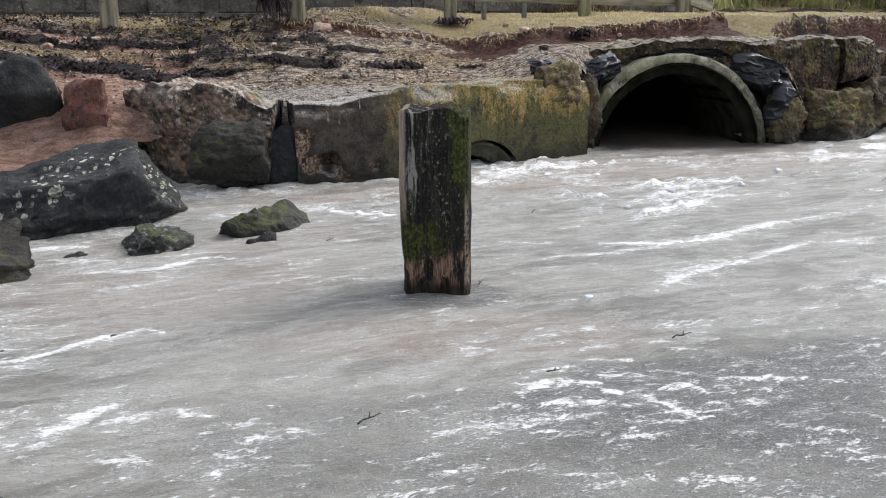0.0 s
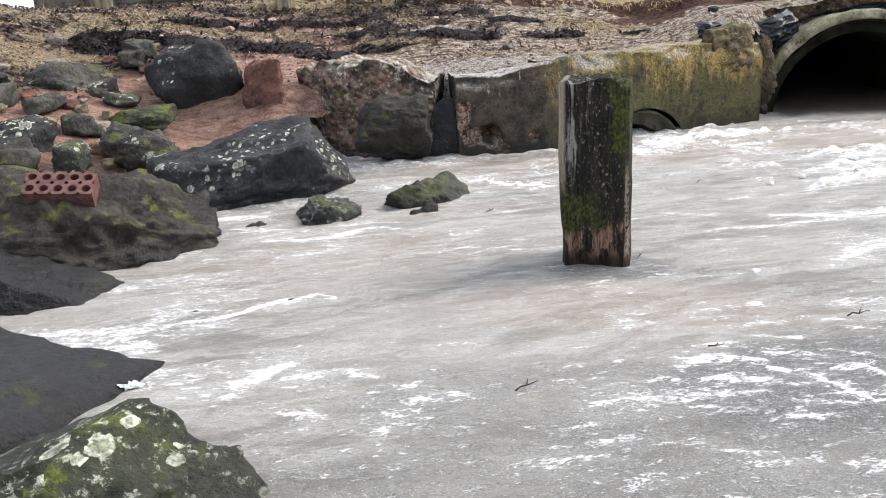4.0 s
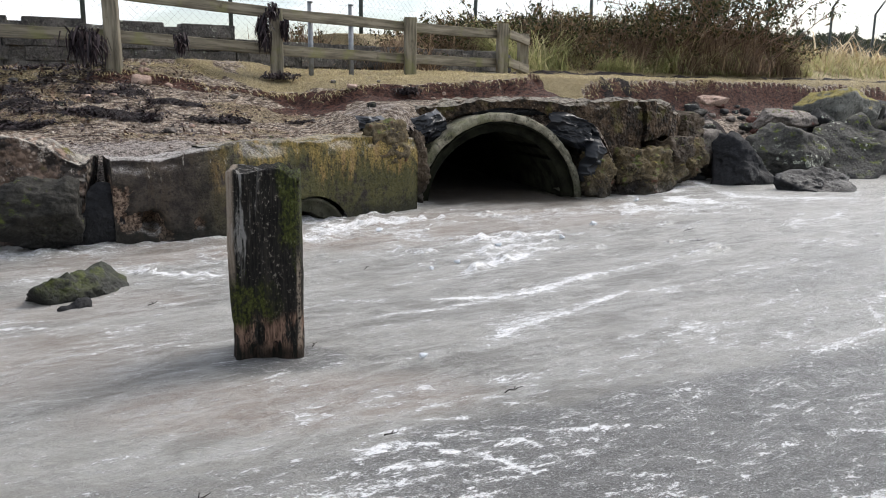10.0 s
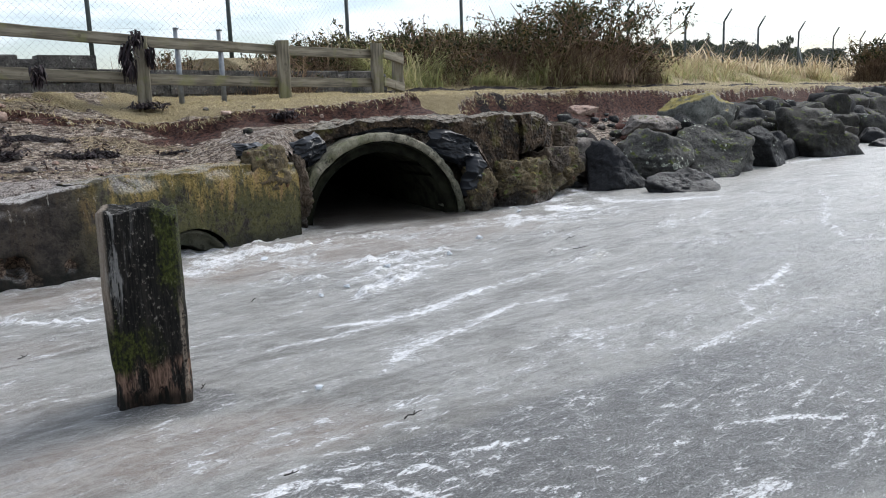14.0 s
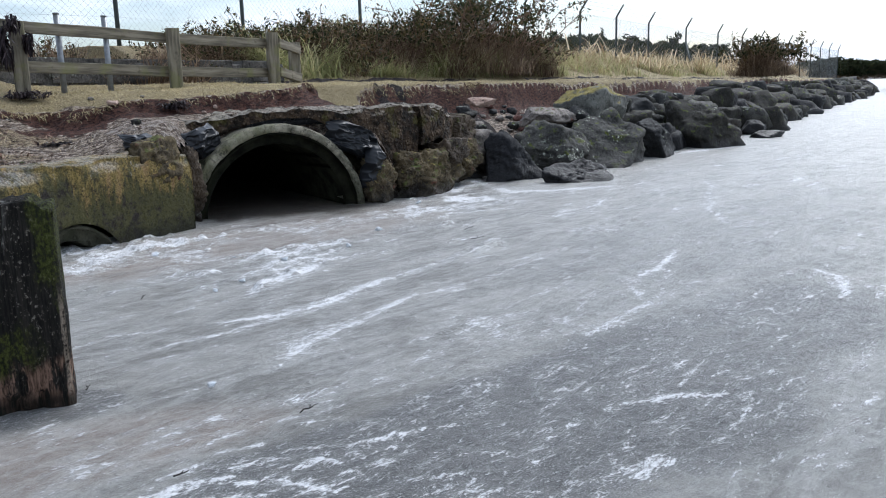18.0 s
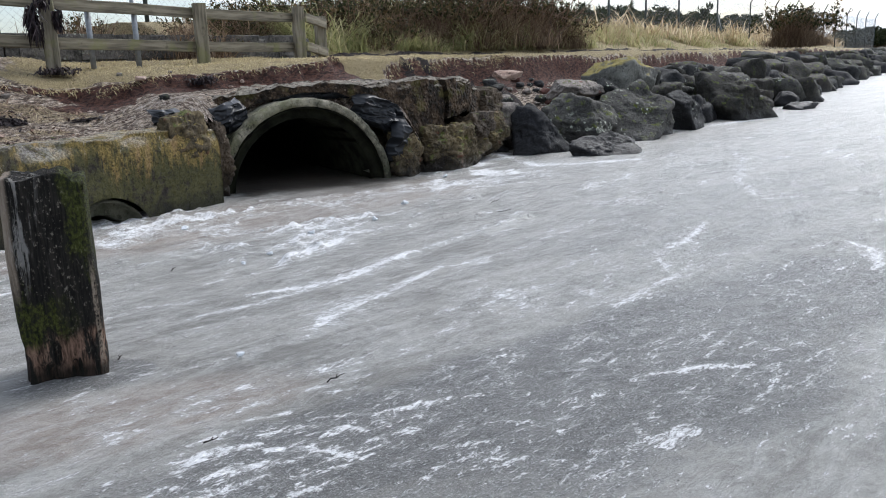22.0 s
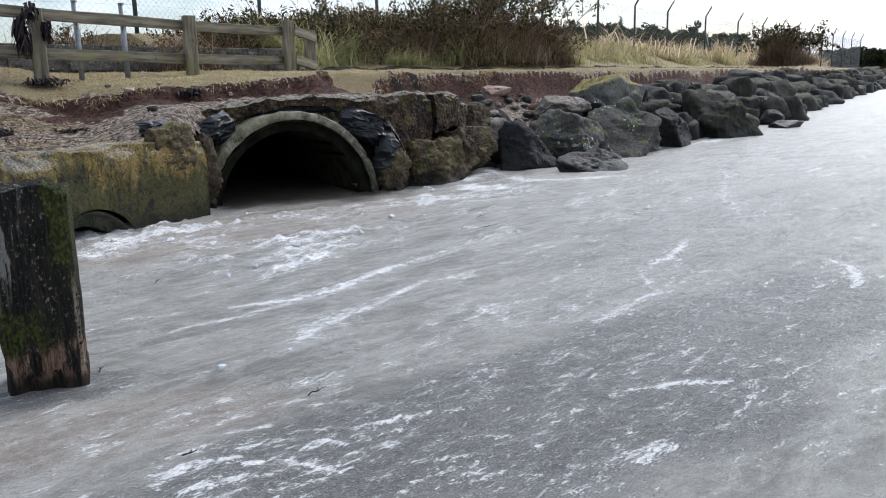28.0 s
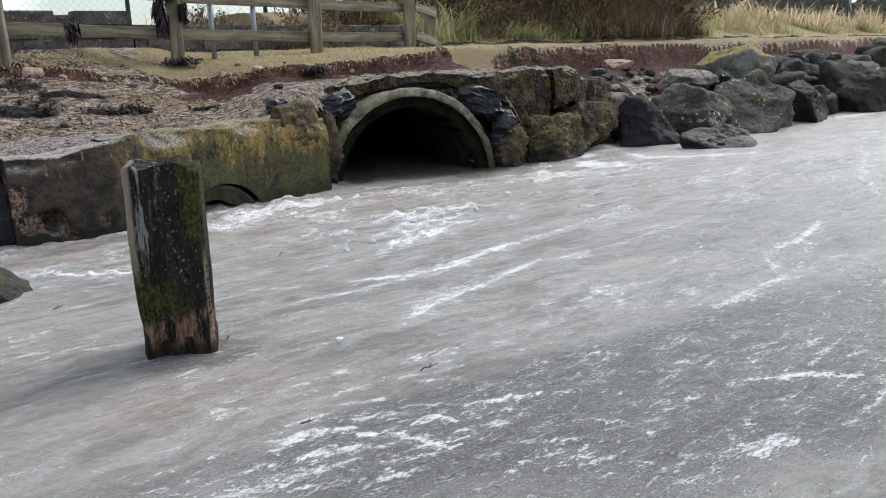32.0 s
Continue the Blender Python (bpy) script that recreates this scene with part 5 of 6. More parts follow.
for k in range(110):
    x, y = rng.uniform(-3.4, 1.4), rng.uniform(4.5, 6.4)
    z, v, sh = (float(a[0]) for a in land_height(np.array([x]), np.array([y])))
    if v < 0.4 or v > 2.2:
        continue
    w = rng.uniform(0.02, 0.08) + (0.08 if k % 23 == 0 else 0)
    boulder("pale stone lying among straw on the slope", (x, y, z + w * 0.15), (w, w * rng.uniform(0.6, 0.9), w * rng.uniform(0.4, 0.7)),
            (M_PINK, M_GREY, M_PINK, M_COBBLE)[k % 4], 800 + k, rng.uniform(0, 360), (0, 0), 9, 3, 0.06, 0.1, "stones on the slope", name="slope_stone", cat="stone")

# rubble wall on the far side of the pipe
rubble = thing("rubble_wall", "dark crumbling rubble wall beside the culvert", "sea wall")
rubble["kind"] = "structure"
part("backing", wall_run("backing", [(2.2, 5.82), (2.6, 5.86), (3.1, 6.1), (3.5, 6.45)], ((0, 0.32), (2, 0.3)), 0.4, M_RUBBLE, 0.05, 0.02, 31, foot=-0.1), rubble)
LINTEL_FOOT = ((0, 0.42), (0.12, 0.5), (0.32, 0.57), (0.7, 0.645), (0.95, 0.635), (1.12, 0.57), (1.26, 0.46), (1.38, 0.32), (1.5, 0.27), (2.2, 0.24))
part("concrete_slab", wall_run("concrete_slab", [(0.99, 5.72), (1.32, 5.68), (1.68, 5.6), (2.0, 5.6), (2.45, 5.66), (2.9, 5.86)], ((0, 0.63), (0.33, 0.675), (0.7, 0.7), (1.5, 0.7), (2.0, 0.69)), 0.5, M_OLDSLAB, 0.04, 0.014, 34, foot=LINTEL_FOOT), rubble, "dark pebbly slab of old concrete over the pipe")
part("concrete_slab", wall_run("concrete_slab", [(2.94, 5.83), (3.2, 6.02), (3.47, 6.3)], ((0, 0.66), (0.4, 0.68), (0.7, 0.6)), 0.5, M_OLDSLAB, 0.05, 0.014, 36, foot=((0, 0.38), (0.3, 0.42), (0.7, 0.36))), rubble, "cracked-off end of the old slab")


def wall_stone(at, size, seed, mat, rz=20.0):
    ob = part("stone", rock_mesh("stone", size, mat, seed, 7, 6, 0.09, 0.3), rubble)
    ob.matrix_basis = pose(*at, 0, 0, rz)


wall_stone((2.44, 5.62, 0.14), (0.34, 0.3, 0.42), 301, M_RUBBLE_YELLOW, 5)
wall_stone((3.0, 5.9, 0.12), (0.8, 0.46, 0.5), 303, M_RUBBLE_YELLOW, 32)
wall_stone((2.72, 5.76, 0.22), (0.42, 0.34, 0.26), 307, M_RUBBLE_YELLOW, 20)
wall_stone((3.2, 5.99, 0.3), (0.4, 0.36, 0.26), 308, M_RUBBLE, 38)
wall_stone((3.45, 6.2, 0.2), (0.46, 0.4, 0.44), 304, M_RUBBLE_YELLOW, 40)
wall_stone((2.68, 5.74, 0.02), (0.3, 0.3, 0.3), 302, M_RUBBLE)
wall_stone((3.58, 6.46, 0.46), (0.4, 0.36, 0.3), 306, M_RUBBLE, 35)
wall_stone((1.04, 5.5, 0.22), (0.16, 0.3, 0.6), 309, M_RUBBLE, 10)


# ---------------------------------------------------------------- the timber pile
def pile():
    ob = thing("timber_post", "old square timber pile, dark with moss, standing in slush", "post", at=(-0.002, 2.42, 0), rz=-4)
    w, d, h = 0.207, 0.19, 0.55
    n, m = 14, 60
    ring = []
    for i in range(4 * n):
        side, t = divmod(i, n)
        t = t / n * 2 - 1
        ring.append(((t, -1), (1, t), (-t, 1), (-1, -t))[side])
    ring = np.array(ring, float)
    ring /= (np.sum(np.abs(ring) ** 14, 1) ** (1 / 14))[:, None]
    zs = np.concatenate([np.linspace(-0.3, h, m)])
    p = np.array([(rx * w / 2, ry * d / 2, z) for z in zs for rx, ry in ring])
    a = np.stack([p[:, 0] * 30, p[:, 1] * 30, p[:, 2] * 1.6], 1)
    push = 0.004 * fbm(a, 1.0, 4, 3) + 0.006 * fbm(p, 9, 3, 6)
    crack = smooth(0.42, 0.6, fbm(np.stack([p[:, 0] * 46, p[:, 1] * 46, p[:, 2] * 2.0], 1), 1.0, 2, 12))
    push -= 0.010 * crack
    push -= 0.016 * smooth(0.16, 0.06, p[:, 2] + 0.05 * fbm(p, 16, 3, 2)) * smooth(-0.2, 0.3, fbm(p, 12, 3, 15))
    out = np.concatenate([p[:, :2], np.zeros((len(p), 1))], 1)
    out /= np.linalg.norm(out, axis=1)[:, None]
    p += out * push[:, None]
    p[:, 2] += np.where(p[:, 2] > h - 0.02, 0.012 * fbm(p, 22, 3, 19) - 0.01 * (p[:, 0] > 0.07), 0)
    nv = 4 * n
    f = []
    for k in range(m - 1):
        for i in range(nv):
            f.append((k * nv + i, k * nv + (i + 1) % nv, (k + 1) * nv + (i + 1) % nv, (k + 1) * nv + i))
    # the weathered end grain, dished a little
    last = (m - 1) * nv
    verts = list(p)
    prev = list(range(last, last + nv))
    for k, shrink in enumerate((0.9, 0.6, 0.3)):
        base = len(verts)
        for i in range(nv):
            q = p[last + i].copy()
            q[:2] *= shrink
            q[2] += 0.004 - 0.006 * k + 0.01 * fbm(q[None] * 1.0, 40, 3, 23)[0]
            verts.append(q)
        f += [(prev[i], prev[(i + 1) % nv], base + (i + 1) % nv, base + i) for i in range(nv)]
        prev = list(range(base, base + nv))
    f.append(tuple(prev))
    part("shaft", mesh_of("shaft", verts, f, M_PILE), ob)
    return ob


pile()


# ---------------------------------------------------------------- fences
def beam(name, a, b, high, thick, mat, seed=0, seg=14):
    """A sawn rail from a to b with softened, slightly uneven edges; its own frame has x along it."""
    a, b = Vector(a), Vector(b)
    length = (b - a).length
    prof = [(-1, -0.86), (-0.86, -1), (0.86, -1), (1, -0.86), (1, 0.86), (0.86, 1), (-0.86, 1), (-1, 0.86)]
    p = np.array([(x, y * thick / 2, z * high / 2) for x in np.linspace(0, length, seg) for y, z in prof])
    p[:, 1:] *= (1 + 0.07 * fbm(p + seed, 4, 3, seed))[:, None]
    p[:, 2] += 0.006 * fbm(np.stack([p[:, 0], p[:, 0] * 0 + seed, p[:, 0] * 0], 1), 1.1, 2, seed)
    f = [tuple(q) for q in grid_faces(seg, 8).tolist()]
    f += [(k * 8 + 7, (k + 1) * 8 + 7, (k + 1) * 8, k * 8) for k in range(seg - 1)]
    f += [tuple(range(7, -1, -1)), tuple(range((seg - 1) * 8, seg * 8))]
    me = mesh_of(name, p, f, mat, False)
    x = (b - a).normalized()
    y = Vector((0, 0, 1)).cross(x) if abs(x.z) < 0.95 else Vector((0, 1, 0))
    y.normalize()
    m = Matrix((x, y, x.cross(y))).transposed().to_4x4()
    m.translation = a
    return me, m


def beam_part(name, a, b, high, thick, mat, parent, seed=0):
    me, m = beam(name, a, b, high, thick, mat, seed)
    ob = part(name, me, parent)
    ob.matrix_basis = m
    return ob


rail_fence = thing("post_and_rail_fence", "weathered two-rail timber fence with dried seaweed on it", "fence")
F_POSTS = ((-3.6, 5.75, 0.92, 1.42), (-2.26, 5.95, 0.9, 1.42), (-0.97, 6.15, 0.88, 1.41), (0.15, 6.66, 0.83, 1.34), (1.335, 7.29, 0.82, 1.355), (2.36, 7.86, 0.84, 1.37), (2.68, 8.2, 0.82, 1.30))
for k, (x, y, z0, z1) in enumerate(F_POSTS):
    beam_part("post", (x, y, z0 - 0.2), (x + 0.004, y, z1 + 0.02), 0.1, 0.1, M_FENCE, rail_fence, 40 + k)
RAIL_Z = ((1.16, 1.44), (1.13, 1.42), (1.105, 1.395), (1.055, 1.335), (1.022, 1.295), (1.02, 1.29), (0.965, 1.245))
for k in range(len(F_POSTS) - 1):
    for j in (0, 1):
        a, b = F_POSTS[k], F_POSTS[k + 1]
        shift = 0.07 if k < 5 else 0.0
        side = Vector((b[1] - a[1], -(b[0] - a[0]), 0)).normalized() * (-0.068 if k < 5 else 0.066)
        va, vb = Vector((a[0], a[1], RAIL_Z[k][j])) + side, Vector((b[0], b[1], RAIL_Z[k + 1][j])) + side
        beam_part("rail", va, vb, 0.085, 0.035, M_FENCE, rail_fence, 60 + 2 * k + j)


def rod(name, a, b, r, mat, parent, seg=10):
    bm = bmesh.new()
    bmesh.ops.create_cone(bm, cap_ends=True, segments=seg, radius1=r, radius2=r, depth=(Vector(b) - Vector(a)).length)
    bm.transform(Matrix.Translation((Vector(a) + Vector(b)) / 2) @ (Vector(b) - Vector(a)).to_track_quat("Z", "Y").to_matrix().to_4x4())
    return part(name, bm_mesh(name, bm, mat, True), parent)


for k, (x, y) in enumerate(((0.44, 6.95), (0.79, 7.1))):
    ob = thing("steel_pole", "thin galvanised steel pole standing behind the rails", "pole", "steel poles", (x, y, 0.78))
    rod("tube", (0, 0, -0.1), (0, 0, 0.66), 0.022, M_GALV, ob)
    rod("cap", (0, 0, 0.66), (0, 0, 0.672), 0.024, M_GALV, ob)

# concrete block wall behind the fence
block_wall = thing("block_wall", "low grey wall of rough concrete blocks in courses", "wall")
block_wall["kind"] = "structure"


def rough_block(w, d, h, seed):
    bm = bmesh.new()
    bmesh.ops.create_cube(bm, size=1)
    bm.transform(Matrix.Diagonal((w, d, h, 1)))
    bmesh.ops.bevel(bm, geom=list(bm.edges), offset=0.006, segments=1, affect="EDGES")
    r = random.Random(seed)
    for v in bm.verts:
        v.co += Vector((r.uniform(-1, 1), r.uniform(-1, 1), r.uniform(-1, 1))) * 0.004
    return bm_mesh("block", bm, M_BLOCK)


B_LINE = ((-4.6, 6.4), (-1.9, 7.0), (-0.2, 7.55), (1.2, 8.3), (2.75, 9.0))
B_ROWS = (4, 4, 3, 3)
block_meshes = [rough_block(0.445, 0.2, 0.108, k) for k in range(5)]
rnd = random.Random(4)
for k in range(4):
    a, b = Vector((*B_LINE[k], 0)), Vector((*B_LINE[k + 1], 0))
    n_blocks = max(1, int((b - a).length / 0.45))
    turn = math.degrees(math.atan2(b.y - a.y, b.x - a.x))
    for row in range(B_ROWS[k]):
        for j in range(n_blocks):
            q = a + (b - a) * ((j + (0.62 if row % 2 else 0.4)) / n_blocks)
            ob = part("block", block_meshes[rnd.randint(0, 4)], block_wall)
            ob.matrix_basis = pose(q.x, q.y + rnd.uniform(-0.006, 0.006), 0.83 + 0.055 + 0.112 * row, 0, rnd.uniform(-0.15, 0.15), turn)
    mid_z = 0.83 + 0.056 * B_ROWS[k] - 0.02
    beam_part("core", a + Vector((0, 0.0, mid_z)), b + Vector((0, 0.0, mid_z)), 0.112 * B_ROWS[k] - 0.03, 0.172, M_BLOCK, block_wall, k)

# chain-link fence with cranked posts
mesh_fence = thing("chain_link_fence", "tall chain-link fence with cranked dark steel posts", "fence")
C_AZ = (-32, -21, -10.5, -1.5, 7.1, 14.9, 22.7, 30.3, 33.9, 37.6, 40.0, 42.1, 44.5, 46.5, 48.0, 49.1, 50.0, 50.8, 51.5, 52.1, 52.65, 53.15, 53.65)
C_R = (12.2, 11.2, 10.8, 10.8, 11.2, 12.8, 14.8, 17.3, 19.8, 22.6, 24.9, 28.0, 31.2, 35.3, 38.5, 41.2, 44.0, 46.5, 49.2, 52.2, 55.2, 58.4, 62)
C_POS = [Vector((math.sin(radians(a)) * r, math.cos(radians(a)) * r, 0.9)) for a, r in zip(C_AZ, C_R)]
for k, p in enumerate(C_POS):
    nxt = C_POS[min(k + 1, len(C_POS) - 1)] - C_POS[max(k - 1, 0)]
    out = Vector((nxt.y, -nxt.x, 0)).normalized()
    top = p + Vector((0, 0, 1.85))
    post_ob = rod("fence_post", p, top, 0.03, M_GREENSTEEL, mesh_fence, 6)
    tip = top + out * 0.1 + Vector((nxt.x, nxt.y, 0)).normalized() * 0.3 + Vector((0, 0, 0.36))
    rod("cranked_arm", top, tip, 0.026, M_GREENSTEEL, mesh_fence, 6)
    if k == 12:
        rod("brace", top - Vector((0, 0, 0.5)), p + Vector((nxt.x, nxt.y, 0)).normalized() * 1.6, 0.03, M_GREENSTEEL, mesh_fence, 6)
        rod("brace", top - Vector((0, 0, 0.5)), p - Vector((nxt.x, nxt.y, 0)).normalized() * 0.8 + out * 0.6, 0.03, M_GREENSTEEL, mesh_fence, 6)


def strands(name, pairs, r, mat, parent):
    """Thin three-sided wires, one mesh."""
    pairs = np.array(pairs, float)
    a, b = pairs[:, 0], pairs[:, 1]
    d = b - a
    d /= np.linalg.norm(d, axis=1)[:, None]
    u = np.cross(d, np.array([0.3, 0.9, 0.31]))
    u /= np.linalg.norm(u, axis=1)[:, None]
    w = np.cross(d, u)
    vs = []
    for end in (a, b):
        for k in range(3):
            t = 2 * math.pi * k / 3
            vs.append(end + r * (math.cos(t) * u + math.sin(t) * w))
    v = np.stack(vs, 1).reshape(-1, 3)
    base = np.arange(len(a))[:, None] * 6
    f = np.concatenate([base + np.array([[k, (k + 1) % 3, 3 + (k + 1) % 3, 3 + k]]) for k in range(3)])
    return part(name, mesh_of(name, v, f, mat, False), parent)


for k in range(len(C_POS) - 1):
    a, b = C_POS[k], C_POS[k + 1]
    length, high = (b - a).length, 1.8
    along = (b - a) / length
    step = 0.085 if k < 9 else 0.14
    rows = []
    for j in range(-int(high / step), int(length / step) + 1):
        for sgn in (1, -1):
            s0, s1 = j * step, j * step + high
            t0, t1 = max(0, -s0 / high), min(1, (length - s0) / high)
            if t1 > t0:
                z = lambda t: t if sgn > 0 else 1 - t
                pa = a + along * (s0 + t0 * high) + Vector((0, 0, z(t0) * high))
                pb = a + along * (s0 + t1 * high) + Vector((0, 0, z(t1) * high))
                rows.append((tuple(pa), tuple(pb)))
    for zz in (0.05, 0.9, 1.8):
        rows.append((tuple(a + Vector((0, 0, zz))), tuple(b + Vector((0, 0, zz)))))
    for zz in (0.1, 0.2, 0.3):
        rows.append((tuple(a + Vector((0, 0, 1.85 + zz))), tuple(b + Vector((0, 0, 1.85 + zz)))))
    strands("wire_mesh", rows, 0.0013 if k < 5 else 0.0013 if k < 9 else 0.0026, M_GALV, mesh_fence)


# ---------------------------------------------------------------- black plastic sheeting round the pipe
def crumpled(name, label, centre, size, seed, rz, rx=0.0, ry=0.0):
    """A crumpled sheet with long soft folds, bulging towards the water."""
    nu, nv = 90, 60
    u, v = np.meshgrid(np.linspace(-1, 1, nu), np.linspace(-1, 1, nv), indexing="ij")
    u, v = u.ravel(), v.ravel()
    p = np.stack([u * size[0] / 2, 0 * u, v * size[1] / 2], 1)
    q = p.copy()
    q[:, 0] += 0.12 * size[0] * fbm(p / size[1], 1.2, 3, seed + 1)
    q[:, 2] += 0.16 * size[1] * fbm(p / size[1], 1.1, 3, seed + 2)
    w = p / size[1] * np.array([0.8, 1, 1.7]) + seed
    fold = (1 - np.abs(fbm(w, 1.5, 2, seed))) ** 2.5
    crease = (1 - np.abs(fbm(w, 4.2, 2, seed + 6))) ** 4
    q[:, 1] = -size[2] * (0.9 * fold + 0.22 * crease) + size[2] * 0.9 * (np.abs(u) ** 3 + np.abs(v) ** 3)
    ob = new(name, mesh_of(name, q, grid_faces(nu, nv), M_PLASTIC))
    mod = ob.modifiers.new("thickness", "SOLIDIFY")
    mod.thickness = 0.004
    ob.matrix_basis = pose(*centre, rx, ry, rz)
    return tagged(ob, label, "plastic sheet", "plastic round the culvert")


crumpled("plastic_sheet", "crumpled black plastic sheet tucked beside the pipe crown", (2.27, 5.62, 0.46), (0.5, 0.22, 0.1), 3, 14, 0, 24)
crumpled("plastic_sheet", "crumpled black plastic hanging beside the pipe", (2.38, 5.55, 0.24), (0.18, 0.32, 0.09), 5, 10, 0, 12)
# this strip is no plastic: it draws the dark gap shadow above the crown
crumpled("plastic_sheet", "black strip that stands in for the gap shadow over the pipe crown", (1.76, 5.66, 0.625), (0.6, 0.06, 0.03), 7, 4, -20)
crumpled("plastic_sheet", "crumpled black plastic on the wall beside the pipe", (1.1, 5.56, 0.5), (0.34, 0.2, 0.09), 9, 10, 0, -16)
crumpled("plastic_sheet", "small crumpled black plastic scrap on the wall top", (0.71, 5.22, 0.53), (0.19, 0.13, 0.07), 11, 15)


# ---------------------------------------------------------------- plants and litter
def blades(name, roots, length, width, lean, mat, seed, droop=0.35, flat_azimuth=None):
    """Many thin curved blades as one mesh. lean: mean angle from upright, degrees."""
    rng = np.random.RandomState(seed)
    n = len(roots)
    az = rng.uniform(0, 2 * math.pi, n) if flat_azimuth is None else np.radians(flat_azimuth) + rng.normal(0, 0.6, n)
    le = length * rng.uniform(0.5, 1.25, n) * (1.0 if length < 0.2 else np.clip(1 + 1.4 * fbm(roots * np.array([1, 1, 0]), 1.7, 3, 83), 0.45, 1.6))
    if length > 0.2:
        az = 3.0 * fbm(roots * np.array([1, 1, 0]), 1.1, 3, 87) * math.pi + rng.normal(0, 0.9, n)
    th = np.radians(np.clip(lean + rng.normal(0, 14, n), 0, 96 if lean < 100 else 178))
    side = np.stack([-np.sin(az), np.cos(az), np.zeros(n)], 1)
    pts = [roots]
    cur = roots
    for k in range(3):
        t = th + droop * k * rng.uniform(0.4, 1.4, n)
        cur = cur + (np.stack([np.cos(az) * np.sin(t), np.sin(az) * np.sin(t), np.cos(t)], 1) * (le / 3)[:, None])
        pts.append(cur)
    wd = (width * rng.uniform(0.6, 1.3, n))[:, None]
    v = np.stack([pts[0] - side * wd / 2, pts[0] + side * wd / 2, pts[1] - side * wd / 2, pts[1] + side * wd / 2,
                  pts[2] - side * wd / 3, pts[2] + side * wd / 3, pts[3]], 1).reshape(-1, 3)
    base = np.arange(n)[:, None] * 7
    tri = np.array([[0, 1, 3], [0, 3, 2], [2, 3, 5], [2, 5, 4], [4, 5, 6]])
    f = (base[:, None, :] + tri[None]).reshape(-1, 3)
    return mesh_of(name, v, f, mat, False)


def scatter(n, x0, x1, y0, y1, seed, test):
    """Places on the land inside a box where test(v, s, p) beats a random draw."""
    rng = np.random.RandomState(seed)
    x, y = rng.uniform(x0, x1, n), rng.uniform(y0, y1, n)
    z, v, s = land_height(x, y)
    ok = rng.uniform(0, 1, n) < test(v, s, flat(x, y))
    return np.stack([x, y, z], 1)[ok]


def weed_mask(v, s, p):
    lower = np.interp(s, [6.7, 7.3], [0.95, 0.3])
    zone = smooth(lower, lower + 0.4, v) * (1 - smooth(2.2, 3.0, v)) * (1 - smooth(8.2, 9.6, s))
    loose = zone * np.clip(0.04 + 0.4 * smooth(0.05, 0.2, 0.6 * fbm(p, 8, 4, 22) + 0.75 * fbm(drift(p), 2.3, 5, 21)), 0, 1)
    return np.maximum(loose, drifts(p) * smooth(0.2, 0.4, v))


def straw_mask(v, s, p):
    lower = np.interp(s, [6.7, 7.3], [0.95, 0.3])
    zone = smooth(lower, lower + 0.4, v) * (1 - smooth(2.3, 3.0, v)) * (1 - smooth(9.6, 10.6, s))
    zone = np.maximum(zone, (1 - smooth(-3.0, -2.5, p[:, 0])) * smooth(1.0, 1.3, v) * (1 - smooth(3, 4, v)))
    return zone * (1 - 0.55 * smooth(7.8, 8.6, s)) * (0.1 + 0.9 * smooth(-0.1, 0.25, fbm(drift(p), 3.4, 4, 33))) * (1 - weed_mask(v, s, p))


roots = scatter(160000, -4.6, 1.6, 3.2, 7.6, 11, weed_mask)
roots[:, 2] += 0.012
roots = np.concatenate([roots, scatter(60000, 2.6, 16, 8, 18, 27, wrack_line)])
tagged(new("seaweed_litter", blades("seaweed_litter", roots, 0.05, 0.011, 68, M_WEED, 12, 0.35)), "dark dried seaweed strewn in drifts over the slope", "seaweed", kind="stuff")
roots = scatter(60000, -4.6, 2.2, 3.2, 7.8, 13, straw_mask)
pieces = scatter(26000, -4.6, 2.2, 3.2, 7.6, 43, straw_mask)
pieces[:, 2] += 0.006
tagged(new("bark_litter", blades("bark_litter", pieces, 0.07, 0.012, 84, M_TWIG, 44, 0.1)), "brown scraps of bark and stalk on the slope", "litter", kind="stuff")
tagged(new("straw_litter", blades("straw_litter", roots, 0.06, 0.004, 80, M_STRAW, 14, 0.2)), "pale dry straw and stalks lying on the slope", "straw", kind="stuff")


def grit(name, places, size, mat, seed):
    """Many small broken bits as one mesh, each an uneven eight-sided lump."""
    rng = np.random.RandomState(seed)
    n = len(places)
    arm = np.array([[1, 0, 0], [0, 1, 0], [-1, 0, 0], [0, -1, 0], [0, 0, 0.7], [0, 0, -0.7]], float)
    tri = np.array([[0, 1, 4], [1, 2, 4], [2, 3, 4], [3, 0, 4], [1, 0, 5], [2, 1, 5], [3, 2, 5], [0, 3, 5]])
    big = size * rng.uniform(0.35, 1.0, n) ** 2 * 1.6
    v = arm[None] * rng.uniform(0.5, 1.2, (n, 6, 1)) + rng.normal(0, 0.16, (n, 6, 3))
    a = rng.uniform(0, 6.28, n)
    c, q = np.cos(a)[:, None], np.sin(a)[:, None]
    v = np.stack([v[..., 0] * c - v[..., 1] * q, v[..., 0] * q + v[..., 1] * c, v[..., 2]], -1) * big[:, None, None] + places[:, None]
    return mesh_of(name, v.reshape(-1, 3), (np.arange(n)[:, None, None] * 6 + tri[None]).reshape(-1, 3), mat, False)


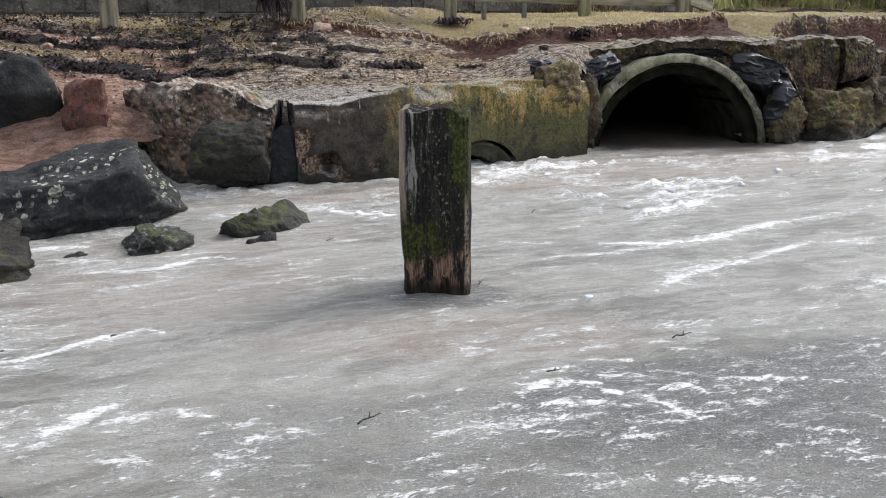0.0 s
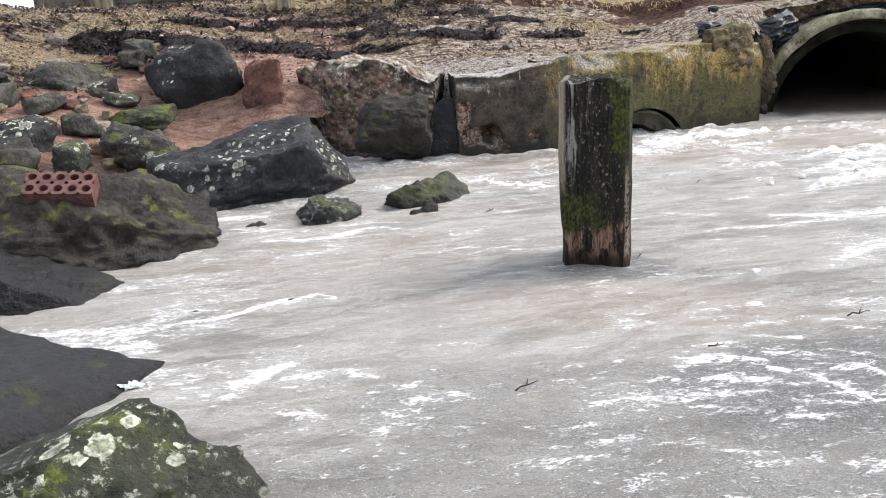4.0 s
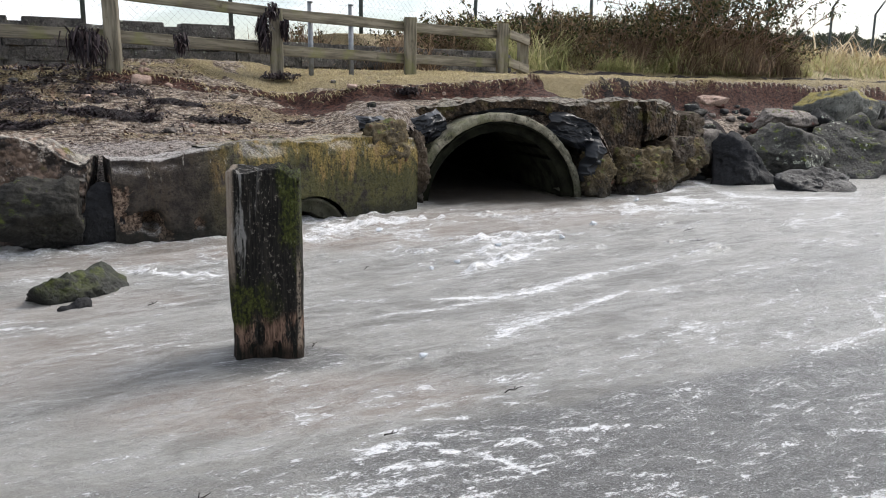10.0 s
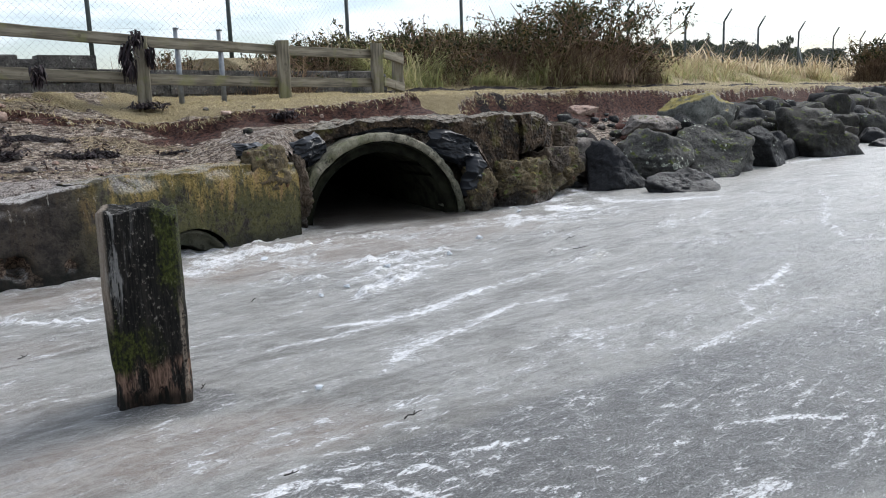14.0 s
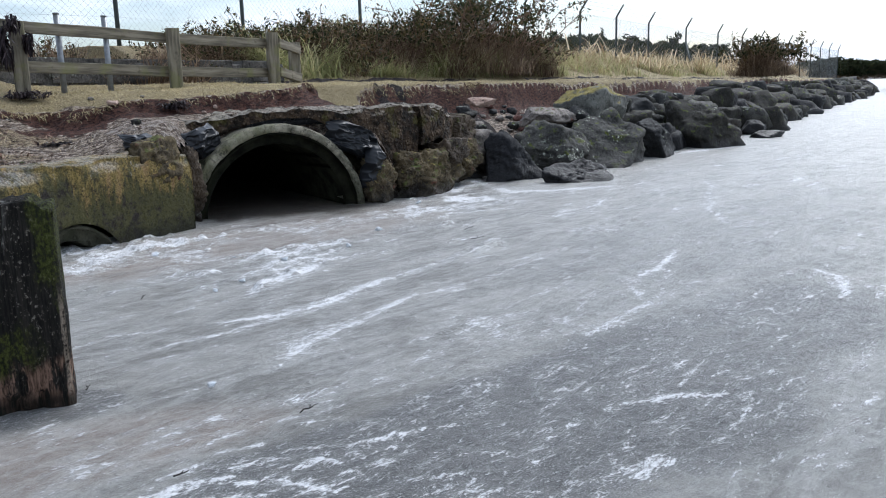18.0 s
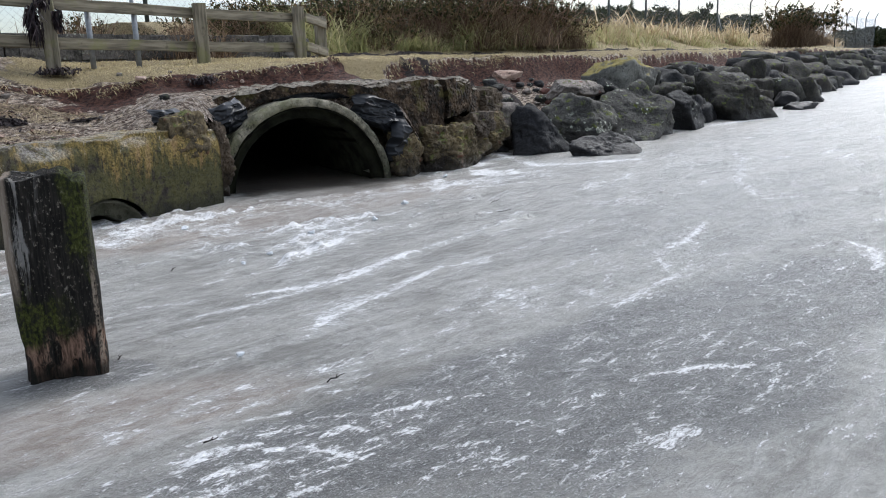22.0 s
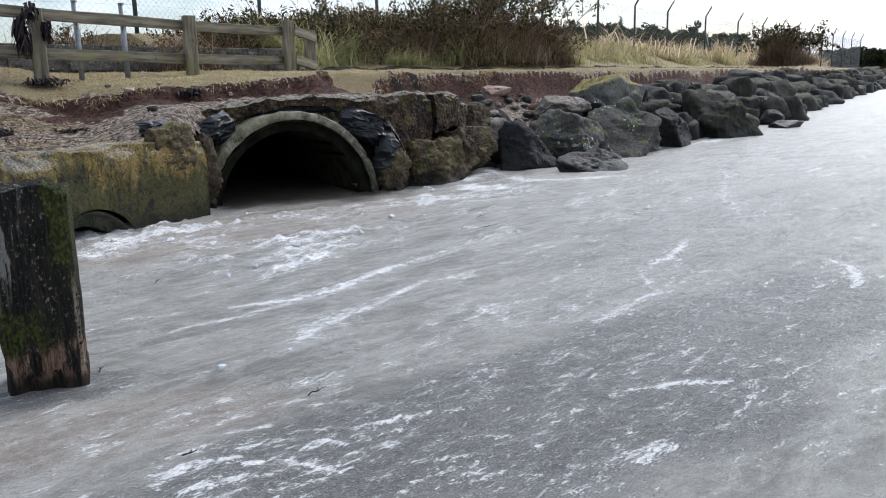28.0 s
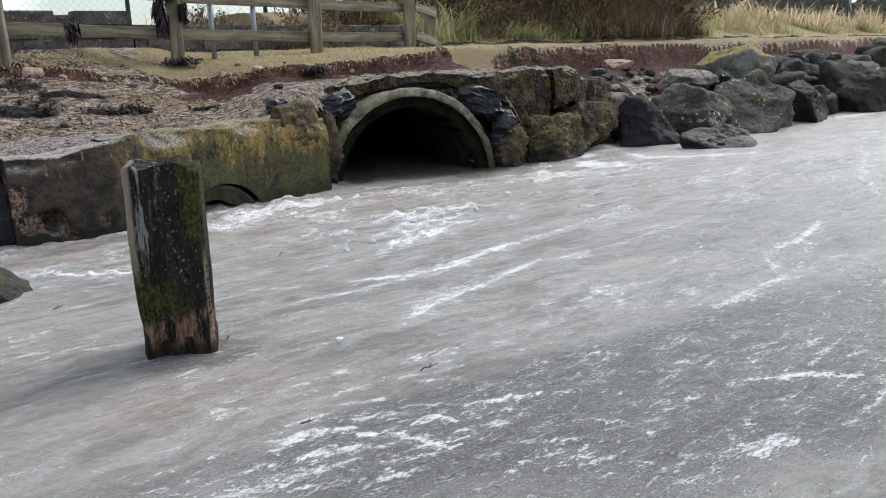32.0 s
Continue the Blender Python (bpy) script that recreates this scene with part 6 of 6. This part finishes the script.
roots = scatter(22000, -4.6, 2.4, 3.9, 7.2, 45, lambda v, s, p: smooth(0.15, 0.5, v) * (1 - smooth(2.3, 3.0, v)) * smooth(6.5, 7.2, s) * (1 - smooth(9.8, 10.8, s)) * (0.25 + 0.75 * smooth(-0.1, 0.25, fbm(p, 3.2, 4, 46))))
tagged(new("pale_grit", grit("pale_grit", roots, 0.011, M_CRUMB, 47)), "pale grit and broken shell strewn over the slope", "grit", kind="stuff")
rng = np.random.RandomState(48)
reach = np.hypot(ix, iy)
turned = np.degrees(np.arctan2(ix, iy))
ok = np.where((reach > 0.95) & (reach < 5.5) & (np.abs(turned - 8) < 45) & (bank_v < -0.05))[0]
pick = rng.choice(ok, 60000)
roots = np.stack([ix[pick], iy[pick], iz[pick]], 1) + rng.normal(0, 1, (len(pick), 3)) * np.array([0.006, 0.006, 0.0])
roots = roots[rng.uniform(0, 1, len(roots)) < 0.07 + 0.93 * np.clip(dark_at[pick], 0, 1)]
tagged(new("ice_crumbs", grit("ice_crumbs", roots, 0.0018, M_ICECRUMB, 49)), "loose grey and white crumbs of ice on the slush", "ice", kind="stuff")


def turf_mask(v, s, p):
    first = turf_edge(v, p)
    bald = np.clip(smooth(-0.5, 0.3, p[:, 0]) + smooth(-0.1, 0.12, fbm(p, 2.6, 4, 58)), 0, 1) * (0.35 + 0.65 * smooth(-0.25, 0.1, fbm(p, 5.0, 3, 59)))
    return smooth(first + 0.03, first + 0.1, v) * (1 - smooth(3.8, 4.6, v)) * bald


roots = np.concatenate([scatter(150000, -4, 5, 5.3, 9.5, 15, turf_mask), scatter(50000, 4, 14, 6.5, 16, 35, turf_mask)])
tagged(new("short_turf", blades("short_turf", roots, 0.03, 0.004, 62, M_TURF, 16)), "short pale yellow turf along the path", "grass", kind="stuff")


def lip_mask(v, s, p):
    first = turf_edge(v, p)
    return (1 - smooth(0.02, 0.05, np.abs(v - first - 0.02))) * smooth(7.0, 7.6, s) * (0.3 + 0.7 * smooth(-0.2, 0.15, fbm(p, 5.0, 3, 59)))


roots = np.concatenate([scatter(120000, -3, 5, 5.3, 9.0, 55, lip_mask), scatter(90000, 4, 14, 6.5, 14, 56, lip_mask)])
tagged(new("turf_fringe", blades("turf_fringe", roots, 0.075, 0.005, 84, M_TURF, 57, 0.5, flat_azimuth=-62)), "dry grass hanging over the broken edge of the turf", "grass", kind="stuff")


def bank_mask(lo, hi, bare=-0.12):
    return lambda v, s, p: smooth(lo, lo + 0.5, v) * (1 - smooth(hi, hi + 0.6, v)) * smooth(10.5, 12, s) * smooth(bare, bare + 0.28, fbm(p, 2.2, 4, 71))


roots = scatter(120000, 2.9, 9, 7.5, 14, 17, bank_mask(3.05, 5.0, -0.45))
tagged(new("green_bank_grass", blades("green_bank_grass", roots, 0.46, 0.009, 42, M_GRASS, 18, 0.55)), "long tussocky green grass on the bank", "grass", kind="stuff")
roots = scatter(110000, 5, 24, 8, 30, 19, bank_mask(3.3, 6.0))
more = scatter(60000, 8, 24, 9, 26, 24, bank_mask(3.1, 5.0))
tagged(new("green_far_grass", blades("green_far_grass", more, 0.36, 0.014, 40, M_GRASS, 25, 0.55)), "long green and straw grass along the bank", "grass", kind="stuff")
tagged(new("dry_bank_reeds", blades("dry_bank_reeds", roots, 0.42, 0.014, 38, M_REED, 20, 0.5)), "tall dry straw-coloured grass on the bank", "grass", kind="stuff")
roots = scatter(90000, 14, 60, 14, 50, 21, bank_mask(3.4, 8))
tagged(new("far_bank_grass", blades("far_bank_grass", roots, 0.7, 0.035, 34, M_STRAW, 22, 0.5)), "pale dry grass along the far bank", "grass", kind="stuff")


def shrub(name, label, at, size, leaves, seed, leaf_mat, twig_mat, leaf=0.035, stems=260, group="", leafy_from=0.62, even=0.55):
    """A ragged shrub: forked stems from the ground and many small leaves in clumps along them."""
    rng = np.random.RandomState(seed)
    ob = thing(name, label, "shrub", group, at)
    az = rng.uniform(0, 2 * math.pi, stems)
    root = np.stack([rng.uniform(-0.5, 0.5, stems) * size[0], rng.uniform(-0.5, 0.5, stems) * size[1], np.full(stems, -0.1)], 1)
    top = even + (1 - even) * vnoise(np.stack([root[:, 0] * 1.6 + seed, root[:, 1] * 1.6, root[:, 2]], 1), seed)
    top *= np.clip(1.15 - (np.abs(root[:, 0]) / (size[0] * 0.5)) ** 4 * 0.6, 0.2, 1)
    tip = root + np.stack([rng.normal(0, 0.3, stems) * size[2], rng.normal(0, 0.3, stems) * size[2], size[2] * top * rng.uniform(0.75, 1.1, stems)], 1)
    pairs = []
    spots = []
    for k in range(stems):
        mid = (root[k] + tip[k]) / 2 + rng.normal(0, 0.06, 3)
        pairs += [(root[k], mid), (mid, tip[k])]
        for j in range(5):
            t = rng.uniform(0.3, 1)
            b = root[k] * (1 - t) + tip[k] * t
            e = b + rng.normal(0, 1, 3) * np.array([0.17, 0.17, 0.1]) * size[2] * 0.8 + np.array([0, 0, 0.05 * size[2]])
            pairs.append((b, e))
            if t > leafy_from:
                spots.append((b, e))
    strands("branchwork", pairs, 0.0045 * size[2], twig_mat, ob)
    if size[2] < 1.7:
        foot = root[rng.randint(0, stems, 4500)] + rng.normal(0, 0.12, (4500, 3)) * np.array([1, 1, 0.3])
        part("dead_undergrowth", blades("dead_undergrowth", foot, min(0.75 * size[2], 0.6), 0.008, 26, M_DEADSTEM, seed + 50, 0.5), ob)["kind"] = "stuff"
    spots = np.array(spots)
    pick = rng.randint(0, len(spots), leaves)
    t = rng.uniform(0.2, 1.1, leaves)[:, None]
    c = spots[pick, 0] * (1 - t) + spots[pick, 1] * t + rng.normal(0, 0.035, (leaves, 3)) * size[2]
    u = rng.normal(size=(leaves, 3))
    u /= np.linalg.norm(u, axis=1)[:, None]
    w = np.cross(u, rng.normal(size=(leaves, 3)))
    w /= np.linalg.norm(w, axis=1)[:, None]
    s = leaf * rng.uniform(0.5, 1.3, leaves)[:, None]
    v = np.stack([c - u * s, c + w * s * 0.4 + u * s * 0.1, c + u * s, c - w * s * 0.4 + u * s * 0.1], 1).reshape(-1, 3)
    part("foliage", mesh_of("foliage", v, np.arange(leaves * 4).reshape(-1, 4), leaf_mat, False), ob)
    return ob


HEDGE = "shrubs along the bank"
shrub("bramble_shrub", "ragged brown and dark green bramble behind the fence", (2.9, 10.6, 0.95), (2.4, 1.2, 0.95), 9000, 1, M_LEAF, M_TWIG, 0.03, 240, HEDGE, leafy_from=0.72)
shrub("bramble_shrub", "ragged brown and dark green bramble behind the fence", (4.8, 11.2, 1.1), (2.4, 1.4, 0.95), 9000, 2, M_LEAF, M_TWIG, 0.03, 240, HEDGE, leafy_from=0.72)
shrub("gorse_bush", "tall dark gorse bush with gaps of sky", (6.55, 11.5, 1.15), (1.7, 1.4, 1.45), 7000, 3, M_LEAF, M_TWIG, 0.034, 80, HEDGE)
shrub("gorse_bush", "dark gorse bush among dry stems", (7.75, 12.1, 1.1), (1.2, 1.2, 0.85), 6000, 4, M_LEAF, M_TWIG, 0.033, 240, HEDGE)
shrub("bramble_shrub", "low tangle of dead bramble on the block wall", (0.9, 8.5, 0.95), (1.6, 0.5, 0.5), 1600, 7, M_LEAF, M_TWIG, 0.022, 110, HEDGE, leafy_from=0.7)
shrub("low_shrub", "low dark shrub on the far grassy bank", (20.7, 17.8, 1.1), (1.3, 1.4, 1.2), 3500, 5, M_LEAF, M_TWIG, 0.06, 120, HEDGE)
for k, (x, y, w, h) in enumerate(((19.5, 26.0, 5, 1.65), (23.5, 27.5, 5, 1.65), (28, 29, 5, 1.6), (54, 39, 9, 1.3))):
    shrub("far_hedge", "dark evergreen hedge far along the bank", (x, y, 0.9), (w, 2.0, h), 60000, 20 + k, M_HEDGE, M_TWIG, 0.12, 420, "far hedges", 0.0, 0.86)


# ---------------------------------------------------------------- small things
def brick():
    """A red engineering brick with ten round holes through it, lying on its bed."""
    ob = thing("perforated_brick", "red brick with round holes lying on the mossy boulder", "brick", at=(-1.83, 2.33, 0.262), rz=18)
    ob.matrix_basis = pose(-1.74, 2.32, 0.25, 34, 6, 20)
    w, d, h = 0.215, 0.1025, 0.065
    nx, ny = 5, 2
    cw, cd = w / nx, d / ny
    seg = 16
    verts, faces = [], []
    for top in (1, 0):
        for i in range(nx):
            for j in range(ny):
                cx, cy = -w / 2 + (i + 0.5) * cw, -d / 2 + (j + 0.5) * cd
                base = len(verts)
                for k in range(seg):
                    a = 2 * math.pi * (k + 0.5) / seg
                    c, q = math.cos(a), math.sin(a)
                    m = max(abs(c), abs(q))
                    verts.append((cx + c / m * cw / 2, cy + q / m * cd / 2, h * top))
                for k in range(seg):
                    a = 2 * math.pi * (k + 0.5) / seg
                    verts.append((cx + 0.0145 * math.cos(a), cy + 0.0145 * math.sin(a), h * top))
                for k in range(seg):
                    k2 = (k + 1) % seg
                    f = (base + k, base + k2, base + seg + k2, base + seg + k)
                    faces.append(f if top else f[::-1])
    half = nx * ny * 2 * seg
    for n_hole in range(nx * ny):
        a0 = n_hole * 2 * seg + seg
        for k in range(seg):
            k2 = (k + 1) % seg
            faces.append((a0 + k, a0 + k2, half + a0 + k2, half + a0 + k))
    b = len(verts)
    for z in (0, h):
        verts += [(-w / 2, -d / 2, z), (w / 2, -d / 2, z), (w / 2, d / 2, z), (-w / 2, d / 2, z)]
    for k in range(4):
        k2 = (k + 1) % 4
        faces.append((b + k, b + k2, b + 4 + k2, b + 4 + k))
    part("brick_body", mesh_of("brick_body", verts, faces, M_BRICK, False), ob)


brick()


def hung_weed(label, at, wide, drop, n, seed):
    """A dark clump of seaweed hung over a rail."""
    r = np.random.RandomState(seed)
    roots = np.stack([r.normal(0, wide / 3, n), r.normal(0, 0.02, n) - 0.02, r.uniform(-0.02, 0.05, n)], 1)
    roots[:, 2] -= r.uniform(0, drop * 0.6, n)
    me = blades("hanging_seaweed", roots, drop * 0.6, 0.014, 158, M_WEED, seed, 0.1)
    ob = new("hanging_seaweed", me)
    ob.matrix_basis = pose(*at)
    return tagged(ob, label, "seaweed", "seaweed on the fence")


hung_weed("dark dried seaweed wrapped round a fence post", (0.13, 6.53, 1.35), 0.07, 0.08, 150, 1)
hung_weed("dark dried seaweed hanging beside a fence post", (0.06, 6.53, 1.28), 0.05, 0.24, 200, 2)
hung_weed("dark dried seaweed hanging beside a fence post", (0.22, 6.6, 1.26), 0.04, 0.14, 110, 3)
hung_weed("dark clump of seaweed over the lower rail", (-0.52, 6.2, 1.1), 0.06, 0.1, 240, 4)
hung_weed("ragged dark seaweed over the lower rail", (-1.12, 6.0, 1.12), 0.16, 0.2, 420, 5)
for k, (x, y, z, w) in enumerate(((0.17, 6.5, 0.84, 0.14), (1.33, 7.2, 0.83, 0.06), (2.33, 7.78, 0.84, 0.08), (1.0, 6.4, 0.76, 0.08), (1.1, 6.05, 0.74, 0.06))):
    r = np.random.RandomState(60 + k)
    roots = np.stack([r.normal(0, w / 2, 260), r.normal(0, w / 3, 260), r.uniform(-0.02, 0.02, 260)], 1)
    ob = new("seaweed_clump", blades("seaweed_clump", roots, 0.07, 0.012, 50, M_WEED, 70 + k, 0.8))
    ob.matrix_basis = pose(x, y, z)
    tagged(ob, "dark heap of dried seaweed on the turf", "seaweed", "seaweed heaps", "stuff")

snow = rock_mesh("frozen_foam", (0.075, 0.05, 0.016), M_SNOW, 501, 9, 5, 0.3)
ob = new("frozen_foam", snow)
ob.matrix_basis = pose(-1.03, 1.46, 0.008, 0, 22, 20)
tagged(ob, "white frozen foam stuck to the dark slab", "ice")
ice_lumps = ((0.44, 2.25, 0.05), (0.71, 3.39, 0.05), (0.95, 4.05, 0.09), (1.35, 4.15, 0.1), (1.15, 3.85, 0.07), (2.62, 5.3, 0.09), (0.62, 4.35, 0.1), (1.9, 4.4, 0.12), (1.55, 4.0, 0.09), (0.85, 3.5, 0.06))
for k, (x, y, w) in enumerate(ice_lumps):
    ob = new("ice_lump", rock_mesh("ice_lump", (w * 0.6, w * 0.45, w * 0.4), M_SNOW, 520 + k, 8, 4, 0.12))
    ob.matrix_basis = pose(x, y, 0.008, 0, 0, 37 * k)
    tagged(ob, "small white lump of broken ice", "ice", "ice lumps")


def twig(at, length, rz, seed):
    """A thin dark drift twig with a side shoot, frozen into the slush."""
    ob = thing("twig", "thin dark twig frozen into the slush", "twig", "twigs in the slush", at, rz)
    r = random.Random(seed)
    p = Vector((-length / 2, 0, 0.004))
    for k in range(4):
        q = p + Vector((length / 4, r.uniform(-0.12, 0.12) * length, r.uniform(-0.02, 0.1) * length))
        rod("twig_joint", p, q, 0.002 - 0.0003 * k, M_DARKWOOD, ob, 5)
        if k == 2:
            rod("side_shoot", p, p + Vector((length * 0.15, length * 0.22, length * 0.1)), 0.0015, M_DARKWOOD, ob, 5)
        p = q


M_DARKWOOD = plain("dark_wet_wood", (0.008, 0.006, 0.005), (0.03, 0.022, 0.017), 50, 0.7)
for k, (x, y, ln, rz) in enumerate(((-0.15, 1.5, 0.1, 30), (0.26, 1.73, 0.06, -5), (0.62, 1.93, 0.1, 8), (0.13, 2.42, 0.05, 70), (-0.41, 3.01, 0.08, 60), (0.43, 3.44, 0.05, 40), (2.33, 4.07, 0.12, 15), (2.23, 3.8, 0.15, 5), (-1.1, 1.91, 0.03, 0), (-0.86, 2.01, 0.03, 20))):
    twig((x, y, 0.003), ln * 0.55, rz, k)
